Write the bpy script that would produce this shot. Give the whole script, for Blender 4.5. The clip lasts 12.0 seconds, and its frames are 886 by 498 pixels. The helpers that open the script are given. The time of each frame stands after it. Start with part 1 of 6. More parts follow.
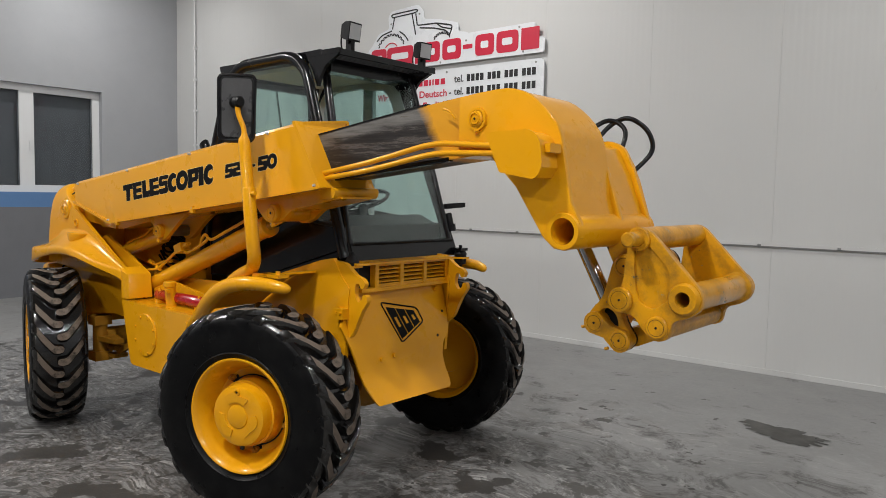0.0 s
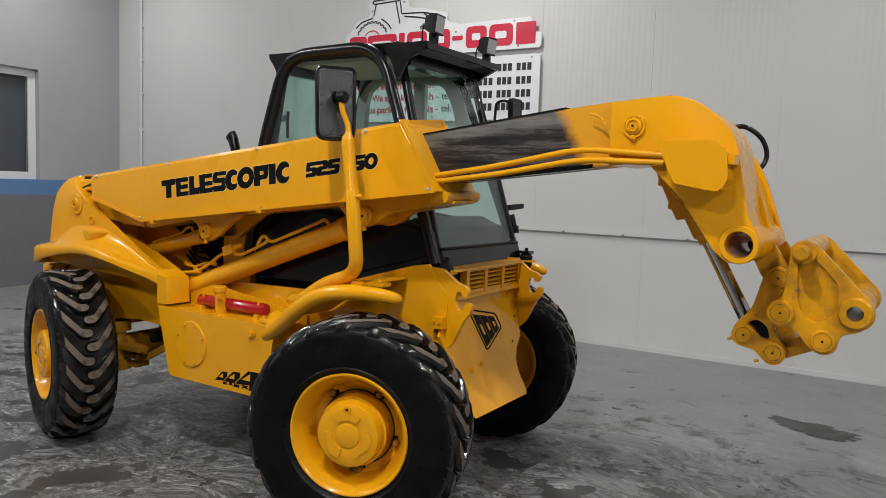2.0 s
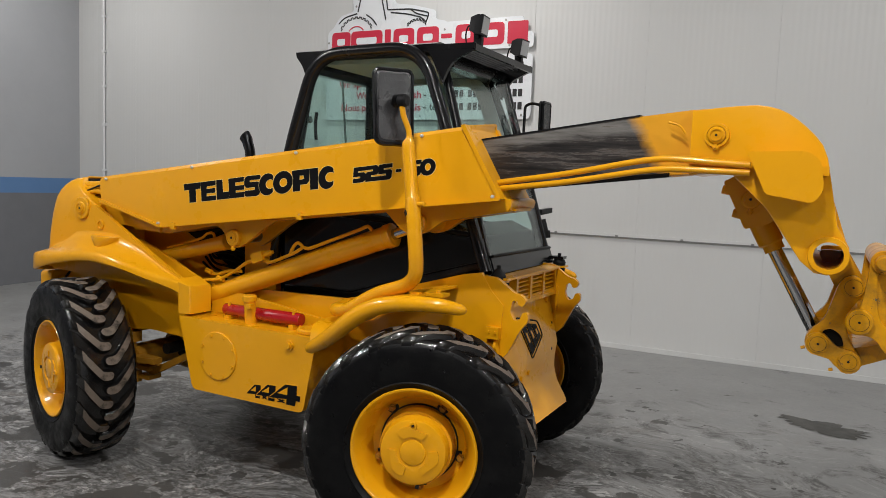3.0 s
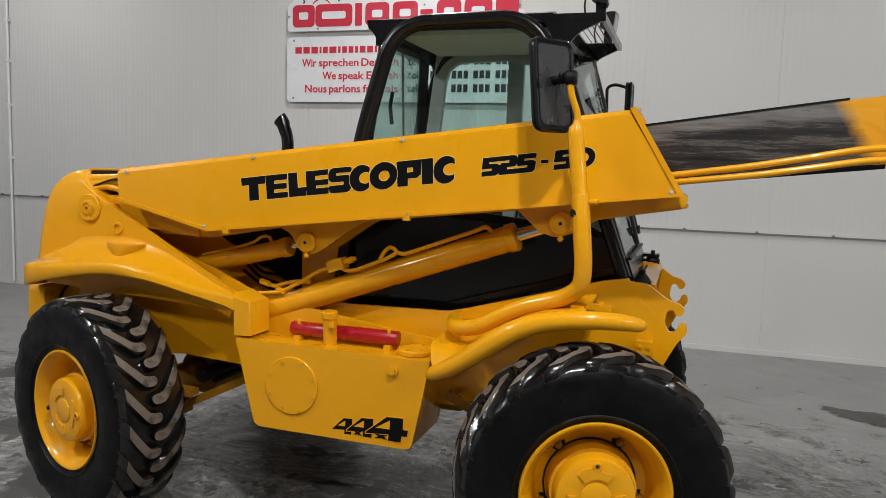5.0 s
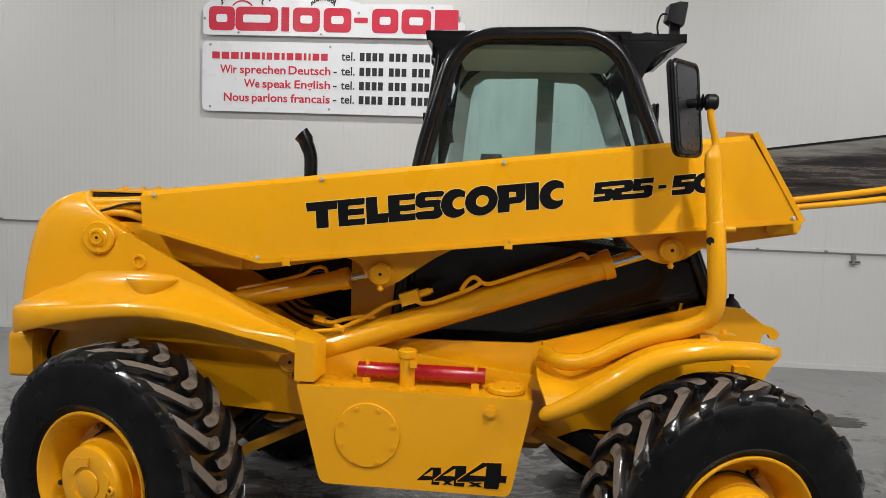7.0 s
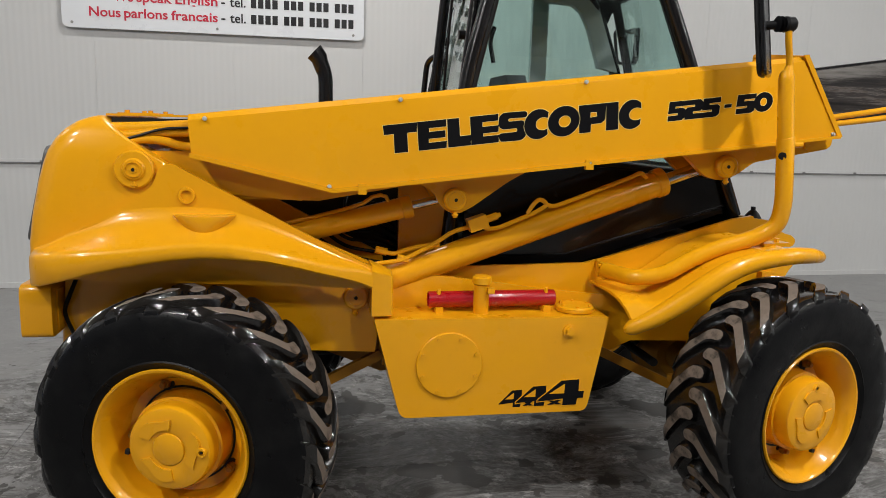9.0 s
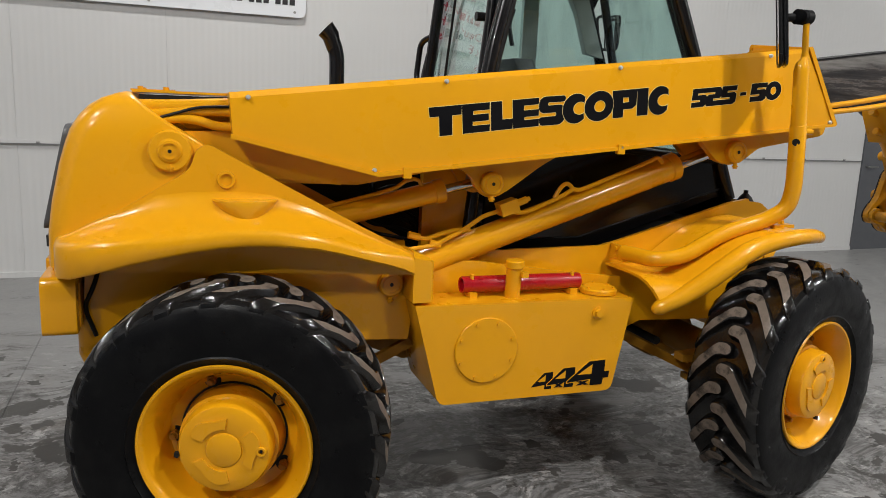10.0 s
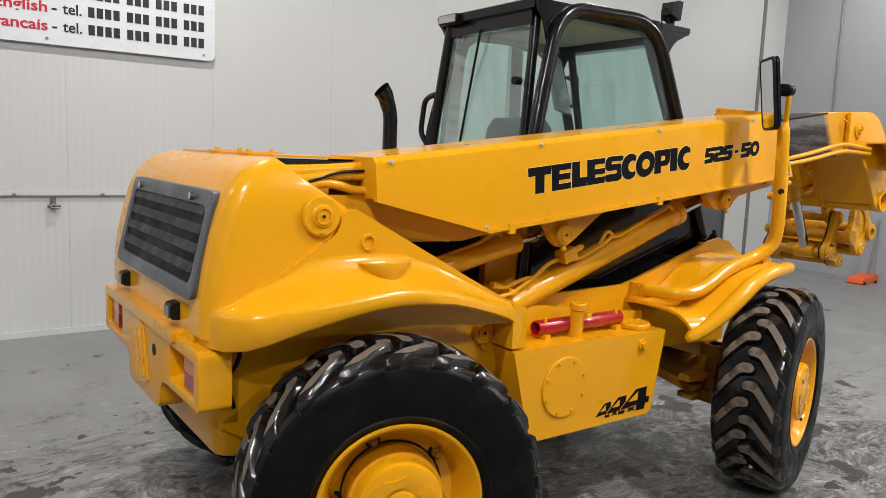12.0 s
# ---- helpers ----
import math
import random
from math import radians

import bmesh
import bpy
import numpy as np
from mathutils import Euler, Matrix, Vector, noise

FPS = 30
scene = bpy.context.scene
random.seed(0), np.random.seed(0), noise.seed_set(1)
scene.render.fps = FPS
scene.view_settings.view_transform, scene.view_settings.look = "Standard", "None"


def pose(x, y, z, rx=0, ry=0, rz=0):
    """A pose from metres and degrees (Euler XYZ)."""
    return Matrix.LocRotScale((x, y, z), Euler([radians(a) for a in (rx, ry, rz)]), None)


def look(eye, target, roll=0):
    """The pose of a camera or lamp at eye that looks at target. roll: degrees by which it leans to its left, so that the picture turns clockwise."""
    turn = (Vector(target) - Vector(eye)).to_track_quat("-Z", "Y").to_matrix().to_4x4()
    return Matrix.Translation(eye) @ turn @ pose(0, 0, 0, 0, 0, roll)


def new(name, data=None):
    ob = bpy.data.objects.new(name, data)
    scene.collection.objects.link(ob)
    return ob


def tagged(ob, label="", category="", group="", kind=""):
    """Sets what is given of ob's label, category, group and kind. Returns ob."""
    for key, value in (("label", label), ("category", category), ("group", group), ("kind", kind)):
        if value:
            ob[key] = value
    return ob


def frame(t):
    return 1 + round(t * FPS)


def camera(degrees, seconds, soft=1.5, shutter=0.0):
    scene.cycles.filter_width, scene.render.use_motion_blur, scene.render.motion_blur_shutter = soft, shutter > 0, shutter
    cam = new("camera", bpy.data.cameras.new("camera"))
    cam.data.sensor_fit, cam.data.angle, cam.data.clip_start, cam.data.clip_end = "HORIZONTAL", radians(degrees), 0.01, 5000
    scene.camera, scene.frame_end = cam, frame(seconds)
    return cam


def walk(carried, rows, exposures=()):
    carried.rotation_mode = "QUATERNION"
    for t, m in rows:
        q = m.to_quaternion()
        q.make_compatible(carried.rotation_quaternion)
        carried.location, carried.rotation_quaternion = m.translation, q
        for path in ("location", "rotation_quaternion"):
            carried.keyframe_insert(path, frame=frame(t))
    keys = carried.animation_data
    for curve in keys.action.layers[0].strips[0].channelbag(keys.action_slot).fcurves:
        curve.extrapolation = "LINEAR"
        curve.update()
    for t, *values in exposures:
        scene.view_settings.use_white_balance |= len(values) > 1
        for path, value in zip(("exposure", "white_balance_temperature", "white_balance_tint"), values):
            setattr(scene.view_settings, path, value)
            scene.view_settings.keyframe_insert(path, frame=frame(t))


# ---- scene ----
cam = camera(61.5, 12.0, soft=0.4)
PATH = [
    (0, (4.848, -1.879, 1.441), (3.592, -0.328, 1.298), 1.1),
    (0.5, (4.645, -1.989, 1.453), (3.428, -0.407, 1.324), 1.5),
    (1, (4.464, -2.179, 1.48), (3.296, -0.562, 1.343), 1.6),
    (1.5, (4.263, -2.266, 1.484), (3.158, -0.606, 1.33), 1.7),
    (2, (4.012, -2.292, 1.491), (2.98, -0.588, 1.321), 2.0),
    (2.5, (3.77, -2.372, 1.495), (2.813, -0.625, 1.322), 2.2),
    (3, (3.529, -2.451, 1.523), (2.637, -0.67, 1.345), 2.2),
    (3.5, (3.251, -2.437, 1.521), (2.412, -0.629, 1.354), 2.0),
    (3.7, (3.13, -2.431, 1.531), (2.32, -0.611, 1.357), 1.9),
    (5.3, (2.238, -2.324, 1.51), (1.702, -0.408, 1.303), 2.0),
    (5.5, (2.14, -2.298, 1.499), (1.644, -0.371, 1.299), 2.1),
    (6, (1.848, -2.336, 1.513), (1.486, -0.379, 1.321), 2.1),
    (6.5, (1.622, -2.346, 1.519), (1.354, -0.372, 1.352), 2.1),
    (7, (1.383, -2.333, 1.54), (1.228, -0.346, 1.373), 2.0),
    (7.2, (1.279, -2.339, 1.539), (1.165, -0.349, 1.37), 1.9),
    (8.8, (0.485, -2.202, 1.471), (0.81, -0.254, 1.155), 1.3),
    (9, (0.376, -2.202, 1.473), (0.771, -0.269, 1.143), 1.5),
    (9.5, (0.112, -2.157, 1.47), (0.66, -0.268, 1.108), 2.1),
    (10, (-0.137, -2.021, 1.455), (0.557, -0.182, 1.091), 2.4),
    (10.5, (-0.408, -1.955, 1.474), (0.414, -0.168, 1.116), 2.4),
    (11, (-0.693, -1.904, 1.49), (0.256, -0.179, 1.142), 2.2),
    (11.5, (-0.909, -1.762, 1.487), (0.157, -0.098, 1.178), 2.1),
    (12, (-1.152, -1.652, 1.507), (0.032, -0.061, 1.251), 2.3),
]
# the clip's camera darkens a little by the side view and brightens again at the rear
EXPOSED = [(0.0, -0.06), (2.5, -0.08), (3.5, -0.02), (5.5, -0.04), (6.0, -0.02), (6.5, 0.10), (7.0, 0.14), (9.0, 0.08), (10.5, 0.08), (11.5, 0.26), (12.0, 0.32)]
walk(cam, [(t, look(eye, target, roll)) for t, eye, target, roll in PATH], EXPOSED)

# ---- world, lights, exposure ----
world = bpy.data.worlds.new("hall_air")
scene.world = world
world.use_nodes = True
world.node_tree.nodes["Background"].inputs[0].default_value = (0.75, 0.8, 0.9, 1)
world.node_tree.nodes["Background"].inputs[1].default_value = 0.05
scene.view_settings.exposure = 0.0

# rows of high-bay lamps: by the white wall, beside the machine, and behind the camera
LAMP_SPOTS = [(-2.3, -1.85, 148), (2.65, -1.85, 148), (7.2, -1.85, 138), (-4.2, 2.7, 54), (0.4, 2.7, 78), (4.6, 2.7, 34), (8.3, 2.7, 40),
              (-3.0, -4.3, 112), (3.0, -4.3, 112), (8.2, -4.3, 108)]


def high_bay_light(x, y, watts):
    data = bpy.data.lights.new("high_bay_light", "AREA")
    data.shape, data.size, data.size_y = "RECTANGLE", 0.18, 0.14
    data.energy, data.color = watts * LAMP_GAIN, (1.0, 0.984, 0.955)
    ob = new("high_bay_light", data)
    ob.matrix_world = pose(x, y, 4.74)
    return ob


LAMP_GAIN = 0.92
for spot in LAMP_SPOTS:
    high_bay_light(*spot)


# ---- materials ----
def material(name):
    m = bpy.data.materials.new(name)
    m.use_nodes = True
    return m, m.node_tree, m.node_tree.nodes["Principled BSDF"]


def wire(tree, a, b):
    tree.links.new(a, b)


def coords(tree, space="Object", scale=(1, 1, 1)):
    tc = tree.nodes.new("ShaderNodeTexCoord")
    mp = tree.nodes.new("ShaderNodeMapping")
    mp.inputs["Scale"].default_value = scale
    wire(tree, tc.outputs[space], mp.inputs["Vector"])
    return mp.outputs["Vector"]


def noise_tex(tree, vec, scale, detail=4.0, rough=0.6):
    n = tree.nodes.new("ShaderNodeTexNoise")
    n.inputs["Scale"].default_value = scale
    n.inputs["Detail"].default_value = detail
    n.inputs["Roughness"].default_value = rough
    wire(tree, vec, n.inputs["Vector"])
    return n.outputs["Fac"]


def ramp(tree, fac, stops):
    r = tree.nodes.new("ShaderNodeValToRGB")
    els = r.color_ramp.elements
    while len(els) < len(stops):
        els.new(0.5)
    for e, (p, c) in zip(els, stops):
        e.position = p
        e.color = (*c, 1) if isinstance(c, tuple) else (c, c, c, 1)
    wire(tree, fac, r.inputs["Fac"])
    return r.outputs["Color"]


def mix(tree, fac, a, b, mode="MIX"):
    n = tree.nodes.new("ShaderNodeMix")
    n.data_type, n.blend_type = "RGBA", mode
    for sock, v in ((n.inputs[0], fac), (n.inputs[6], a), (n.inputs[7], b)):
        if isinstance(v, (int, float)):
            sock.default_value = v
        elif isinstance(v, tuple):
            sock.default_value = (*v, 1)
        else:
            wire(tree, v, sock)
    return n.outputs[2]


def bump(tree, height, strength, distance, bsdf):
    b = tree.nodes.new("ShaderNodeBump")
    b.inputs["Strength"].default_value = strength
    b.inputs["Distance"].default_value = distance
    wire(tree, height, b.inputs["Height"])
    wire(tree, b.outputs["Normal"], bsdf.inputs["Normal"])


def painted(name, colour, rough=0.28, spread=0.12, coat=0.35, metal=0.0, peel=0.25, scale=1.0, spec=0.5):
    """Sprayed paint: large tone drift, fine speckle, orange peel."""
    m, t, b = material(name)
    v = coords(t)
    big = noise_tex(t, v, 2.3 * scale, 3)
    small = noise_tex(t, v, 38 * scale, 5)
    dark = tuple(c * (1 - spread) for c in colour)
    lite = tuple(min(1, c * (1 + spread * 0.6)) for c in colour)
    col = mix(t, big, dark, lite)
    col = mix(t, ramp(t, small, [(0.62, 0.0), (0.8, 0.25)]), col, tuple(c * 0.75 for c in colour))
    wire(t, col, b.inputs["Base Color"])
    wire(t, ramp(t, noise_tex(t, v, 7 * scale, 6), [(0.3, rough * 0.75), (0.75, min(1, rough * 1.45))]), b.inputs["Roughness"])
    b.inputs["Metallic"].default_value = metal
    b.inputs["Coat Weight"].default_value = coat
    b.inputs["Coat Roughness"].default_value = 0.045
    b.inputs["Specular IOR Level"].default_value = spec
    bump(t, noise_tex(t, v, 55 * scale, 3), peel, 0.002, b)
    return m


YELLOW = painted("yellow_paint", (0.75, 0.338, 0.005), 0.30, 0.08, 0.52, 0.0, 0.05, spec=0.16)
YELLOW.node_tree.nodes["Principled BSDF"].inputs["Coat Roughness"].default_value = 0.10
# dirt plus the shade under the machine, both put into the paint colour
GRIMY_SHADED = painted("grimy_shaded_yellow_paint", (0.34, 0.155, 0.012), 0.5, 0.45, 0.1, 0.0, 0.5, 2.0, 0.2)
BLACK = painted("black_gloss_paint", (0.006, 0.006, 0.007), 0.20, 0.2, 0.22, spec=0.32)
BLACK_MATT = painted("black_satin_plastic", (0.007, 0.007, 0.008), 0.42, 0.3, 0.0, 0, 0.5, 1.0, 0.2)
# near-black parts, and the painted-in shade of holes, gaps and recesses
DARK = painted("near_black_fill", (0.014, 0.013, 0.012), 0.55, 0.5, 0.0, 0, 0.8, 1.0, 0.15)
HITCH = painted("worn_yellow_paint", (0.66, 0.30, 0.005), 0.34, 0.12, 0.35, peel=0.5, spec=0.2)
ht, hb = HITCH.node_tree, HITCH.node_tree.nodes["Principled BSDF"]
old = hb.inputs["Base Color"].links[0].from_socket
grime = ramp(ht, noise_tex(ht, coords(ht), 9, 9, 0.7), [(0.46, 0.0), (0.66, 0.65)])
old = mix(ht, grime, old, (0.20, 0.105, 0.022))
chip = ramp(ht, noise_tex(ht, coords(ht), 19, 9, 0.72), [(0.635, 0.0), (0.65, 1.0)])
bare = ramp(ht, noise_tex(ht, coords(ht), 5, 3), [(0.45, (0.40, 0.30, 0.18)), (0.58, (0.03, 0.024, 0.02))])
wire(ht, mix(ht, chip, old, bare), hb.inputs["Base Color"])
RED = painted("red_paint", (0.36, 0.004, 0.010), 0.25, 0.15, 0.4)
STEEL = painted("dull_steel", (0.32, 0.32, 0.31), 0.35, 0.2, 0.0, 0.9, 0.2)
CHROME = painted("chrome", (0.62, 0.62, 0.63), 0.10, 0.05, 0.0, 1.0, 0.05)
DECAL = painted("black_decal", (0.006, 0.006, 0.007), 0.45, 0.1, 0.0, 0, 0.05, 1.0, 0.08)
SIGN_RED = painted("sign_red_print", (0.56, 0.012, 0.045), 0.4, 0.04, 0.0, 0, 0.03)
SIGN_BLACK = painted("sign_black_print", (0.012, 0.012, 0.014), 0.4, 0.05, 0.0, 0, 0.03)
SIGN_WHITE = painted("sign_board", (0.74, 0.76, 0.79), 0.3, 0.03, 0.0, 0, 0.03)
FABRIC = painted("seat_fabric", (0.05, 0.05, 0.055), 0.85, 0.3, 0.0, 0, 1.0)
ORANGE_LENS = painted("amber_lens", (0.55, 0.12, 0.01), 0.15, 0.1, 0.5)
RED_LENS = painted("red_lens", (0.30, 0.008, 0.012), 0.15, 0.1, 0.5)
LAMP_GLASS = painted("lamp_lens", (0.45, 0.46, 0.47), 0.12, 0.2, 0.6, 0.3, 0.3)
BOLT = painted("zinc_plated_steel", (0.62, 0.62, 0.60), 0.36, 0.1, 0.0, 0.35, 0.1)
SHELL = painted("grained_black_shell", (0.022, 0.022, 0.024), 0.30, 0.5, 0.0, 0, 0.9, 2.5)
RAIL_GREY = painted("galvanised_rail", (0.22, 0.22, 0.22), 0.5, 0.2, 0.0, 0.3)
SLAT = painted("dusty_black_slat", (0.048, 0.048, 0.050), 0.6, 0.6, 0.0, 0, 0.8, 2.0, 0.2)
DARK_LENS = painted("dark_lamp_lens", (0.03, 0.03, 0.032), 0.12, 0.2, 0.4)
GRILLE_GREY = painted("grille_frame_grey", (0.085, 0.088, 0.095), 0.42, 0.2, 0.1)
WALL_GREY = painted("light_grey_wall_paint", (0.37, 0.38, 0.40), 0.7, 0.06, 0.0, 0, 0.3, 0.6)
WALL_DARK = painted("dark_grey_wall_paint", (0.16, 0.165, 0.18), 0.6, 0.08, 0.0, 0, 0.3, 0.6)
WALL_BLUE = painted("blue_wall_stripe", (0.10, 0.21, 0.42), 0.6, 0.06, 0.0, 0, 0.3, 0.6)
WHITE_PVC = painted("white_window_frame", (0.72, 0.73, 0.74), 0.35, 0.04, 0.0, 0, 0.05)
DOOR_GREY = painted("dark_grey_door", (0.10, 0.105, 0.115), 0.5, 0.1, 0.0, 0, 0.1)
CEILING = painted("grey_ceiling_sheet", (0.32, 0.32, 0.325), 0.6, 0.05, 0.0, 0, 0.1)
HEADLINER = painted("pale_headliner", (0.70, 0.72, 0.69), 0.8, 0.15, 0.0, 0, 0.6)
GREY_TRIM = painted("grey_cab_trim", (0.50, 0.53, 0.53), 0.6, 0.25, 0.0, 0, 0.5)
ORANGE = painted("orange_plastic", (0.75, 0.10, 0.01), 0.45, 0.1)


def panel_material():
    m, t, b = material("white_sandwich_panel")
    v = coords(t)
    col = mix(t, noise_tex(t, v, 0.7, 3), (0.575, 0.575, 0.57), (0.625, 0.625, 0.62))
    scuff = ramp(t, noise_tex(t, coords(t, "Object", (4, 4, 0.6)), 3.0, 8, 0.75), [(0.66, 0.0), (0.74, 0.3)])
    col = mix(t, scuff, col, (0.47, 0.465, 0.455))
    wire(t, col, b.inputs["Base Color"])
    b.inputs["Roughness"].default_value = 0.38
    wv = t.nodes.new("ShaderNodeTexWave")
    wv.wave_type, wv.bands_direction, wv.wave_profile = "BANDS", "X", "SIN"
    wv.inputs["Scale"].default_value = 6.0
    wv.inputs["Distortion"].default_value = 0.25
    wv.inputs["Detail Scale"].default_value = 0.4
    wire(t, coords(t, "Object", (1, 1, 0.02)), wv.inputs["Vector"])
    bump(t, wv.outputs["Fac"], 0.2, 0.005, b)
    return m


def rubber(name, base, dust, rough, amount, spec=0.15, crisp=0.22, size=9):
    m, t, b = material(name)
    v = coords(t)
    patch = ramp(t, noise_tex(t, v, size, 8, 0.72), [(0.5 - amount * 0.35, 0.0), (0.5 + crisp - amount * 0.35, 1.0)])
    wire(t, mix(t, patch, base, mix(t, noise_tex(t, v, 45, 6, 0.7), tuple(c * 0.6 for c in dust), tuple(c * 1.35 for c in dust))), b.inputs["Base Color"])
    wire(t, ramp(t, noise_tex(t, v, 14, 6), [(0.3, rough * 0.6), (0.7, min(1, rough * 1.7))]), b.inputs["Roughness"])
    bump(t, noise_tex(t, v, 120, 4), 0.3, 0.002, b)
    b.inputs["Specular IOR Level"].default_value = spec
    return m


RUBBER = rubber("dressed_black_rubber", (0.003, 0.003, 0.0035), (0.008, 0.008, 0.008), 0.34, 0.1)
GLOSSY = rubber("wet_black_rubber", (0.003, 0.003, 0.0035), (0.014, 0.012, 0.010), 0.10, 0.22, 0.6)
TREAD = rubber("dusty_worn_tread", (0.014, 0.012, 0.010), (0.150, 0.120, 0.097), 0.46, 0.38, 0.2, 0.12, 10)


def bare_steel():
    """Scraped sliding face of the inner boom: dark grey with smears along it."""
    m, t, b = material("scraped_bare_steel")
    v = coords(t, "Object", (1.0, 8, 14))
    a = noise_tex(t, v, 2.4, 13, 0.76)
    sep = t.nodes.new("ShaderNodeSeparateXYZ")
    wire(t, coords(t), sep.inputs[0])
    line = t.nodes.new("ShaderNodeMath")
    line.operation = "MULTIPLY_ADD"
    wire(t, sep.outputs["X"], line.inputs[0])
    line.inputs[1].default_value = -0.130
    wire(t, sep.outputs["Z"], line.inputs[2])
    wob = t.nodes.new("ShaderNodeMath")
    wob.operation = "MULTIPLY_ADD"
    wire(t, noise_tex(t, coords(t, "Object", (2, 8, 14)), 1.6, 7, 0.65), wob.inputs[0])
    wob.inputs[1].default_value = 0.09
    wire(t, line.outputs[0], wob.inputs[2])
    high = t.nodes.new("ShaderNodeMapRange")
    high.inputs["From Min"].default_value, high.inputs["From Max"].default_value = 1.395, 1.415
    wire(t, wob.outputs[0], high.inputs["Value"])
    low_col = ramp(t, a, [(0.40, (0.010, 0.009, 0.009)), (0.52, (0.032, 0.027, 0.025)), (0.555, (0.105, 0.095, 0.088)), (0.60, (0.05, 0.034, 0.027)), (0.68, (0.018, 0.015, 0.014))])
    high_col = ramp(t, a, [(0.38, (0.035, 0.031, 0.028)), (0.44, (0.12, 0.113, 0.106)), (0.60, (0.19, 0.182, 0.172)), (0.66, (0.09, 0.066, 0.05))])
    col = mix(t, high.outputs[0], low_col, high_col)
    # sprayed end: the paint fades out along a slanting line
    slant = t.nodes.new("ShaderNodeMath")
    slant.operation = "MULTIPLY_ADD"
    wire(t, sep.outputs["Z"], slant.inputs[0])
    slant.inputs[1].default_value = 0.6
    wire(t, sep.outputs["X"], slant.inputs[2])
    m2 = t.nodes.new("ShaderNodeMath")
    m2.operation = "MULTIPLY_ADD"
    wire(t, noise_tex(t, coords(t), 14, 6), m2.inputs[0])
    m2.inputs[1].default_value = 0.08
    wire(t, slant.outputs[0], m2.inputs[2])
    mr = t.nodes.new("ShaderNodeMapRange")
    mr.inputs["From Min"].default_value, mr.inputs["From Max"].default_value = 3.955, 4.015
    wire(t, m2.outputs[0], mr.inputs["Value"])
    wire(t, mix(t, mr.outputs[0], col, (0.74, 0.335, 0.008)), b.inputs["Base Color"])
    wire(t, ramp(t, a, [(0.3, 0.35), (0.7, 0.6)]), b.inputs["Roughness"])
    b.inputs["Metallic"].default_value = 0.25
    bump(t, a, 0.2, 0.003, b)
    return m


def concrete():
    """Power-floated floor: cloudy grey; round the machine dried swirls, smears and wet spots."""
    m, t, b = material("damp_concrete_floor")
    v = coords(t)

    def maths(op, a, c, d=None):
        n = t.nodes.new("ShaderNodeMath")
        n.operation = op
        for sock, val in zip(n.inputs, (a, c, d)):
            if isinstance(val, (int, float)):
                sock.default_value = val
            elif val is not None:
                wire(t, val, sock)
        return n.outputs[0]

    cloud = noise_tex(t, v, 0.55, 5, 0.6)
    mid = noise_tex(t, v, 2.6, 8, 0.66)
    fine = noise_tex(t, v, 30, 8, 0.7)
    col = mix(t, cloud, (0.20, 0.20, 0.199), (0.295, 0.294, 0.291))
    col = mix(t, ramp(t, mid, [(0.35, 0.22), (0.62, 0.0)]), col, (0.13, 0.128, 0.124))
    col = mix(t, ramp(t, fine, [(0.35, 0.18), (0.65, 0.0)]), col, (0.09, 0.088, 0.085))
    sep = t.nodes.new("ShaderNodeSeparateXYZ")
    wire(t, v, sep.inputs[0])

    def band(axis, centre, half, soft):
        away = maths("ABSOLUTE", maths("SUBTRACT", sep.outputs[axis], centre), 0)
        r = t.nodes.new("ShaderNodeMapRange")
        r.inputs["From Min"].default_value, r.inputs["From Max"].default_value = half + soft, half
        wire(t, away, r.inputs["Value"])
        return r.outputs[0]

    area = maths("MULTIPLY", band("X", 0.6, 2.5, 1.8), band("Y", 0.0, 1.5, 1.6))
    # warped, stretched field for smears left by washing
    warp = t.nodes.new("ShaderNodeTexNoise")
    warp.inputs["Scale"].default_value = 1.3
    wire(t, v, warp.inputs["Vector"])
    vm = t.nodes.new("ShaderNodeVectorMath")
    vm.operation = "MULTIPLY_ADD"
    wire(t, warp.outputs["Color"], vm.inputs[0])
    vm.inputs[1].default_value = (0.9, 0.9, 0)
    wire(t, coords(t, "Object", (1.0, 1.6, 1)), vm.inputs[2])
    smear = noise_tex(t, vm.outputs[0], 2.6, 12, 0.76)
    # extra dark beside and under the tank: stains plus shade put into the colour
    stain_and_shade = maths("MULTIPLY", band("X", 0.8, 0.8, 0.8), band("Y", 0.25, 0.4, 0.6))
    dark = ramp(t, maths("MULTIPLY_ADD", stain_and_shade, 0.06, maths("MULTIPLY_ADD", area, 0.165, smear)), [(0.575, 0.0), (0.655, 0.85)])
    broken = ramp(t, noise_tex(t, vm.outputs[0], 19, 10, 0.78), [(0.42, 0.12), (0.55, 1.0)])
    col = mix(t, maths("MULTIPLY", dark, broken), col, (0.040, 0.037, 0.034))
    rusty = ramp(t, noise_tex(t, vm.outputs[0], 2.4, 9, 0.7), [(0.54, 0.0), (0.68, 0.55)])
    col = mix(t, maths("MULTIPLY", rusty, maths("MULTIPLY_ADD", area, 0.85, 0.06)), col, (0.105, 0.086, 0.066))
    pale = ramp(t, noise_tex(t, vm.outputs[0], 9, 11, 0.78), [(0.545, 0.0), (0.60, 0.85)])
    col = mix(t, maths("MULTIPLY", pale, maths("MULTIPLY_ADD", area, 0.85, 0.05)), col, (0.40, 0.395, 0.385))
    # separate wet spots with a crisp edge
    spots = noise_tex(t, v, 2.1, 6, 0.58)
    wet = ramp(t, maths("MULTIPLY_ADD", area, 0.12, spots), [(0.688, 0.0), (0.700, 1.0)])
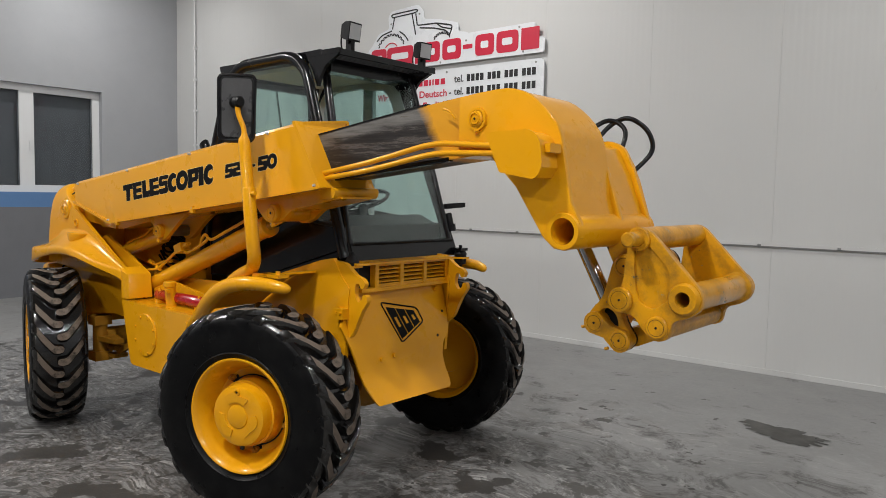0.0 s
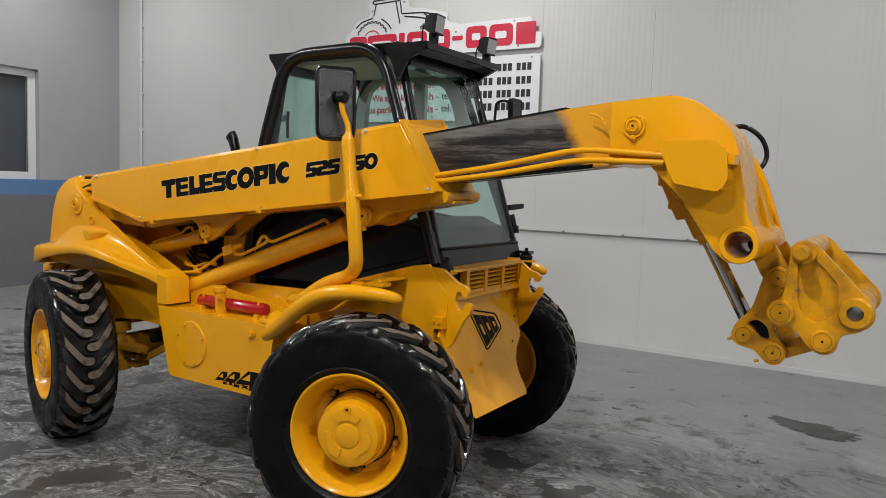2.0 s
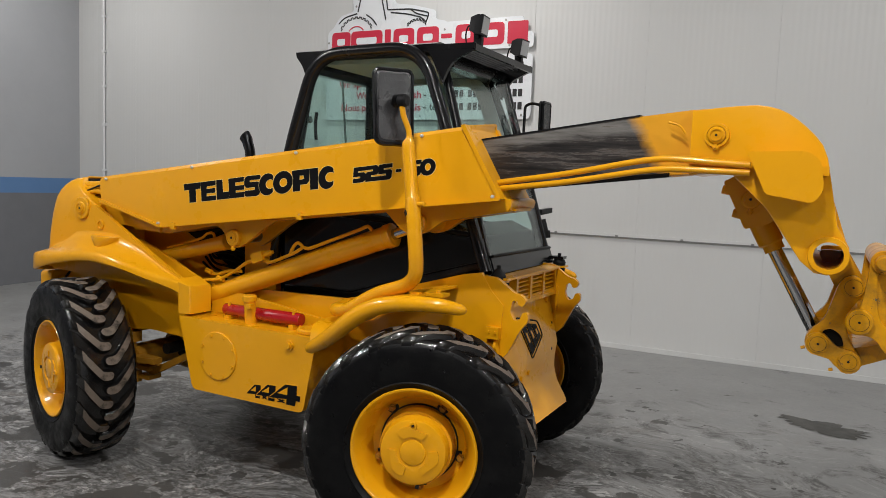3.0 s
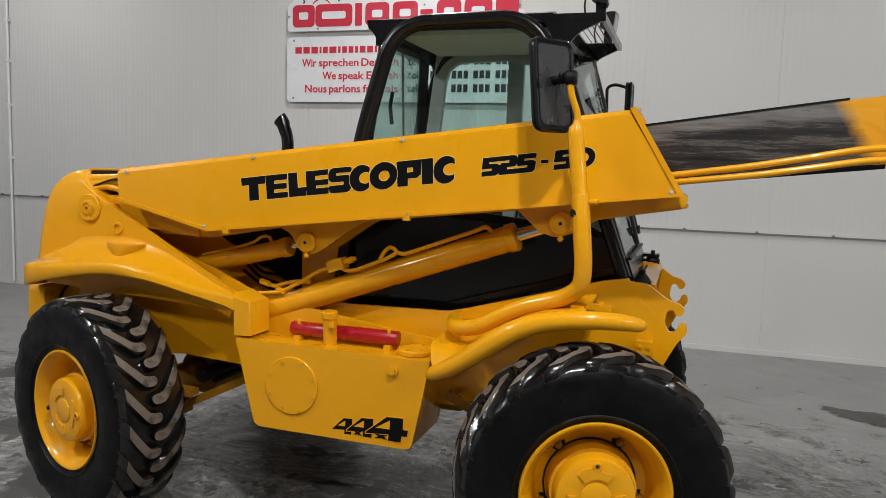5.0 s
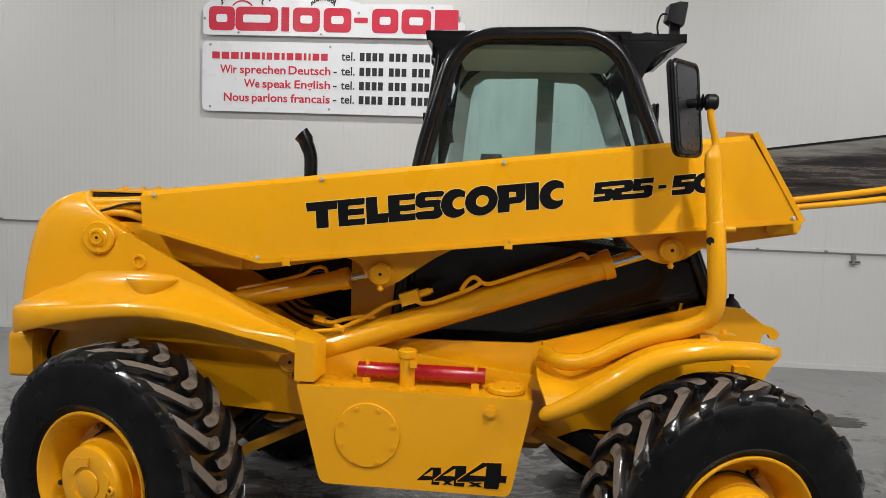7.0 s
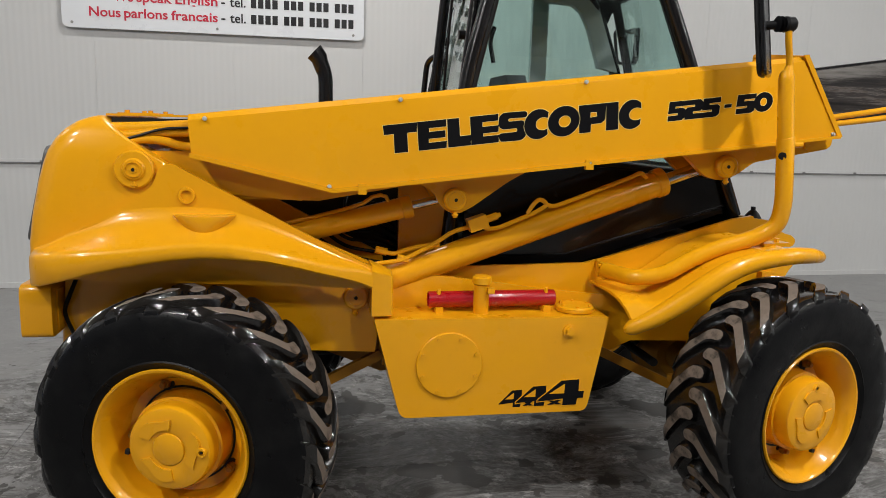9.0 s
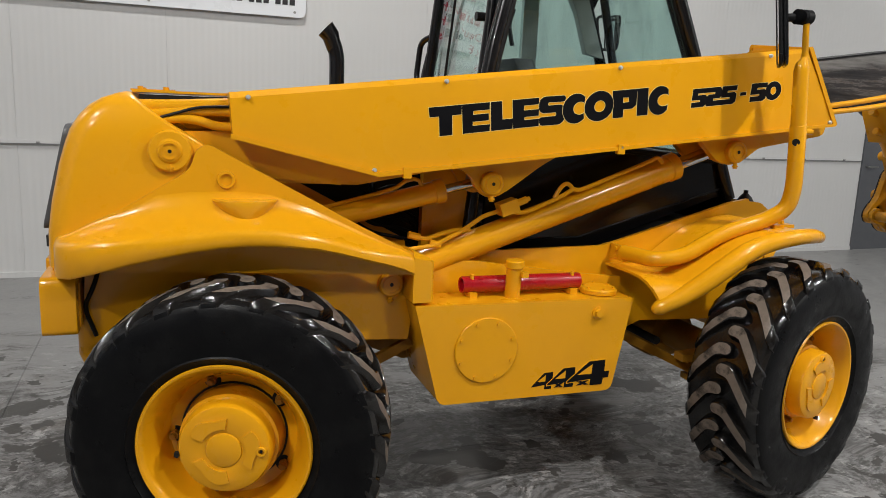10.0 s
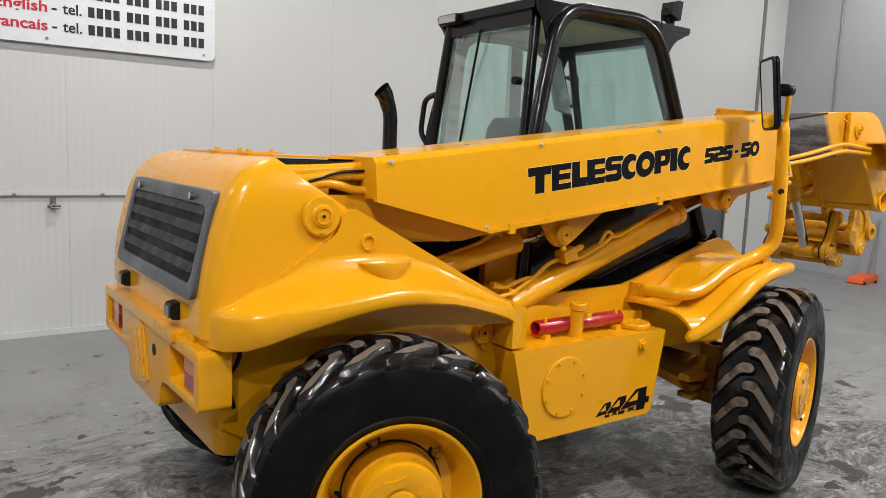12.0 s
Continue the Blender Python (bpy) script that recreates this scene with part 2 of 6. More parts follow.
    drops = ramp(t, maths("MULTIPLY_ADD", area, 0.10, noise_tex(t, v, 8.5, 3, 0.5)), [(0.722, 0.0), (0.732, 1.0)])
    both = maths("MAXIMUM", wet, drops)
    col = mix(t, both, col, mix(t, mid, (0.038, 0.036, 0.034), (0.085, 0.081, 0.076)))
    # hairline scratches
    scr = t.nodes.new("ShaderNodeTexVoronoi")
    scr.feature = "DISTANCE_TO_EDGE"
    scr.inputs["Scale"].default_value = 3.2
    wire(t, vm.outputs[0], scr.inputs["Vector"])
    line = maths("MULTIPLY", ramp(t, scr.outputs["Distance"], [(0.0, 1.0), (0.012, 0.0)]), maths("MULTIPLY", area, 0.06))
    col = mix(t, line, col, (0.42, 0.41, 0.40))
    wire(t, col, b.inputs["Base Color"])
    wire(t, mix(t, both, ramp(t, mid, [(0.3, 0.30), (0.7, 0.52)]), (0.30, 0.30, 0.30)), b.inputs["Roughness"])
    wire(t, mix(t, both, (0.45, 0.45, 0.45), (0.16, 0.16, 0.16)), b.inputs["Specular IOR Level"])
    bump(t, fine, 0.16, 0.003, b)
    return m


def glass(name, tint, gloss_rough=0.0, steady=0.11):
    m, t, b = material(name)
    t.nodes.remove(b)
    out = t.nodes["Material Output"]
    tr = t.nodes.new("ShaderNodeBsdfTransparent")
    smear = ramp(t, noise_tex(t, coords(t, "Object", (3, 3, 0.7)), 4, 7, 0.7), [(0.45, tint), (0.75, tuple(c * 0.93 for c in tint))])
    wire(t, smear, tr.inputs["Color"])
    gl = t.nodes.new("ShaderNodeBsdfGlossy")
    gl.inputs["Roughness"].default_value = gloss_rough
    lw = t.nodes.new("ShaderNodeLayerWeight")
    lw.inputs["Blend"].default_value = 0.5
    pw = t.nodes.new("ShaderNodeMath")
    pw.operation = "POWER"
    pw.inputs[1].default_value = 4.0
    wire(t, lw.outputs["Facing"], pw.inputs[0])
    ma = t.nodes.new("ShaderNodeMath")
    ma.operation = "MULTIPLY_ADD"
    ma.inputs[1].default_value, ma.inputs[2].default_value = 0.72, steady
    wire(t, pw.outputs[0], ma.inputs[0])
    mx = t.nodes.new("ShaderNodeMixShader")
    wire(t, ma.outputs[0], mx.inputs[0])
    wire(t, tr.outputs[0], mx.inputs[1])
    wire(t, gl.outputs[0], mx.inputs[2])
    wire(t, mx.outputs[0], out.inputs["Surface"])
    return m


PANEL = panel_material()
BARE = bare_steel()
CONCRETE = concrete()
CAB_GLASS = glass("green_tinted_cab_glass", (0.88, 0.975, 0.955), 0.0, 0.08)
REAR_GLASS = glass("green_tinted_rear_glass", (0.88, 0.975, 0.95), 0.0, 0.16)
HALL_GLASS = glass("window_pane_glass", (0.80, 0.82, 0.84), 0.12, 0.02)
FROST = painted("frosted_film_behind_pane", (0.19, 0.195, 0.20), 0.5, 0.06, 0.0, 0, 0.05)
WET = painted("wet_concrete", (0.062, 0.060, 0.054), 0.35, 0.3, 0.0, 0, 0.1, 1.0, 0.2)

# lamp tubes of the ceiling glow
LED, _, led_bsdf = material("led_tube")
led_bsdf.inputs["Emission Color"].default_value = (1, 0.97, 0.92, 1)
led_bsdf.inputs["Emission Strength"].default_value = 6


# ---- mesh helpers ----
def finish(bm, name, mats, angle=35):
    me = bpy.data.meshes.new(name)
    bmesh.ops.recalc_face_normals(bm, faces=bm.faces)
    bm.to_mesh(me)
    bm.free()
    for m in (mats if isinstance(mats, (list, tuple)) else [mats]):
        me.materials.append(m)
    me.polygons.foreach_set("use_smooth", [True] * len(me.polygons))
    me.set_sharp_from_angle(angle=radians(angle))
    return me


def part(name, bm, mats, parent=None, label="", angle=35):
    ob = new(name, finish(bm, name, mats, angle))
    ob.parent = parent
    return tagged(ob, label)


def thing(name, label, category, group="", kind="", at=None):
    ob = new(name)
    ob.empty_display_size = 0.2
    if at is not None:
        ob.matrix_world = at
    return tagged(ob, label, category, group, kind)


def bevelled(bm, faces_before, width, seg=2):
    if width > 0:
        fs = [f for f in bm.faces if f not in faces_before]
        es = list({e for f in fs for e in f.edges if len(e.link_faces) == 2 and e.calc_face_angle(0) > 0.35})
        bmesh.ops.bevel(bm, geom=es, offset=width, segments=seg, affect="EDGES", profile=0.6, clamp_overlap=True)


def prism(pts, a0, a1, axis="y", bevel=0.0, bm=None):
    """A flat outline pushed along one axis. For y the outline is (x, z); for x it is (y, z); for z it is (x, y)."""
    bm = bm or bmesh.new()
    before = set(bm.faces)

    def at(p, a):
        return {"y": (p[0], a, p[1]), "x": (a, p[0], p[1]), "z": (p[0], p[1], a)}[axis]

    lo = [bm.verts.new(at(p, a0)) for p in pts]
    hi = [bm.verts.new(at(p, a1)) for p in pts]
    bm.faces.new(lo)
    bm.faces.new(hi[::-1])
    n = len(pts)
    for i in range(n):
        bm.faces.new((lo[i], hi[i], hi[(i + 1) % n], lo[(i + 1) % n]))
    bevelled(bm, before, bevel)
    return bm


def pierced(pts, holes, a0, a1, axis="y", bevel=0.0):
    """An outline with holes (each an outline too), pushed along one axis."""
    def at(p, a):
        return {"y": (p[0], a, p[1]), "x": (a, p[0], p[1]), "z": (p[0], p[1], a)}[axis]

    bm = bmesh.new()
    edges = []
    for loop in (pts, *holes):
        vs = [bm.verts.new(at(p, a0)) for p in loop]
        edges += [bm.edges.new((vs[i], vs[(i + 1) % len(vs)])) for i in range(len(vs))]
    bmesh.ops.triangle_fill(bm, use_beauty=True, edges=edges)
    bmesh.ops.dissolve_limit(bm, angle_limit=0.01, verts=bm.verts[:], edges=bm.edges[:])
    ret = bmesh.ops.extrude_face_region(bm, geom=bm.faces[:])
    off = Vector(at((0, 0), a1)) - Vector(at((0, 0), a0))
    for v in ret["geom"]:
        if isinstance(v, bmesh.types.BMVert):
            v.co += off
    bevelled(bm, set(), bevel)
    return bm


def circle(x, z, r, n=28):
    return [(x + r * math.cos(2 * math.pi * k / n), z + r * math.sin(2 * math.pi * k / n)) for k in range(n)]


def box(x0, x1, y0, y1, z0, z1, bevel=0.0, bm=None):
    return prism([(x0, z0), (x1, z0), (x1, z1), (x0, z1)], y0, y1, "y", bevel, bm)


def rounded(pts, r, n=4):
    """An outline or open line with its corners rounded by r (a number, or one for each corner)."""
    out = []
    k = len(pts)
    for i in range(k):
        p = Vector(pts[i])
        a, c = Vector(pts[i - 1]) - p, Vector(pts[(i + 1) % k]) - p
        ri = r[i] if isinstance(r, (list, tuple)) else r
        if ri <= 0 or a.length < 1e-6 or c.length < 1e-6:
            out.append(tuple(p))
            continue
        d = min(ri, a.length * 0.48, c.length * 0.48)
        s, e = p + a.normalized() * d, p + c.normalized() * d
        for j in range(n + 1):
            u = j / n
            out.append(tuple(s * (1 - u) ** 2 + p * 2 * u * (1 - u) + e * u * u))
    return out


def bent(pts, r, n=6):
    """An open path with rounded bends."""
    rr = [0] + [r] * (len(pts) - 2) + [0]
    return rounded(pts, rr, n)


def tube(pts, r, seg=12, bm=None, cap=True):
    bm = bm or bmesh.new()
    P = [Vector(p) for p in pts]
    tang = []
    for i in range(len(P)):
        d = (P[min(i + 1, len(P) - 1)] - P[max(i - 1, 0)])
        tang.append(d.normalized())
    ref = Vector((0, 0, 1)) if abs(tang[0].z) < 0.9 else Vector((1, 0, 0))
    nrm = (ref - tang[0] * ref.dot(tang[0])).normalized()
    rings = []
    for i, p in enumerate(P):
        nrm = (nrm - tang[i] * nrm.dot(tang[i])).normalized()
        bi = tang[i].cross(nrm)
        rad = r[i] if isinstance(r, (list, tuple)) else r
        rings.append([bm.verts.new(p + (nrm * math.cos(2 * math.pi * k / seg) + bi * math.sin(2 * math.pi * k / seg)) * rad) for k in range(seg)])
    for a, b2 in zip(rings, rings[1:]):
        for k in range(seg):
            bm.faces.new((a[k], a[(k + 1) % seg], b2[(k + 1) % seg], b2[k]))
    if cap:
        bm.faces.new(rings[0][::-1])
        bm.faces.new(rings[-1])
    return bm


def rod(p0, p1, r, seg=20, bm=None, bevel=0.0):
    bm = bm or bmesh.new()
    p0, p1 = Vector(p0), Vector(p1)
    if bevel:
        d = (p1 - p0).normalized() * bevel
        return tube([p0, p0 + d * 0.999, p1 - d * 0.999, p1], [r - bevel, r, r, r - bevel], seg, bm)
    return tube([p0, p1], r, seg, bm)


def lathe(profile, seg=40, bm=None, centre=(0, 0, 0), close=False, axis="y"):
    """Spin (radius, height) round an axis."""
    bm = bm or bmesh.new()
    c = Vector(centre)
    rings = []
    for r, h in profile:
        ring = []
        for k in range(seg):
            a = 2 * math.pi * k / seg
            u, v = r * math.cos(a), r * math.sin(a)
            ring.append(bm.verts.new(c + Vector({"y": (u, h, v), "z": (u, v, h), "x": (h, u, v)}[axis])))
        rings.append(ring)
    pairs = list(zip(rings, rings[1:])) + ([(rings[-1], rings[0])] if close else [])
    for a, b2 in pairs:
        for k in range(seg):
            bm.faces.new((a[k], a[(k + 1) % seg], b2[(k + 1) % seg], b2[k]))
    if not close:
        bm.faces.new(rings[0])
        bm.faces.new(rings[-1])
    return bm


def loft(sections, bm=None, closed=True, caps=True):
    bm = bm or bmesh.new()
    rings = [[bm.verts.new(p) for p in s] for s in sections]
    n = len(rings[0])
    for a, b2 in zip(rings, rings[1:]):
        for k in range(n if closed else n - 1):
            bm.faces.new((a[k], a[(k + 1) % n], b2[(k + 1) % n], b2[k]))
    if caps and closed:
        bm.faces.new(rings[0][::-1])
        bm.faces.new(rings[-1])
    return bm


def lettering(name, body, mats, parent, origin, right, up, bold=0.0, depth=0.0015, shear=0.0):
    """Flat raised letters that fill the box from origin along right and up."""
    cu = bpy.data.curves.new(name, "FONT")
    cu.body, cu.size, cu.offset, cu.resolution_u = body, 1.0, bold, 3
    tmp = bpy.data.objects.new(name, cu)
    scene.collection.objects.link(tmp)
    dg = bpy.context.evaluated_depsgraph_get()
    me = bpy.data.meshes.new_from_object(tmp.evaluated_get(dg))
    bpy.data.objects.remove(tmp)
    bpy.data.curves.remove(cu)
    xs = [v.co.x for v in me.vertices]
    ys = [v.co.y for v in me.vertices]
    x0, x1, y0, y1 = min(xs), max(xs), min(ys), max(ys)
    bm = bmesh.new()
    bm.from_mesh(me)
    bpy.data.meshes.remove(me)
    o, rv, uv = Vector(origin), Vector(right), Vector(up)
    nrm = rv.cross(uv).normalized()
    for v in bm.verts:
        v.co = o + rv * ((v.co.x - x0) / (x1 - x0)) + uv * ((v.co.y - y0) / (y1 - y0)) + rv.normalized() * shear * (v.co.y - y0)
    ret = bmesh.ops.extrude_face_region(bm, geom=bm.faces[:])
    for v in ret["geom"]:
        if isinstance(v, bmesh.types.BMVert):
            v.co += nrm * depth
    return part(name, bm, mats, parent, "", 20)


def quad_bar(bm, origin, right, up, depth=0.0015, slant=0.0):
    """One plain raised bar."""
    o, rv, uv = Vector(origin), Vector(right), Vector(up)
    n = rv.cross(uv).normalized() * depth
    s = rv.normalized() * slant
    base = [o, o + rv, o + rv + uv + s, o + uv + s]
    lo = [bm.verts.new(p) for p in base]
    hi = [bm.verts.new(p + n) for p in base]
    bm.faces.new(hi)
    bm.faces.new(lo[::-1])
    for i in range(4):
        bm.faces.new((lo[i], lo[(i + 1) % 4], hi[(i + 1) % 4], hi[i]))
    return bm


# ---- the hall ----
# the outer bay of the floor climbs a little to the white wall
X0, X1, Y0, Y1, TOP = -5.50, 9.45, -14.0, 4.43, 5.0

floor = tagged(new("floor"), "grey power-floated concrete floor, damp and stained round the machine", "floor", kind="structure")
for xa, xb in ((X0 - 0.2, -0.86), (-0.86, 4.6), (4.6, X1 + 0.2)):
    for ya, yb in ((Y0 - 0.2, -9.4), (-9.4, -4.3), (-4.3, 0.82), (0.82, Y1 + 0.2)):
        rise = 0.045 if ya > 0 else 0.0
        part("slab", prism([(ya + 0.0012, -0.12), (yb - 0.0012, -0.12), (yb - 0.0012, rise), (ya + 0.0012, 0.0)], xa + 0.0012, xb - 0.0012, "x"), CONCRETE, floor)
part("joint_filler", box(X0 - 0.2, X1 + 0.2, Y0 - 0.2, Y1 + 0.2, -0.14, -0.006), DARK, floor)

DOOR_X0, DOOR_X1 = 7.43, 8.29
wall_north = tagged(new("wall_north"), "white insulated sandwich-panel wall with a dark fixing rail", "wall", kind="structure")
part("backing", box(X0 - 0.2, X1 + 0.2, Y1 + 0.012, Y1 + 0.2, 0, TOP), WALL_GREY, wall_north)
seams = [X0 - 0.2] + [0.978 + 1.08 * k for k in range(-5, 6)] + [DOOR_X0]
for xa, xb in zip(seams, seams[1:]):
    part("panel", box(xa + 0.0006, xb - 0.0006, Y1, Y1 + 0.011, 0.0, TOP), PANEL, wall_north)
part("panel", box(DOOR_X0, DOOR_X1, Y1, Y1 + 0.011, 2.1, TOP), PANEL, wall_north)
part("panel", box(DOOR_X1, X1 + 0.2, Y1, Y1 + 0.011, 0, TOP), PANEL, wall_north)

RAIL_Z = 1.082
rail = tagged(new("wall_rail"), "thin dark steel fixing rail along the white wall", "wall rail", kind="structure")
part("strip", box(X0, DOOR_X0 - 0.02, Y1 - 0.018, Y1, RAIL_Z - 0.006, RAIL_Z + 0.004, 0.002), RAIL_GREY, rail)
part("flashing", box(X0, DOOR_X0 - 0.02, Y1 - 0.008, Y1, RAIL_Z + 0.004, RAIL_Z + 0.03, 0.002), PANEL, rail)
bolt = finish(box(-0.012, 0.012, -0.012, 0, 0, 0.014, 0.003), "rail_bolt", RAIL_GREY)
for i in range(-9, 13):
    ob = new("rail_bolt", bolt)
    ob.parent, ob.location = rail, (0.129 + i * 0.584, Y1 - 0.018, RAIL_Z + 0.004)

base = tagged(new("baseboard"), "white metal flashing at the foot of the wall", "baseboard", kind="structure")
part("trim", box(X0, DOOR_X0, Y1 - 0.012, Y1 - 0.001, 0.03, 0.086, 0.003), PANEL, base)


def wall_latch(x):
    th = thing("wall_latch", "small grey steel latch hanging under the wall rail", "latch", "latches along the wall rail")
    z = RAIL_Z
    part("plate", box(x - 0.018, x + 0.018, Y1 - 0.014, Y1 - 0.001, z - 0.10, z - 0.008, 0.003), STEEL, th)
    part("hook", tube(bent([(x, Y1 - 0.014, z - 0.045), (x, Y1 - 0.06, z - 0.045), (x - 0.03, Y1 - 0.06, z - 0.085), (x + 0.04, Y1 - 0.05, z - 0.085)], 0.012), 0.006, 8), STEEL, th)
    part("pin", rod((x - 0.04, Y1 - 0.03, z - 0.075), (x + 0.045, Y1 - 0.03, z - 0.075), 0.011, 12), GRILLE_GREY, th)


for x in (-4.34, -0.205, 4.46):
    wall_latch(x)

# left end wall: grey paint, blue stripe, window
wall_west = tagged(new("wall_west"), "plastered wall, light grey above a blue stripe and dark grey below", "wall", kind="structure")
WA, WB, WZ0, WZ1, WM = 0.45, 3.265, 1.385, 2.785, 2.30
for nm, ya, yb, za, zb, mt in (
    ("upper_wall", Y0, WA, WZ0, TOP, WALL_GREY), ("upper_wall", WB, Y1, WZ0, TOP, WALL_GREY), ("upper_wall", WA, WB, WZ1, TOP, WALL_GREY),
    ("blue_stripe", Y0, Y1, 1.19, WZ0, WALL_BLUE), ("lower_wall", Y0, Y1, 0, 1.19, WALL_DARK)):
    part(nm, box(X0 - 0.2, X0, ya, yb, za, zb), mt, wall_west)

window = tagged(new("window_1"), "white plastic window with two dull grey panes", "window", kind="structure")
wx = X0 - 0.08
for a, bq, f in ((WA, WM, 0.085), (WM, WB, 0.095)):
    part("window_frame", box(wx - 0.06, wx, a, bq, WZ0, WZ0 + f, 0.008), WHITE_PVC, window)
    part("window_frame", box(wx - 0.06, wx, a, bq, WZ1 - f, WZ1, 0.008), WHITE_PVC, window)
    part("window_frame", box(wx - 0.06, wx, a, a + f, WZ0 + f, WZ1 - f, 0.008), WHITE_PVC, window)
    part("window_frame", box(wx - 0.06, wx, bq - f, bq, WZ0 + f, WZ1 - f, 0.008), WHITE_PVC, window)
    part("seal", pierced([(a + f - 0.012, WZ0 + f - 0.012), (bq - f + 0.012, WZ0 + f - 0.012), (bq - f + 0.012, WZ1 - f + 0.012), (a + f - 0.012, WZ1 - f + 0.012)],
                         [[(a + f + 0.004, WZ0 + f + 0.004), (bq - f - 0.004, WZ0 + f + 0.004), (bq - f - 0.004, WZ1 - f - 0.004), (a + f + 0.004, WZ1 - f - 0.004)]], wx - 0.03, wx - 0.022, "x"), GRILLE_GREY, window)
    part("pane", box(wx - 0.04, wx - 0.034, a + f, bq - f, WZ0 + f, WZ1 - f), HALL_GLASS, window)
    part("blind", box(wx - 0.11, wx - 0.09, a, bq, WZ0, WZ1), FROST, window)
bm = box(wx, wx + 0.012, WM + 0.028, WM + 0.052, 2.0, 2.07, 0.004)
box(wx + 0.012, wx + 0.03, WM + 0.033, WM + 0.047, 1.93, 2.05, 0.004, bm)
part("handle", bm, WHITE_PVC, window)

conduit = thing("conduit", "thin white plastic cable conduit clipped up the white wall", "conduit")
part("pipe", rod((-4.98, Y1 - 0.03, 0.08), (-4.98, Y1 - 0.03, TOP - 0.01), 0.014, 12), WHITE_PVC, conduit)
for z in (1.5, 2.1, 2.6, 3.05, 3.5):
    part("clip", box(-5.0, -4.96, Y1 - 0.05, Y1, z, z + 0.03, 0.004), WHITE_PVC, conduit)
cover = thing("corner_strip", "narrow grey cover strip up the white wall", "cover strip")
part("strip", box(8.82, 8.88, Y1 - 0.02, Y1, 0.0, TOP - 0.01, 0.004), RAIL_GREY, cover)

wall_east = tagged(new("wall_east"), "plain grey end wall of the hall", "wall", kind="structure")
part("plaster", box(X1, X1 + 0.2, Y0, Y1, 0, TOP), WALL_GREY, wall_east)
wall_south = tagged(new("wall_south"), "white panel wall of the hall", "wall", kind="structure")
part("sheet", box(X0 - 0.2, X1 + 0.2, Y0 - 0.2, Y0, 0, TOP), PANEL, wall_south)
tagged(part("ceiling", box(X0 - 0.2, X1 + 0.2, Y0 - 0.2, Y1 + 0.2, TOP, TOP + 0.15), CEILING), "grey sheeted ceiling of the hall", "ceiling", kind="structure")

door = tagged(new("door_1"), "dark grey steel door in the white wall", "door", kind="structure")
part("leaf", box(DOOR_X0 + 0.04, DOOR_X1 - 0.04, Y1 + 0.004, Y1 + 0.05, 0.01, 2.06, 0.004), DOOR_GREY, door)
for xa in (DOOR_X0, DOOR_X1 - 0.035):
    part("jamb", box(xa, xa + 0.035, Y1 - 0.02, Y1 + 0.06, 0, 2.1, 0.004), DOOR_GREY, door)
part("head", box(DOOR_X0, DOOR_X1, Y1 - 0.02, Y1 + 0.06, 2.06, 2.1, 0.004), DOOR_GREY, door)
part("door_handle", tube(bent([(DOOR_X0 + 0.1, Y1 + 0.01, 1.02), (DOOR_X0 + 0.1, Y1 - 0.05, 1.02), (DOOR_X0 + 0.22, Y1 - 0.05, 1.02)], 0.02), 0.01, 8), STEEL, door)

cable = thing("wall_cable_pipe", "thin grey cable pipe running up the grey end wall", "conduit")
part("pipe", tube(bent([(X1 - 0.02, 3.62, 0.3), (X1 - 0.02, 3.62, TOP - 0.01)], 0.1), 0.014, 10), STEEL, cable)
part("box", box(X1 - 0.07, X1 - 0.001, 3.56, 3.68, 1.2, 1.42, 0.008), WHITE_PVC, cable)

jack = thing("pallet_jack", "orange floor jack standing by the grey end wall", "floor jack")
part("body", prism(rounded([(8.9, 0.03), (9.35, 0.03), (9.35, 0.14), (8.95, 0.10)], 0.02), 2.75, 2.95, "y", 0.006), ORANGE, jack)
part("handle", rod((9.3, 2.85, 0.12), (9.42, 2.85, 0.85), 0.015, 10), STEEL, jack)
for x in (8.97, 9.28):
    part("wheel", rod((x, 2.74, 0.03), (x, 2.96, 0.03), 0.03, 14), BLACK_MATT, jack)


def high_bay(x, y, watts):
    th = thing("high_bay_lamp", "flat grey high-bay lamp hanging under the ceiling", "ceiling lamp", "high-bay lamps under the ceiling")
    part("housing", box(x - 0.34, x + 0.34, y - 0.18, y + 0.18, TOP - 0.20, TOP - 0.10, 0.012), GRILLE_GREY, th)
    part("diffuser", box(x - 0.31, x + 0.31, y - 0.15, y + 0.15, TOP - 0.218, TOP - 0.202, 0.004), LED, th)
    for dx in (-0.25, 0.25):
        part("hanger", rod((x + dx, y, TOP - 0.11), (x + dx, y, TOP), 0.006, 8), STEEL, th)


for spot in LAMP_SPOTS:
    high_bay(*spot)

# puddle on the floor: a ragged patch with a thin tail
def damp_patch(cx, cy, rx, ry, skew, seed, n=110):
    bm = bmesh.new()
    ring = []
    for k in range(n):
        a = 2 * math.pi * k / n
        c, s = math.cos(a), math.sin(a)
        grow = 0.80 + 0.45 * noise.noise((c * 1.5, s * 1.5, seed)) + 0.30 * noise.noise((c * 4.5, s * 4.5, seed + 4)) + 0.14 * noise.noise((c * 11, s * 11, seed + 9))
        ring.append(bm.verts.new((cx + rx * grow * c, cy + ry * grow * s + skew * c + 0.03 * c * c, 0.0)))
    for v in ring:
        v.co.z = 0.003 + max(0.0, (v.co.y - 0.82) * 0.045 / 3.81)
    bm.faces.new(ring)
    return tagged(part("puddle", bm, WET), "dark damp patch drying on the concrete", "puddle", "damp patches on the floor")


damp_patch(3.66, 2.93, 0.34, 0.15, -0.06, 3.1)


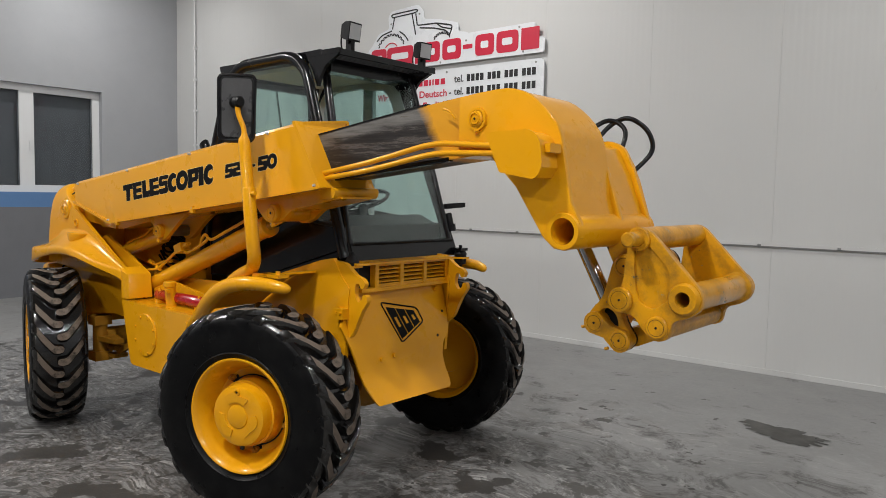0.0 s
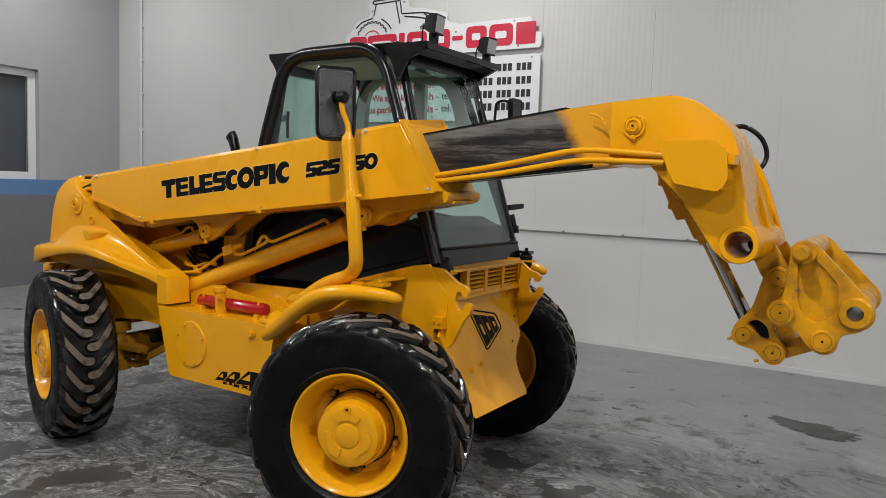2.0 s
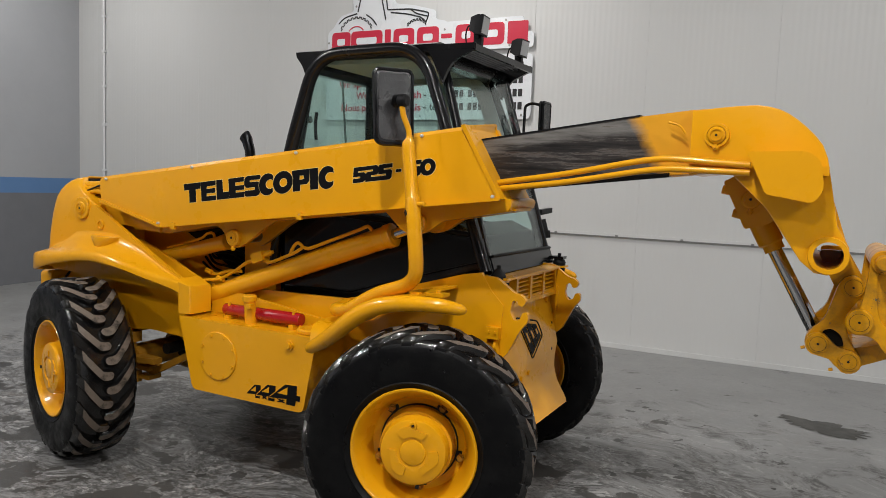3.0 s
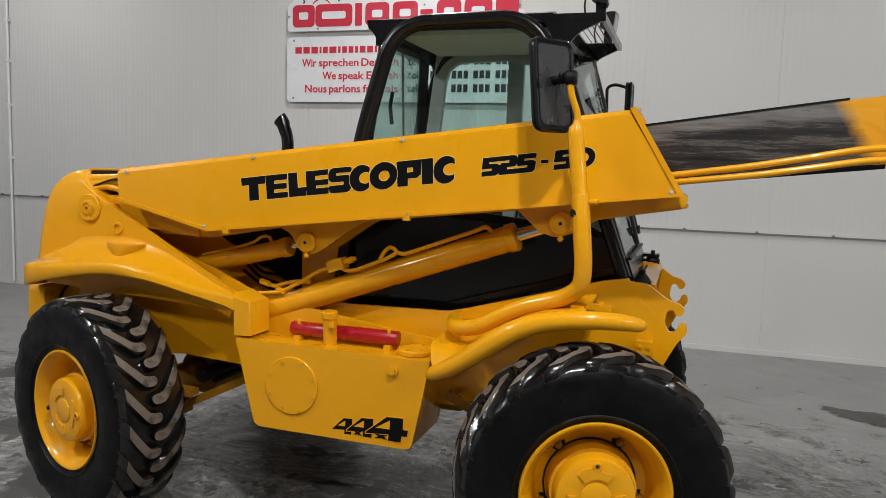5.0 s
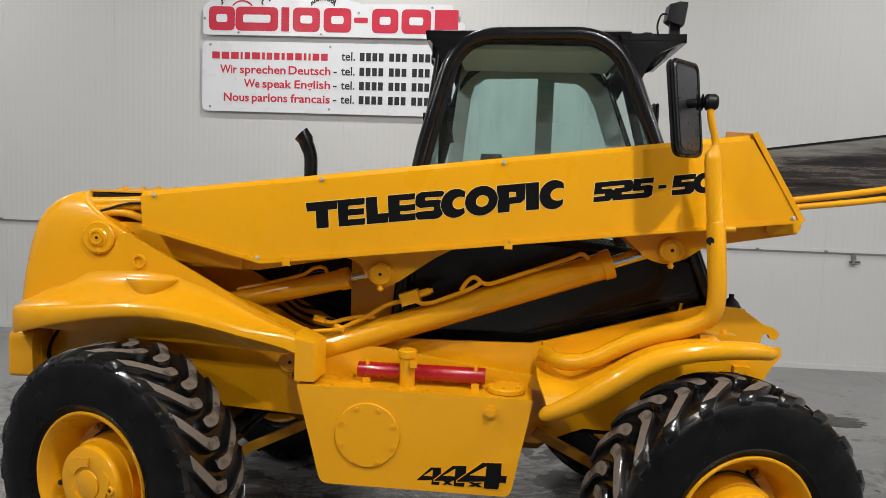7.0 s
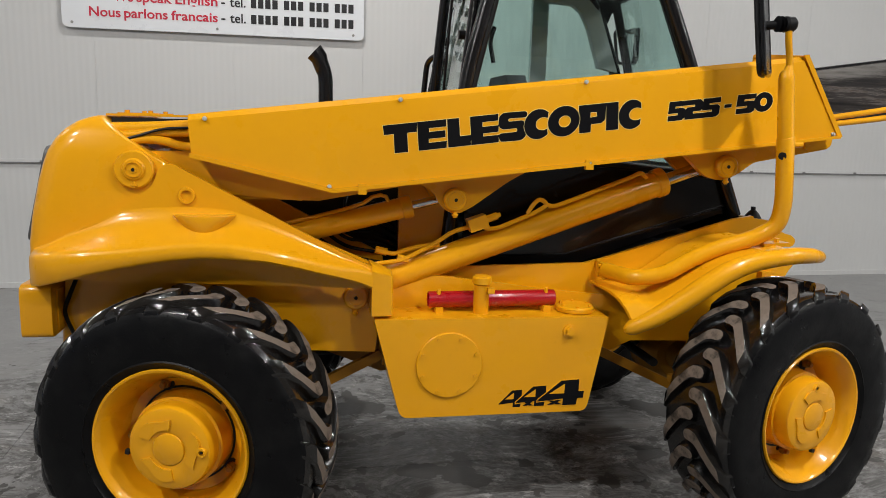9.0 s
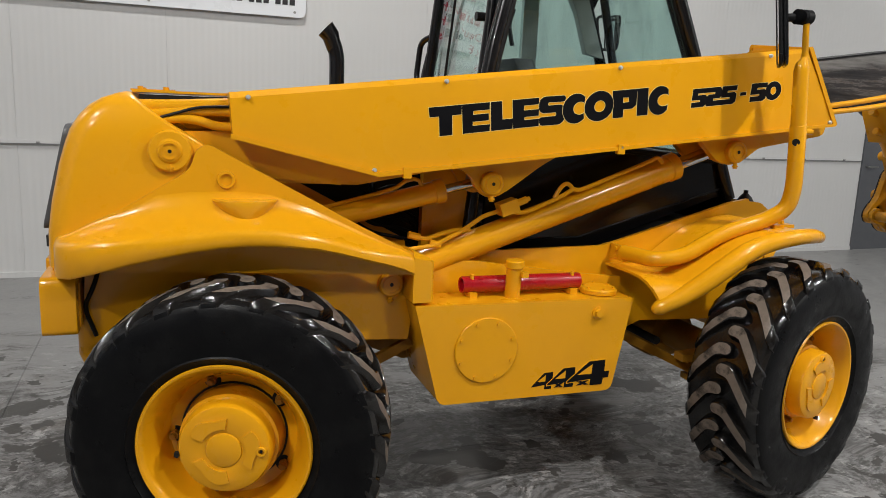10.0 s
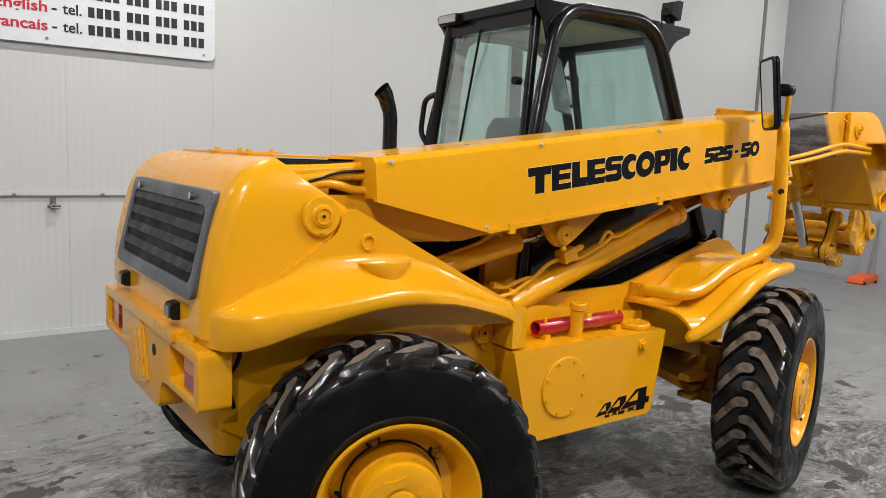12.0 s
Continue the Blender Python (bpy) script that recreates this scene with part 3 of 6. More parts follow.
# ---- wall sign ----
SY = Y1 - 0.03
sign = thing("wall_sign", "white sign boards with red and black print on the wall", "sign")
low = part("lower_board", prism(rounded([(-1.405, 2.16), (0.985, 2.16), (0.985, 2.79), (-1.405, 2.79)], 0.06), SY - 0.012, SY, "y", 0.003), SIGN_WHITE, sign)
top_line = [(-1.40, 2.845), (0.985, 2.845), (0.985, 2.99), (0.875, 3.0), (0.875, 3.145), (0.05, 3.135), (0.03, 3.15), (-0.08, 3.17), (-0.08, 3.26),
            (-0.33, 3.325), (-0.56, 3.36), (-0.57, 3.45), (-0.64, 3.525), (-1.05, 3.50), (-1.09, 3.44), (-1.07, 3.31), (-1.24, 3.27), (-1.34, 3.14), (-1.40, 3.10)]
top = part("upper_board", prism(rounded(top_line, 0.035), SY - 0.012, SY, "y", 0.003), SIGN_WHITE, sign)
FY = SY - 0.0135
for x, z in ((-1.33, 2.20), (-0.222, 2.20), (0.893, 2.20), (-1.33, 2.757), (-0.222, 2.757), (0.893, 2.757), (-1.385, 2.99), (-1.07, 2.868), (-0.31, 2.866), (0.74, 2.872), (0.03, 3.06), (0.69, 3.115), (-1.04, 3.36), (-0.62, 3.42)):
    part("screw", rod((x, FY - 0.003, z), (x, SY, z), 0.011, 10), STEEL, sign)
for x in (-1.0, 0.6):
    for z in (2.3, 2.65, 2.9):
        part("spacer", box(x - 0.03, x + 0.03, SY, Y1, z - 0.03, z + 0.03), STEEL, sign)
R3, U3 = Vector((1, 0, 0)), Vector((0, 0, 1))

# company name as plain red blocks with slots
blocks = [(-1.346, -1.105), (-1.098, -0.704), (-0.675, -0.602), (-0.569, -0.321), (-0.287, -0.035), (-0.010, 0.114), (0.152, 0.389), (0.418, 0.682), (0.715, 0.925)]
for i, (xa, xb) in enumerate(blocks):
    za, zb = (2.972, 3.018) if i == 5 else (2.885, 3.098)
    loop = rounded([(xa, za), (xb, za), (xb, zb), (xa, zb)], 0.012 if i in (2, 5, 8) else 0.05, 4)
    part("red_block", prism(loop, FY - 0.0015, FY, "y"), SIGN_RED, top)
for i in (0, 1, 3, 4, 6, 7):
    xa, xb = blocks[i]
    part("white_slot", prism(rounded([(xa + 0.07, 2.958), (xb - 0.07, 2.958), (xb - 0.07, 3.028), (xa + 0.07, 3.028)], 0.02, 3), FY - 0.0035, FY - 0.002, "y"), SIGN_WHITE, top)
# tractor line drawing
lines = [
    [(-1.02, 3.435), (-1.04, 3.445), (-1.02, 3.465), (-0.68, 3.475), (-0.64, 3.463), (-0.67, 3.445), (-0.71, 3.44), (-1.02, 3.43)], [(-0.99, 3.43), (-1.02, 3.30)], [(-0.73, 3.44), (-0.67, 3.20)], [(-0.672, 3.43), (-0.65, 3.30)],
    [(-0.64, 3.30), (-0.37, 3.29), (-0.15, 3.24), (-0.19, 3.15)], [(-0.61, 3.27), (-0.40, 3.24), (-0.25, 3.20), (-0.20, 3.16)], [(-0.37, 3.285), (-0.31, 3.24), (-0.17, 3.205)],
    [(-1.26, 3.19), (-1.19, 3.25), (-1.03, 3.285)], [(-0.91, 3.265), (-0.83, 3.215), (-0.78, 3.15)]]
for pts in lines:
    part("black_line", tube([(x, FY, z) for x, z in bent(pts, 0.04, 4)], 0.0075, 6), SIGN_BLACK, top)


def toothed_arc(cx, cz, r, a0, a1, teeth):
    """A treaded wheel in outline: an arc that steps in and out."""
    pts = []
    for k in range(teeth * 2 + 1):
        rr = r + (0.016 if k % 2 else 0.0)
        for d in (0.0, 0.9):
            a = radians(a0 + (a1 - a0) * (k + d) / (teeth * 2 + 1))
            pts.append((cx + rr * math.cos(a), FY, cz + rr * math.sin(a)))
    return tube(pts, 0.007, 6)


part("black_line", toothed_arc(-1.035, 3.02, 0.215, 28, 155, 9), SIGN_BLACK, top)
part("black_line", toothed_arc(-0.295, 3.03, 0.140, 40, 142, 7), SIGN_BLACK, top)
part("red_line", tube([(-1.035 + 0.115 * math.cos(radians(a)), FY, 3.035 + 0.115 * math.sin(radians(a))) for a in range(38, 150, 8)], 0.006, 6), SIGN_RED, top)
# address line and telephone numbers as plain bars; the rest can be read
x = -1.312
for w in (0.07, 0.07, 0.07, 0.02, 0.05, 0.075, 0.025, 0.05, 0.05, 0.03, 0.06, 0.06, 0.025, 0.02, 0.06, 0.06):
    part("red_bar", quad_bar(bmesh.new(), (x, FY, 2.632), R3 * w, U3 * 0.062), SIGN_RED, low)
    x += w + 0.0183
for z, s, x0, x1 in ((2.503, "Wir sprechen Deutsch", -1.237, -0.215), (2.378, "We speak English", -1.013, -0.215), (2.252, "Nous parlons francais", -1.20, -0.215)):
    names = s.split(" ")
    share = [sum({"i": 0.27, "r": 0.36, "l": 0.27, "W": 0.95, "N": 0.75, "D": 0.72, "E": 0.62, "t": 0.36, "f": 0.33}.get(c, 0.56) for c in n) for n in names]
    unit = (x1 - x0) / (sum(share) + 0.28 * (len(names) - 1))
    x = x0
    for n, w in zip(names, share):
        drop = any(c in n for c in "gpqy") * 0.022
        tall = 0.076 if any(c in n for c in "bdfhkltWNDEi") else 0.056
        lettering("red_word", n, SIGN_RED, low, (x, FY, z - drop), R3 * (w * unit), U3 * (tall + drop), 0.018)
        x += (w + 0.28) * unit
    lettering("black_dash", "-", SIGN_BLACK, low, (-0.187, FY, z + 0.022), R3 * 0.032, U3 * 0.012, 0.01)
for z in (2.637, 2.506, 2.380, 2.254):
    lettering("black_words", "tel.", SIGN_BLACK, low, (-0.118, FY, z), R3 * 0.125, U3 * 0.076, 0.014)
    x = 0.050
    for n in (4, 3, 3, 3):
        for _ in range(n):
            part("black_bar", quad_bar(bmesh.new(), (x, FY, z), R3 * 0.043, U3 * 0.072), SIGN_BLACK, low)
            x += 0.0575
        x += 0.037


# ---- the telescopic handler ----
# its own axes: x ahead from the rear axle, y to its left from the right-hand hubs, z up
TURNED = -0.86
MID = 0.88
machine = thing("telescopic_handler", "freshly painted yellow telescopic handler with black cab on the concrete floor", "telehandler", at=pose(0.003, 0.063, 0, 0, 0, TURNED))


def flipped(bm):
    """Mirror a mesh to the other side of the machine."""
    for v in bm.verts:
        v.co.y = 2 * MID - v.co.y
    return bm


# wheels, all four steered
TYRE_R, TYRE_W = 0.470, 0.31
HALF = TYRE_W / 2


def tyre_mesh():
    h = HALF
    prof = [(0.243, -0.125), (0.262, -0.138), (0.272, -h * 0.93), (0.276, -h * 0.965), (0.281, -h * 0.945), (0.30, -h * 0.97), (0.345, -h), (0.380, -h * 0.992), (0.415, -h * 0.962), (0.430, -h * 0.91), (0.442, -h * 0.82), (0.445, -h * 0.68), (0.440, -0.06), (0.440, 0)]
    prof = prof + [(r, -y) for r, y in prof[-2::-1]]
    bm = lathe(prof + [(0.235, 0.10), (0.235, -0.10)], 72, close=True)
    for f in bm.faces:
        m = f.calc_center_median()
        if math.hypot(m.x, m.z) > 0.425:
            f.material_index = 1
    return finish(bm, "tyre", [RUBBER, GLOSSY], 32)


def block_mesh(side, way):
    """One slanted tread bar, from the shoulder to just past the middle."""
    h = HALF
    bm = bmesh.new()
    spine = [(0.044, h * 0.945, 0.415), (0.038, h * 0.932, 0.434), (0.030, h * 0.875, 0.450), (0.010, h * 0.77, 0.461), (-0.030, h * 0.61, 0.468), (-0.086, h * 0.32, TYRE_R), (-0.101, h * 0.22, TYRE_R), (-0.106, h * 0.10, TYRE_R), (-0.106, h * 0.0, TYRE_R), (-0.105, -h * 0.07, TYRE_R - 0.001), (-0.104, -h * 0.115, TYRE_R - 0.003)]
    width = [0.052, 0.056, 0.060, 0.061, 0.061, 0.059, 0.055, 0.052, 0.051, 0.043, 0.022]
    rows = [[] for k in range(6)]
    for (ds, y, r), w in zip(spine, width):
        low = min(r - 0.028, 0.43)
        for row, sg, rr, grow in zip(rows, (-1, -1, -1, 1, 1, 1), (low, r - 0.006, r, r, r - 0.006, low), (0.008, 0.0, -0.006, -0.006, 0.0, 0.008)):
            a = way * (ds + sg * (w / 2 + grow)) / 0.455
            row.append(bm.verts.new((rr * math.cos(a), side * y, rr * math.sin(a))))
    for i in range(len(spine) - 1):
        for k in range(5):
            f = bm.faces.new((rows[k][i], rows[k][i + 1], rows[k + 1][i + 1], rows[k + 1][i]))
            f.material_index = (1 if i > 2 else 2 if i == 0 else 0) if k == 2 else 0
    bm.faces.new([row[0] for row in rows])
    bm.faces.new([row[-1] for row in rows][::-1])
    return finish(bm, "tread_block", [GLOSSY, TREAD, RUBBER], 40)


TYRE = tyre_mesh()
BLOCKS = {(s, w): block_mesh(s, w) for s in (-1, 1) for w in (-1, 1)}
# rim: flange, barrel, recessed disc
rim_bm = lathe([(0.250, -0.142), (0.254, -0.136), (0.252, -0.128), (0.241, -0.118), (0.238, 0.118), (0.252, 0.130), (0.252, 0.138), (0.245, 0.138), (0.225, 0.11), (0.222, 0.0), (0.17, 0.0), (0.12, 0.0),
                (0.12, -0.012), (0.168, -0.014), (0.190, -0.024), (0.201, -0.05), (0.209, -0.085), (0.221, -0.106), (0.230, -0.122), (0.237, -0.134), (0.244, -0.141)], 64, close=True)
RIM = finish(rim_bm, "wheel", YELLOW, 30)
cap_bm = lathe([(0.001, -0.1465), (0.046, -0.1465), (0.050, -0.1445), (0.052, -0.1405), (0.056, -0.142), (0.116, -0.142), (0.129, -0.137), (0.134, -0.127), (0.137, -0.085), (0.146, -0.083), (0.150, -0.012), (0.02, -0.005)], 48)
ribs = []
for k in range(3):
    a = radians(120 * k + 12)
    span = [0.62 * (m / 5 - 1) for m in range(11)]
    arc = [(0.064 * math.cos(a + d), 0.064 * math.sin(a + d)) for d in span] + [((0.098 + 0.008 * math.sin(5 * d)) * math.cos(a + 1.05 * d), (0.098 + 0.008 * math.sin(5 * d)) * math.sin(a + 1.05 * d)) for d in span[::-1]]
    ribs.append(finish(prism(arc, -0.1475, -0.138, "y", 0.0015), "cap_rib", YELLOW))
plug_bm = lathe([(0.008, -0.149), (0.014, -0.149), (0.016, -0.146), (0.016, -0.14), (0.008, -0.14)], 20, close=True, centre=(0.105, 0, 0.02))
old_faces = set(plug_bm.faces)
rod((0.105, -0.1475, 0.02), (0.105, -0.14, 0.02), 0.004, 10, plug_bm)
for f in plug_bm.faces:
    f.material_index = 0 if f in old_faces else 1
PLUG = finish(plug_bm, "cap_plug", [YELLOW, DARK])
NOTCH = finish(box(-0.1355, -0.123, -0.1428, -0.130, -0.052, -0.038), "cap_notch", DARK)
HUB = finish(cap_bm, "hub_cap", YELLOW, 30)
nut_bm = bmesh.new()
rod((0, -0.036, 0), (0, -0.013, 0), 0.015, 6, nut_bm)
rod((0, -0.05, 0), (0, -0.03, 0), 0.009, 10, nut_bm)
old_faces = set(nut_bm.faces)
# black disc round the nut: the shade of its hole put into colour
rod((0, -0.0185, 0), (0, -0.010, 0), 0.025, 20, nut_bm)
for f in nut_bm.faces:
    f.material_index = 1 if f in old_faces else 0
NUT = finish(nut_bm, "wheel_nut", [BLACK_MATT, GRIMY_SHADED])
# black ring on the disc stands for the shaded gap round the hub
GAP = finish(lathe([(0.154, -0.0172), (0.160, -0.0178), (0.160, -0.010), (0.154, -0.010)], 48, close=True), "hub_gap", BLACK_MATT)


def wheel(x, y, turn, way, spin, rolled):
    ob = new("wheel", RIM)
    ob.parent = machine
    place = pose(x, y, 0.476, 0, 0, turn) @ pose(0, 0, 0, 0, spin, 0)
    ob.matrix_local = place
    tagged(ob, "yellow steel wheel with a round hub")
    for nm, me in [("hub_cap", HUB), ("hub_gap", GAP), ("cap_plug", PLUG), ("cap_notch", NOTCH)] + [("cap_rib", r) for r in ribs]:
        o = new(nm, me)
        o.parent = ob
    for k in range(5):
        a = radians(72 * k + 50)
        o = new("wheel_nut", NUT)
        o.parent, o.location = ob, (0.177 * math.cos(a), 0, 0.177 * math.sin(a))
    ty = new("tyre", TYRE)
    ty.parent = machine
    ty.matrix_local = pose(x, y, 0.476, 0, 0, turn) @ pose(0, 0, 0, 0, rolled, 0)
    tagged(ty, "black dressed tyre with worn dusty tread bars")
    n = 20
    for side in (-1, 1):
        for k in range(n):
            o = new("tread_block", BLOCKS[side, way])
            o.parent = ty
            o.matrix_local = pose(0, 0, 0, 0, 360 * (k + (0.5 if side > 0 else 0)) / n, 0)
    return ob


STEER_F, STEER_R = 17.3, -18.0
KING_F, KING_R = (2.072, 0.375), (0.124, 0.375)


def hub_at(king, steer, side):
    """Middle of a wheel, out from its kingpin."""
    s = radians(steer)
    ky = king[1] if side < 0 else 2 * MID - king[1]
    return king[0] - side * 0.268 * math.sin(s), ky + side * 0.268 * math.cos(s)


for king, steer, s1, s2, rolled in ((KING_F, STEER_F, -80, 40, 18), (KING_R, STEER_R, 11, 25, 0)):
    wheel(*hub_at(king, steer, -1), steer, 1, s1, rolled)
    wheel(*hub_at(king, steer, 1), 180 + steer, -1, s2, s2)

for x, steer in ((KING_R[0], STEER_R), (KING_F[0], STEER_F)):
    bm = rod((x, 0.40, 0.476), (x, 2 * MID - 0.40, 0.476), 0.07, 20)
    lathe([(0.02, -0.16), (0.11, -0.15), (0.15, -0.06), (0.15, 0.06), (0.11, 0.15), (0.02, 0.16)], 24, bm, (x, MID, 0.476))
    for s in (-1, 1):
        yk = MID + s * (MID - 0.375)
        rod((x, yk, 0.34), (x, yk, 0.63), 0.045, 16, bm, 0.01)
        box(x - 0.05, x + 0.05, yk - 0.055, yk + 0.055, 0.57, 0.63, 0.01, bm)
        box(x - 0.05, x + 0.05, yk - 0.055, yk + 0.055, 0.34, 0.40, 0.01, bm)
    part("axle", bm, GRIMY_SHADED, machine, "yellow steel drive axle darkened with grime and painted-in shade")
    sgn = 1 if x < 1 else -1
    part("steering_rod", rod((x + sgn * 0.21, 0.56, 0.50), (x + sgn * 0.21, 2 * MID - 0.56, 0.50), 0.018, 12), DARK, machine)
    for s in (-1, 1):
        yk = MID + s * (MID - 0.39)
        part("steering_arm", prism([(x, yk - 0.05), (x + sgn * 0.22, yk - 0.03), (x + sgn * 0.22, yk + 0.03), (x, yk + 0.05)], 0.47, 0.50, "z", 0.006), GRIMY_SHADED, machine)

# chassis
part("chassis_frame", prism([(-0.38, 0.60), (0.46, 0.60), (0.70, 0.50), (1.55, 0.50), (1.75, 0.66), (2.3, 0.66), (2.3, 0.86), (1.45, 0.86), (1.15, 0.85), (0.7, 0.88), (0.1, 1.0), (-0.38, 0.98)], 0.58, 1.18, "y", 0.01), GRIMY_SHADED, machine)
part("rear_side_plate", prism([(-0.40, 0.66), (-0.30, 0.60), (0.30, 0.66), (0.66, 0.64), (0.70, 0.95), (0.45, 1.06), (0.2, 1.15), (-0.38, 1.03)], 0.385, 0.405, "y", 0.004), YELLOW, machine)
part("rear_side_plate", flipped(prism([(-0.40, 0.66), (-0.30, 0.60), (0.30, 0.66), (0.66, 0.64), (0.70, 0.95), (0.45, 1.06), (0.2, 1.15), (-0.38, 1.03)], 0.385, 0.405, "y", 0.004)), YELLOW, machine)
side = [(0.70, 0.93), (1.0, 0.936), (1.19, 0.938), (1.50, 0.944), (1.58, 0.963), (2.13, 1.120), (2.22, 1.135), (2.27, 1.06), (2.33, 1.0), (2.30, 0.60), (1.72, 0.62), (1.55, 0.55), (0.70, 0.55)]
part("side_plate", prism(side, 0.50, 0.52, "y", 0.004), YELLOW, machine)
part("side_plate", flipped(prism(side, 0.50, 0.52, "y", 0.004)), YELLOW, machine)
part("step_panel", prism([(0.70, 0.946), (0.78, 0.927), (0.85, 0.917), (0.94, 0.910), (1.03, 0.896), (1.16, 0.879), (1.30, 0.857), (1.56, 0.83), (1.56, 0.78), (0.70, 0.78)], 0.43, 0.447, "y", 0.004), YELLOW, machine)


def eye(name, x, z, y0, y1, r, parent, mat=YELLOW, nipple=True):
    bm = rod((x, y0, z), (x, y1, z), r, 28, bevel=0.006)
    lathe([(r * 0.62, y0 - 0.004), (r * 0.66, y0 - 0.004), (r * 0.66, y0 + 0.004), (r * 0.62, y0 + 0.004)], 28, bm, (x, 0, z), close=True)
    rod((x, y0 - 0.002, z), (x, y0 + 0.01, z), r * 0.3, 16, bm)
    old = set(bm.faces)
    rod((x, y0 - 0.0035, z), (x, y0 + 0.01, z), r * 0.15, 12, bm)
    for f in bm.faces:
        f.material_index = 0 if f in old else 1
    if nipple:
        rod((x, y0 + 0.012, z - r), (x, y0 + 0.012, z - r - 0.022), 0.008, 8, bm)
        rod((x, y0 + 0.012, z - r - 0.01), (x, y0 + 0.012, z - r - 0.016), 0.012, 8, bm)
    return part(name, bm, [mat, DARK], parent)


def flat_pin(name, x, z, y0, y1, r, groove, parent, mat):
    """A boss with a pin that ends flush in it: a thin groove and a centre mark."""
    bm = rod((x, y0, z), (x, y1, z), r, 32, bevel=0.005)
    old = set(bm.faces)
    lathe([(groove, y0 - 0.0008), (groove + 0.0011, y0 - 0.0008), (groove + 0.0011, y0 + 0.003), (groove, y0 + 0.003)], 32, bm, (x, 0, z), close=True)
    rod((x, y0 - 0.001, z), (x, y0 + 0.004, z), 0.0045, 10, bm)
    for f in bm.faces:
        f.material_index = 0 if f in old else 1
    return part(name, bm, [mat, DARK], parent)


# tower with the boom pivot
CREASE = [(-0.022, 1.330), (0.073, 1.278), (0.329, 1.140), (0.45, 1.074), (0.60, 0.997), (0.706, 0.950)]
tower = part("tower_plate", prism(rounded([(-0.40, 1.05), (-0.13, 1.215), (-0.075, 1.25), (-0.056, 1.31), *CREASE, (0.706, 0.90), (-0.38, 0.95)], [0.02, 0.02, 0.04, 0.015, 0.02] + [0] * 7), 0.275, 0.30, "y", 0.003), YELLOW, machine)
eye("boom_pivot_pin", -0.13, 1.305, 0.265, 0.32, 0.037, tower)
part("pivot_flange", lathe([(0.036, 0.272), (0.057, 0.272), (0.062, 0.277), (0.062, 0.31), (0.036, 0.31)], 36, centre=(-0.13, 0, 1.305), close=True), YELLOW, tower)
part("hole_boss", lathe([(0.018, 0.268), (0.026, 0.268), (0.028, 0.276), (0.018, 0.276)], 24, centre=(0.03, 0, 1.222), close=True), YELLOW, tower)
eye("cylinder_pivot_pin", 0.588, 0.85, 0.362, 0.40, 0.045, machine)
part("tower_plate", prism(rounded([(-0.40, 1.05), (-0.09, 1.25), (-0.02, 1.385), (0.25, 1.207), (0.71, 0.965), (0.71, 0.90), (-0.38, 0.95)], 0.02), 0.62, 0.645, "y", 0.005), YELLOW, machine)
part("tower_post", box(0.768, 0.985, 0.60, 0.64, 0.88, 1.26, 0.006), YELLOW, machine)

# rear mudguards: flared lip under a sloping panel
FEND = [(-0.464, 0.40, 1.02, 0.928, 1.035), (-0.456, 0.30, 1.028, 0.931, 1.042), (-0.440, 0.225, 1.035, 0.938, 1.05), (-0.40, 0.172, 1.043, 0.947, 1.065), (-0.345, 0.150, 1.052, 0.962, 1.095), (-0.246, 0.145, 1.060, 0.988, 1.14), (-0.168, 0.145, 1.065, 1.004, 1.19),
        (-0.084, 0.146, 1.072, 1.019, 1.20), (0.0, 0.148, 1.081, 1.030, 1.20), (0.082, 0.15, 1.084, 1.035, 1.20), (0.166, 0.15, 1.08, 1.032, 1.19), (0.286, 0.153, 1.060, 1.018, 1.145), (0.369, 0.170, 1.037, 0.997, 1.105),
        (0.452, 0.190, 1.011, 0.972, 1.062), (0.530, 0.218, 0.991, 0.948, 1.022), (0.600, 0.248, 0.979, 0.922, 0.992), (0.640, 0.260, 0.965, 0.902, 0.976)]


def fender_section(x, yl, t, b, u):
    yi = max(0.2765, yl + 0.018)
    slope = []
    for m in range(9):
        k = m / 8
        slope.append((x, yi - (yi - yl - 0.014) * k ** 2.2, u + (t + 0.003 - u) * k))
    return [(x, yi + 0.02, u)] + slope + [(x, yl + 0.004, t - 0.005), (x, yl, t - 0.016), (x, yl - 0.002, b + 0.008), (x, yl + 0.006, b), (x, yl + 0.018, b + 0.002), (x, yl + 0.022, b + 0.03), (x, yi + 0.02, t - 0.02)]


def rear_fender():
    bm = loft([fender_section(*s) for s in FEND])
    # folded end block that stands over the tank
    rings = [[(0.636, 0.262, 0.806), (0.704, 0.264, 0.806), (0.712, 0.274, 0.806), (0.716, 0.41, 0.806), (0.636, 0.41, 0.806)],
             [(0.636, 0.259, 0.966), (0.700, 0.262, 0.950), (0.709, 0.272, 0.948), (0.718, 0.40, 0.946), (0.636, 0.41, 0.966)],
             [(0.636, 0.276, 0.985), (0.703, 0.277, 0.954), (0.709, 0.286, 0.951), (0.714, 0.40, 0.948), (0.636, 0.40, 0.984)]]
    loft(rings, bm)
    return bm


fend = part("rear_mudguard", rear_fender(), YELLOW, machine, "flared yellow rear mudguard", 50)
def half_moon(z, a, d):
    """Half an ellipse in plan, flat side to the panel."""
    return [(0.085 + a * math.cos(math.pi * k / 14), 0.29 - d * math.sin(math.pi * k / 14), z) for k in range(15)]


part("step_pad", loft([half_moon(1.09, 0.035, 0.078), half_moon(1.112, 0.066, 0.084), half_moon(1.137, 0.090, 0.086), half_moon(1.158, 0.103, 0.087), half_moon(1.163, 0.101, 0.085)]), YELLOW, fend)
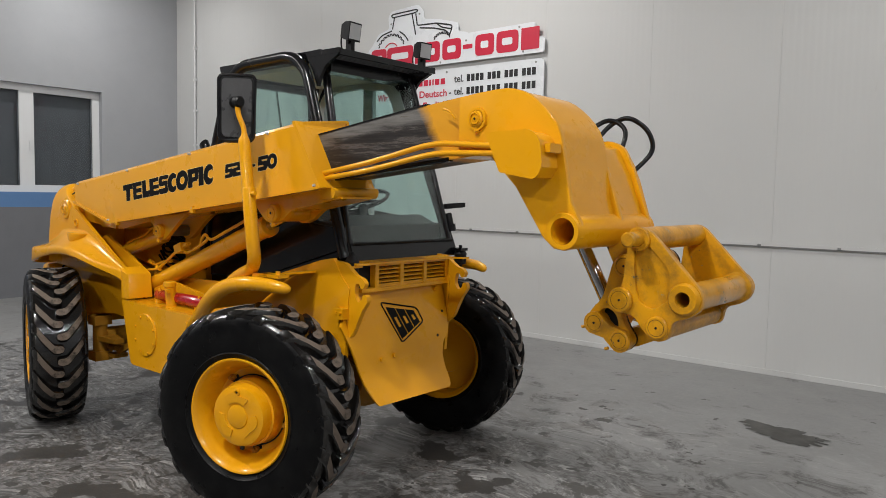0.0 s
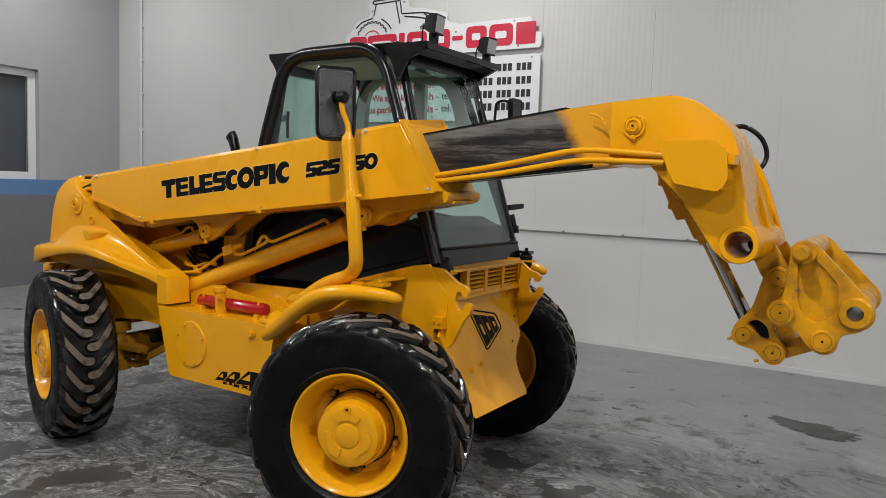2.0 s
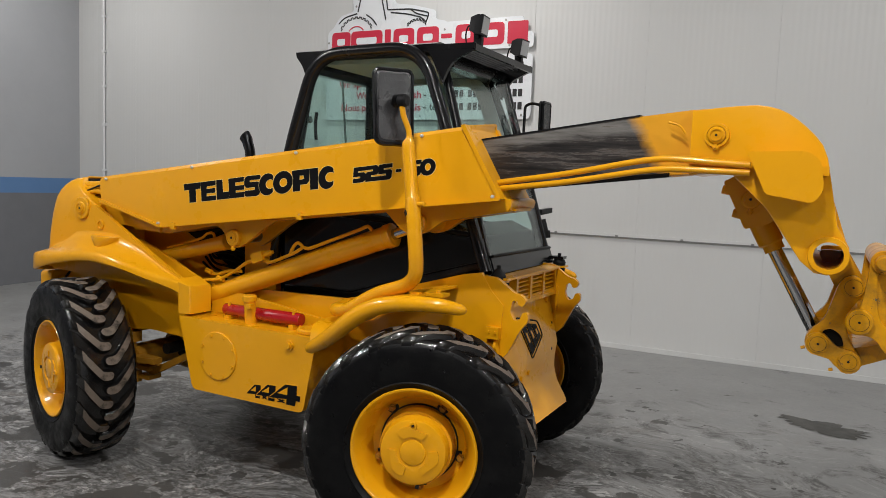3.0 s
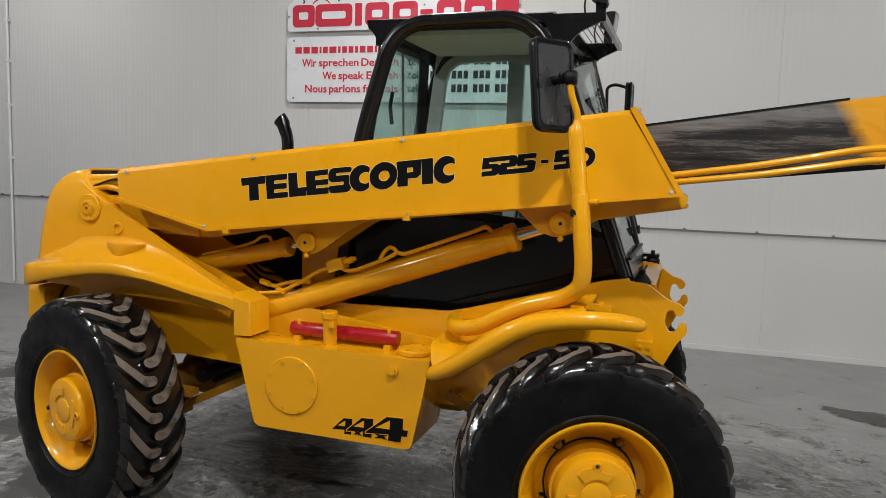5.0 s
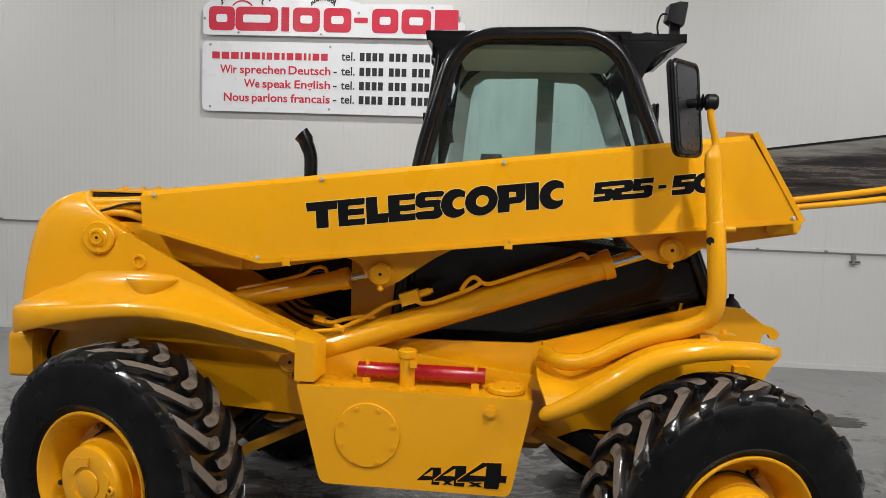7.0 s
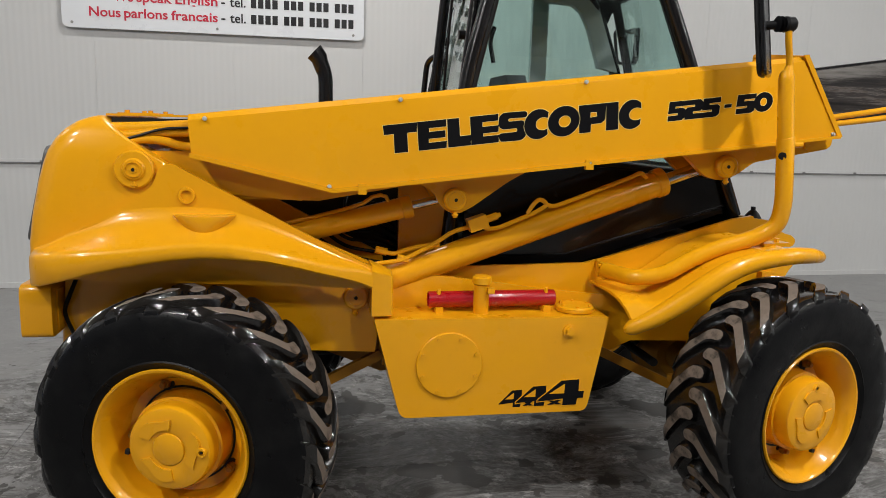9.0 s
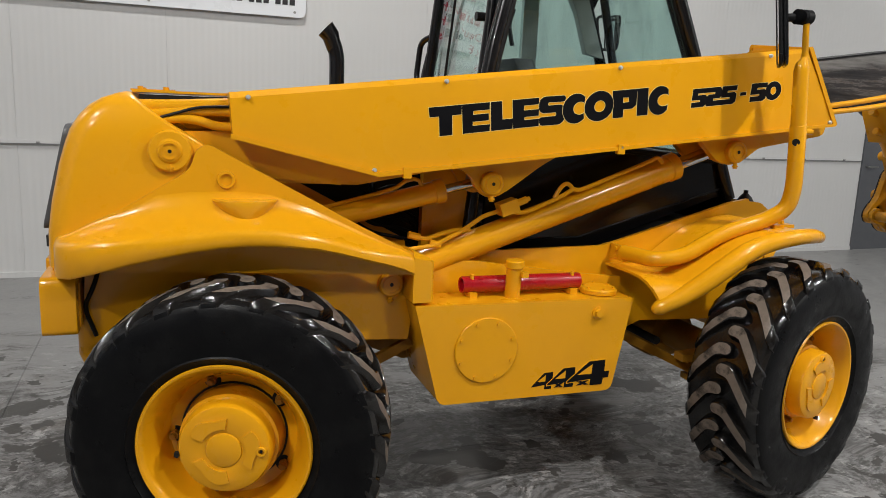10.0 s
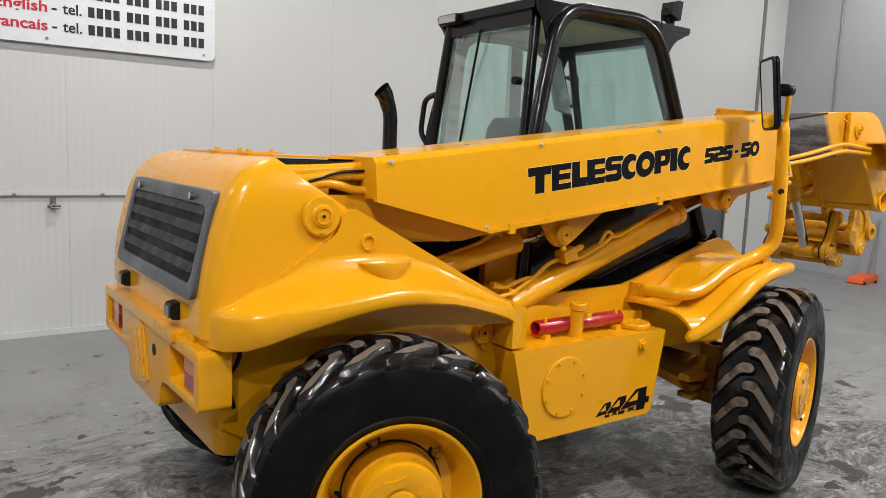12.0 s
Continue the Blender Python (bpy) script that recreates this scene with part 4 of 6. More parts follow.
part("rear_mudguard", flipped(rear_fender()), YELLOW, machine, "flared yellow rear mudguard", 50)


# engine hood: rounded plan, leaning rear face
def plan_ring(xr, xf, y0, y1, rc, z, n=8):
    pts = rounded([(xr, y0), (xr, y1), (xf, y1), (xf, y0)], [rc, rc, 0.02, 0.02], n)
    return [(x, y, z) for x, y in pts]


levels = [(0.955, -0.476, -0.03, 0.0), (1.06, -0.474, -0.03, 0.0), (1.15, -0.461, -0.03, 0.0), (1.26, -0.437, -0.03, 0.0), (1.325, -0.418, -0.03, 0.003), (1.36, -0.405, -0.085, 0.006), (1.40, -0.381, -0.150, 0.013),
          (1.43, -0.354, -0.190, 0.026), (1.453, -0.318, -0.215, 0.046), (1.467, -0.280, -0.230, 0.068), (1.474, -0.255, -0.236, 0.09)]
hood = part("hood", loft([plan_ring(xr, xf, 0.288 + i, 2 * MID - 0.288 - i, min(0.075, (xf - xr) * 0.45), z) for z, xr, xf, i in levels]), YELLOW, machine, "rounded yellow engine hood", 55)
part("hood_side", prism(rounded([(-0.12, 0.96), (0.95, 0.96), (0.95, 1.36), (0.3, 1.44), (-0.12, 1.465)], 0.02), 0.90, 1.46, "y", 0.02), YELLOW, machine)
part("hood_lid", box(-0.235, 0.10, 0.40, 1.30, 1.474, 1.481, 0.002), YELLOW, hood)
# dark box under the lid: the gap's shade put into the colour
part("gap_shade", box(-0.215, 0.03, 0.385, 0.60, 1.452, 1.468), DARK, hood)
for y in (0.62, 0.92):
    bm = box(-0.25, -0.11, y, y + 0.035, 1.480, 1.486, 0.002)
    for x in (-0.22, -0.14):
        rod((x, y + 0.017, 1.482), (x, y + 0.017, 1.495), 0.009, 6, bm)
    part("hinge", bm, YELLOW, hood)


def on_rear(y, z, out=0.0):
    """A point of the leaning rear face of the hood."""
    x = -0.483 + (z - 1.05) * 0.232 - out
    return Vector((x, y, z))


# rear grille
def rear_quad(y0, y1, z0, z1, out, depth, bevel=0.0, bm=None, r=0.0):
    pts = [(y0, z0), (y1, z0), (y1, z1), (y0, z1)]
    pts = rounded(pts, r) if r else pts
    bm = bm or bmesh.new()
    lo = [bm.verts.new(on_rear(y, z, out - depth)) for y, z in pts]
    hi = [bm.verts.new(on_rear(y, z, out)) for y, z in pts]
    bm.faces.new(hi)
    bm.faces.new(lo[::-1])
    n = len(pts)
    for i in range(n):
        bm.faces.new((lo[i], lo[(i + 1) % n], hi[(i + 1) % n], hi[i]))
    return bm


GY0, GY1, GZ0, GZ1 = 0.370, 1.290, 1.058, 1.372
# black sheet on the hood puts the shade behind the slats into colour
grille = part("rear_grille", rear_quad(GY0 + 0.03, GY1 - 0.03, GZ0 + 0.03, GZ1 - 0.03, 0.004, 0.03), DECAL, machine, "black slatted rear grille in a dark grey frame")
gf = pierced(rounded([(GY0, GZ0), (GY1, GZ0), (GY1, GZ1), (GY0, GZ1)], 0.035), [rounded([(GY0 + 0.048, GZ0 + 0.042), (GY1 - 0.048, GZ0 + 0.042), (GY1 - 0.048, GZ1 - 0.045), (GY0 + 0.048, GZ1 - 0.045)], 0.03)], -0.012, 0.014, "x", 0.003)
for v in gf.verts:
    v.co = on_rear(v.co.y, v.co.z, -v.co.x)
part("frame", gf, GRILLE_GREY, grille)
for k in range(4):
    z = GZ0 + 0.072 + k * 0.056
    bm = bmesh.new()
    lo = [on_rear(y, z + dz, o) for y in (GY0 + 0.055, GY1 - 0.055) for dz, o in ((0, 0.012), (0.026, 0.0045), (0.029, 0.006), (0.003, 0.014))]
    vs = [bm.verts.new(p) for p in lo]
    for f in ((0, 1, 2, 3), (4, 7, 6, 5), (0, 4, 5, 1), (1, 5, 6, 2), (2, 6, 7, 3), (3, 7, 4, 0)):
        bm.faces.new([vs[i] for i in f])
    part("slat", bm, SLAT, grille)
for y in (0.54, 1.14):
    p = on_rear(y, GZ1 - 0.025, 0.016)
    part("latch", rod(p, p + Vector((-0.012, 0, 0.002)), 0.012, 12), CHROME, grille)

# rear beam, bumper and ballast
part("rear_beam", prism(rounded([(0.40, 0.925), (1.36, 0.925), (1.36, 1.035), (0.40, 1.035)], 0.012), -0.475, -0.40, "x", 0.01), YELLOW, machine)
part("rear_beam", prism(rounded([(0.50, 0.905), (1.26, 0.905), (1.26, 0.945), (0.50, 0.945)], 0.012), -0.508, -0.40, "x", 0.008), YELLOW, machine)
shape = rounded([(0.280, 0.752), (0.60, 0.752), (0.67, 0.74), (0.69, 0.645), (1.07, 0.645), (1.09, 0.74), (1.16, 0.752), (1.480, 0.752), (1.480, 0.928), (0.280, 0.928)], [0.02, 0.03, 0.03, 0.03, 0.03, 0.03, 0.03, 0.02, 0.03, 0.03])
sockets = [rounded([(0.328, 0.778), (0.572, 0.778), (0.572, 0.888), (0.328, 0.888)], 0.012), rounded([(1.188, 0.778), (1.432, 0.778), (1.432, 0.888), (1.188, 0.888)], 0.012)]
bumper = part("bumper", pierced(shape, sockets, -0.497, -0.40, "x", 0.012), YELLOW, machine, "heavy yellow rear bumper")
part("bumper_back", box(-0.43, -0.395, 0.33, 1.43, 0.765, 0.90), YELLOW, bumper)
part("ballast", loft([[(x, y, z) for x, y in rounded([(-0.42 + e, 0.40 + e), (-0.42 + e, 1.36 - e), (-0.22, 1.36 - e), (-0.22, 0.40 + e)], [0.05, 0.05, 0, 0])] for z, e in ((0.525, 0.07), (0.55, 0.03), (0.65, 0.0), (0.80, 0.0))]), YELLOW, bumper)


for flip in (False, True):
    for nm, za, zb, mt in (("amber_lens", 0.834, 0.884, ORANGE_LENS), ("red_lens", 0.781, 0.832, RED_LENS)):
        bm = box(-0.484, -0.428, 0.334, 0.455, za, zb, 0.006)
        part(nm, flipped(bm) if flip else bm, mt, bumper)
for y in (0.555, 1.175):
    bm = prism(rounded([(-0.502, 0.975), (-0.470, 0.970), (-0.470, 1.026), (-0.502, 1.020)], 0.006), y - 0.030, y + 0.032, "y", 0.006)
    wl = part("rear_work_lamp", bm, BLACK_MATT, machine, "small black rear work lamp")
    part("lens", box(-0.508, -0.500, y - 0.024, y + 0.026, 0.979, 1.015, 0.003), DARK_LENS, wl)
part("hole", rod((-0.499, 0.74, 0.83), (-0.48, 0.74, 0.83), 0.02, 16), DARK, bumper)
# embossed maker's plate on the bumper, plain
bm = prism(rounded([(0.81, 0.70), (0.99, 0.655), (1.08, 0.86), (0.88, 0.895)], 0.015), -0.503, -0.495, "x", 0.003)
part("embossed_plate", bm, YELLOW, bumper)
for k in range(3):
    part("raised_bar", prism([(0.845 + 0.05 * k, 0.715 - 0.012 * k), (0.88 + 0.05 * k, 0.705 - 0.012 * k), (0.945 + 0.05 * k, 0.855 - 0.01 * k), (0.905 + 0.05 * k, 0.865 - 0.01 * k)], -0.508, -0.501, "x", 0.002), YELLOW, bumper)
part("black_cable", tube(bent([(-0.34, 0.38, 0.95), (-0.36, 0.33, 0.88), (-0.39, 0.36, 0.82), (-0.36, 0.38, 0.72)], 0.05), 0.007, 8), BLACK_MATT, bumper)

# exhaust: its tip bends to the rear and is cut aslant
def exhaust():
    line = bent([(0.497, 0.93, 1.30), (0.497, 0.93, 1.672), (0.450, 0.93, 1.766)], 0.07, 10)
    bm = tube(line, 0.030, 24, cap=False)
    for v in bm.verts:
        if v.co.z > 1.726:
            v.co.z += (v.co.x - 0.454) * 0.55 - 0.010
    inner = tube([(0.482, 0.93, 1.68), (0.455, 0.93, 1.742)], 0.0262, 24, bm, cap=False)
    return inner


ex = part("exhaust_pipe", exhaust(), BLACK, machine, "black exhaust stack with a slanted tip")
part("mouth", rod((0.488, 0.93, 1.668), (0.481, 0.93, 1.684), 0.0258, 16), DARK, ex)

# engine bay seen under the boom
bay = part("engine_block", prism([(0.15, 0.95), (0.95, 0.92), (0.95, 1.25), (0.3, 1.28)], 0.66, 0.88, "y", 0.01), DARK, machine, "near-black engine bay")
for i in range(7):
    z = 0.98 + 0.03 * i
    part("hose", tube(bent([(0.46 + 0.02 * i, 0.60, z + 0.05), (0.56, 0.59 - 0.005 * i, z - 0.01), (0.66, 0.60, z - 0.04 + 0.01 * i), (0.76, 0.66, z - 0.06)], 0.05), 0.007, 8), RUBBER, bay)

# fuel tank
tk = [(0.645, 0.795), (1.515, 0.788), (1.445, 0.425), (0.742, 0.428)]
tank = part("side_tank", prism(rounded(tk, [0.008, 0.008, 0.03, 0.03]), 0.258, 0.58, "y", 0.018), YELLOW, machine, "yellow side tank with a round bolted cover")
cover = part("tank_cover", lathe([(0.001, 0.250), (0.118, 0.250), (0.121, 0.253), (0.121, 0.262), (0.001, 0.262)], 48, centre=(0.915, 0, 0.622)), YELLOW, machine, "round bolted tank cover")
for k in range(8):
    a = radians(45 * k + 22)
    part("bolt", rod((0.915 + 0.105 * math.cos(a), 0.244, 0.622 + 0.105 * math.sin(a)), (0.915 + 0.105 * math.cos(a), 0.251, 0.622 + 0.105 * math.sin(a)), 0.007, 6), YELLOW, cover)
bm = rod((1.362, 0.238, 0.737), (1.362, 0.26, 0.737), 0.016, 6)
rod((1.362, 0.25, 0.737), (1.362, 0.26, 0.737), 0.024, 20, bm)
part("plug", bm, YELLOW, tank)
fill = part("filler_neck", rod((1.045, 0.345, 0.78), (1.045, 0.335, 0.905), 0.029, 20), YELLOW, machine, "yellow filler neck with a cap")
part("cap", rod((1.045, 0.335, 0.90), (1.045, 0.334, 0.932), 0.035, 24, bevel=0.005), YELLOW, fill)
part("hasp", box(1.06, 1.085, 0.295, 0.315, 0.872, 0.892, 0.004), YELLOW, fill)
part("flush_lid", lathe([(0.001, 0.812), (0.066, 0.812), (0.072, 0.806), (0.072, 0.792), (0.001, 0.792)], 32, centre=(1.415, 0.355, 0), axis="z"), YELLOW, tank)
for k in range(6):
    a = radians(60 * k + 20)
    part("bolt", rod((1.415 + 0.058 * math.cos(a), 0.355 + 0.058 * math.sin(a), 0.81), (1.415 + 0.058 * math.cos(a), 0.355 + 0.058 * math.sin(a), 0.818), 0.006, 6), YELLOW, tank)
bm = lathe([(0.024, 0.855), (0.029, 0.853), (0.031, 0.856), (0.031, 1.333), (0.029, 1.336), (0.001, 1.336), (0.001, 1.31), (0.024, 1.31)], 24, centre=(0, 0.375, 0.8365), axis="x", close=True)
tubeh = part("red_tube", bm, RED, machine, "red document tube clamped on the tank")
for x in (0.89, 1.30):
    part("clamp", box(x - 0.014, x + 0.014, 0.338, 0.41, 0.79, 0.812, 0.002), YELLOW, tubeh)
    part("bolt", rod((x, 0.36, 0.855), (x, 0.36, 0.878), 0.008, 6), YELLOW, tubeh)


FOUR = [(0, 0.18), (0, 0.23), (0.50, 0.97), (0.885, 1), (0.88, 0.53), (1, 0.53), (0.985, 0.26), (0.86, 0.26), (0.835, 0), (0.54, 0), (0.55, 0.26)]


def swollen(pts, d):
    """The outline moved out by d."""
    area = sum(pts[i - 1][0] * p[1] - p[0] * pts[i - 1][1] for i, p in enumerate(pts))
    d = d if area > 0 else -d
    res = []
    for i, p in enumerate(pts):
        a, b = Vector(p) - Vector(pts[i - 1]), Vector(pts[(i + 1) % len(pts)]) - Vector(p)
        if a.length < 1e-6 or b.length < 1e-6:
            res.append(p)
            continue
        na, nb = Vector((a.y, -a.x)).normalized(), Vector((b.y, -b.x)).normalized()
        m = na + nb
        m = m / max(0.35, m.length_squared / 2)
        res.append((p[0] + m.x * d, p[1] + m.y * d))
    return res


for k, (x, z, w, h) in enumerate(((1.105, 0.452, 0.098, 0.066), (1.169, 0.4525, 0.130, 0.078), (1.252, 0.452, 0.180, 0.098))):
    line = [(x + u * w, z + v * h) for u, v in FOUR]
    y = 0.2576 - 0.0008 * k
    part("figure_edge", prism(swollen(line, 0.0032), y, 0.2585, "y"), YELLOW, tank)
    part("figure", prism(line, y - 0.0004, 0.2585, "y"), DECAL, tank)
    part("counter", prism([(x + u * w, z + v * h) for u, v in ((0.24, 0.47), (0.58, 0.85), (0.57, 0.47))], y - 0.0008, 0.2585, "y"), YELLOW, tank)
for x, w in ((1.198, 0.038), (1.291, 0.056)):
    lettering("figure", "x", DECAL, tank, (x, 0.2572, 0.456), (w, 0, 0), (0, 0, 0.0165), 0.07)

# front mudguards: rolled sheet with a fat rounded outer edge
# middle line of the rolled edge, with its radius
EDGE = [(1.560, 0.160, 0.772, 0.028), (1.640, 0.140, 0.812, 0.034), (1.720, 0.120, 0.868, 0.037), (1.800, 0.105, 0.930, 0.038), (1.880, 0.100, 0.983, 0.037), (1.960, 0.100, 1.014, 0.035), (2.050, 0.101, 1.031, 0.033), (2.150, 0.112, 1.038, 0.031), (2.230, 0.136, 1.034, 0.029), (2.285, 0.162, 1.024, 0.024)]


def front_fender():
    line = bent([p[:3] for p in EDGE], 0.06, 4)
    rad = [float(np.interp(p[0], [e[0] for e in EDGE], [e[3] for e in EDGE])) for p in line]
    a, b2 = Vector(line[0]), Vector(line[-1])
    da, db = (a - Vector(line[1])).normalized(), (b2 - Vector(line[-2])).normalized()
    ends_a = [tuple(a + da * d) for d in (0.030, 0.026, 0.016)]
    ends_b = [tuple(b2 + db * d) for d in (0.014, 0.024, 0.028)]
    bm = tube(ends_a + line + ends_b, [0.005, 0.014, 0.021] + rad + [0.019, 0.012, 0.005], 20)
    secs = []
    for x, y, z in [p for p in line if p[0] < 2.12]:
        flat = 0.885 - (x - 1.50) * 0.10
        zt = max(z + 0.034, flat if x < 1.72 else 0)
        back = 0.04 * max(0.0, 1 - (x - 1.535) / 0.24)
        outer = [(y - 0.004, 0.10, 0.020), (y + 0.008, 0.30, 0.018), (y + 0.024, 0.55, 0.012), (y + 0.048, 0.80, 0.004), (y + 0.085, 0.95, 0.0), (y + 0.14, 1.0, 0.0), (0.49, 1.0, 0.0)]
        top = [(x - back * k, yy, z + k * (zt - z) + d) for yy, k, d in outer]
        under = [(px, min(py + 0.008, 0.49), pz - 0.010) for px, py, pz in top[::-1]]
        secs.append(top + under)
    loft(secs, bm)
    return bm


ff = part("front_mudguard", front_fender(), YELLOW, machine, "rolled yellow front mudguard", 50)
part("front_mudguard", flipped(front_fender()), YELLOW, machine, "rolled yellow front mudguard", 50)
part("mount_plate", box(2.05, 2.19, 0.20, 0.26, 1.056, 1.070, 0.003), YELLOW, ff)
part("bolt", rod((2.15, 0.23, 1.065), (2.15, 0.23, 1.084), 0.011, 6), YELLOW, ff)

# guard rail with the mirror
gp = bent([(1.56, 0.42, 0.93), (1.6, 0.27, 0.93), (1.7, 0.235, 0.945), (1.86, 0.215, 1.04), (2.023, 0.184, 1.09), (2.09, 0.1465, 1.14), (2.095, 0.132, 1.22), (2.073, 0.125, 1.455)], 0.085, 8)
neck = [(2.073, 0.125, 1.458), (2.071, 0.125, 1.462), (2.049, 0.12, 1.655), (2.049, 0.119, 1.675), (2.053, 0.118, 1.69), (2.054, 0.117, 1.705)]
guard = part("guard_tube", tube(gp + neck, [0.0305] * len(gp) + [0.0280, 0.0275, 0.0268, 0.024, 0.015, 0.0115], 18), YELLOW, machine, "bent yellow guard tube that carries the mirror")
part("bracket", box(2.055, 2.10, 0.16, 0.185, 1.02, 1.075, 0.005), YELLOW, guard)
bm = box(1.548, 1.562, 0.40, 0.50, 0.895, 0.955, 0.006)
for z in (0.91, 0.942):
    rod((1.538, 0.45, z), (1.575, 0.45, z), 0.009, 6, bm)
part("foot", bm, YELLOW, guard)
bm = rod((2.073, 0.123, 1.432), (2.135, 0.117, 1.435), 0.010, 10, bevel=0.002)
part("peg", bm, YELLOW, guard)
part("open_hole", rod((2.054, 0.107, 1.394), (2.068, 0.125, 1.398), 0.0135, 16), DARK, guard)
part("mirror_arm", tube(bent([(2.054, 0.117, 1.695), (2.051, 0.116, 1.725), (2.028, 0.1, 1.79), (2.025, 0.1005, 1.85)], 0.05, 6), 0.0115, 12), YELLOW, guard)


def mirror_head(name, parent, centre, lean, turn, w, h):
    loc = pose(*centre, lean, 0, turn)
    shape = rounded([(-w, -h), (w, -h), (w * 1.05, h * 0.9), (w * 0.9, h), (-w * 0.9, h), (-w * 1.05, h * 0.9)], 0.036, 6)
    bm = prism(shape, -0.013, 0.009, "y", 0.008)
    bmesh.ops.transform(bm, matrix=loc, verts=bm.verts)
    mh = part(name, bm, BLACK, parent, "black mirror head in a rubber rim")
    bm = tube([(x, 0.007, z) for x, z in shape] + [(shape[0][0], 0.007, shape[0][1])], 0.007, 8)
    bmesh.ops.transform(bm, matrix=loc, verts=bm.verts)
    part("rim", bm, BLACK_MATT, mh)
    bm = tube([(x, -0.010, z) for x, z in shape] + [(shape[0][0], -0.010, shape[0][1])], 0.008, 8)
    bmesh.ops.transform(bm, matrix=loc, verts=bm.verts)
    part("rim", bm, BLACK, mh)
    bm = prism([(x * 0.84, z * 0.90) for x, z in shape], -0.0150, -0.0125, "y")
    bmesh.ops.transform(bm, matrix=loc, verts=bm.verts)
    part("back_shell", bm, SHELL, mh)
    bm = prism([(x * 0.93, z * 0.955) for x, z in shape], 0.0085, 0.0110, "y")
    bmesh.ops.transform(bm, matrix=loc, verts=bm.verts)
    part("mirror_glass", bm, CHROME, mh)
    return mh


mh = mirror_head("mirror", machine, (1.956, 0.146, 1.818), -7, 50, 0.076, 0.15)
bm = rod((1.96, 0.14, 1.835), (2.035, 0.095, 1.838), 0.015, 14)
lathe([(0.02, -0.02), (0.026, -0.012), (0.026, 0.012), (0.02, 0.02)], 18, bm, (2.028, 0.103, 1.838), axis="x")
for k in range(3):
    lathe([(0.018, 0), (0.027, 0.003), (0.018, 0.006)], 18, bm, (1.985 + 0.014 * k, 0.11, 1.838), axis="x")
part("knuckle", bm, BLACK_MATT, mh)


# ---- boom ----
def top_z(x):
    return 1.484 + (x - 0.042) * 0.1236


def low_z(x):
    return 1.243 + (x - 0.499) * 0.1185


boom_side = [(0.042, top_z(0.042)), (2.222, top_z(2.222)), (2.390, 1.466), (0.499, 1.245), (0.050, 1.354)]


def boom_box():
    """Side sheet with a folded upper edge."""
    secs = []
    for y, drop in ((0.262, 0.020), (0.2625, 0.018), (0.284, 0.0), (0.57, 0.0), (0.59, 0.018)):
        secs.append([(x - (drop * 0.5 if i == 1 else 0), y, z - (drop if i < 2 else 0)) for i, (x, z) in enumerate(boom_side)])
    return loft(secs)


boom = part("outer_boom", boom_box(), YELLOW, machine, "yellow outer boom with black lettering", 15)
rim = bmesh.new()
prism([(0.499, 1.236), (2.392, low_z(2.392) - 0.008), (2.392, low_z(2.392) + 0.003), (0.499, 1.250)], 0.252, 0.27, "y", 0.002, rim)
part("lower_flange", rim, YELLOW, boom)
part("lower_flange", prism([(0.044, 1.348), (0.499, 1.238), (0.499, 1.252), (0.044, 1.362)], 0.252, 0.27, "y", 0.002), YELLOW, boom)
part("front_flange", prism([(2.208, 1.756), (2.226, 1.760), (2.402, 1.466), (2.384, 1.462)], 0.257, 0.30, "y", 0.003), YELLOW, boom)
part("front_flange", prism([(2.212, 1.758), (2.230, 1.762), (2.404, 1.438), (2.388, 1.432)], 0.575, 0.60, "y", 0.003), YELLOW, boom)
part("mouth_lining", prism([(2.21, 1.745), (2.235, 1.735), (2.375, 1.475), (2.36, 1.46)], 0.30, 0.575, "y"), YELLOW, boom)
part("pad_holder", pierced(rounded([(0.268, 1.715), (0.585, 1.715), (0.588, 1.788), (0.272, 1.757)], [0, 0, 0.018, 0.008]), [circle(0.568, 1.766, 0.006, 10)], 2.208, 2.226, "x", 0.003), YELLOW, boom)
part("bottom_pad_holder", prism(rounded([(2.30, 1.41), (2.41, 1.42), (2.42, 1.462), (2.38, 1.472), (2.30, 1.462)], 0.02), 0.33, 0.60, "y", 0.006), YELLOW, boom)
part("lift_keel", prism(rounded([(1.80, 1.395), (1.90, 1.305), (1.965, 1.288), (2.03, 1.31), (2.10, 1.36), (2.42, 1.418), (2.36, 1.46), (1.84, 1.43)], 0.02), 0.345, 0.375, "y", 0.004), YELLOW, boom)
part("lift_keel", prism(rounded([(1.80, 1.395), (1.90, 1.305), (1.965, 1.288), (2.03, 1.31), (2.10, 1.36), (2.42, 1.418), (2.36, 1.46), (1.84, 1.43)], 0.02), 0.53, 0.56, "y", 0.004), YELLOW, boom)
part("keel_plate", prism([(2.03, 1.352), (2.10, 1.362), (2.42, 1.418), (2.42, 1.428), (2.03, 1.372)], 0.37, 0.535, "y"), YELLOW, boom)
eye("lift_pin", 1.98, 1.343, 0.318, 0.36, 0.044, boom)
for y0 in (0.345, 0.51):
    part("lug", prism(rounded([(0.79, 1.268), (0.855, 1.243), (0.888, 1.180), (0.936, 1.152), (0.992, 1.176), (1.134, 1.276), (1.20, 1.312), (0.9, 1.30)], [0.0, 0.03, 0.03, 0.04, 0.03, 0.02, 0.0, 0.0]), y0, y0 + 0.025, "y", 0.004), YELLOW, boom)
eye("ram_pin", 0.936, 1.210, 0.318, 0.36, 0.042, boom)
part("belly", prism([(0.05, 1.335), (0.20, 1.205), (0.46, 1.20), (0.80, 1.262), (1.9, 1.392), (1.9, 1.42), (0.5, 1.26)], 0.36, 0.52, "y", 0.006), YELLOW, boom)
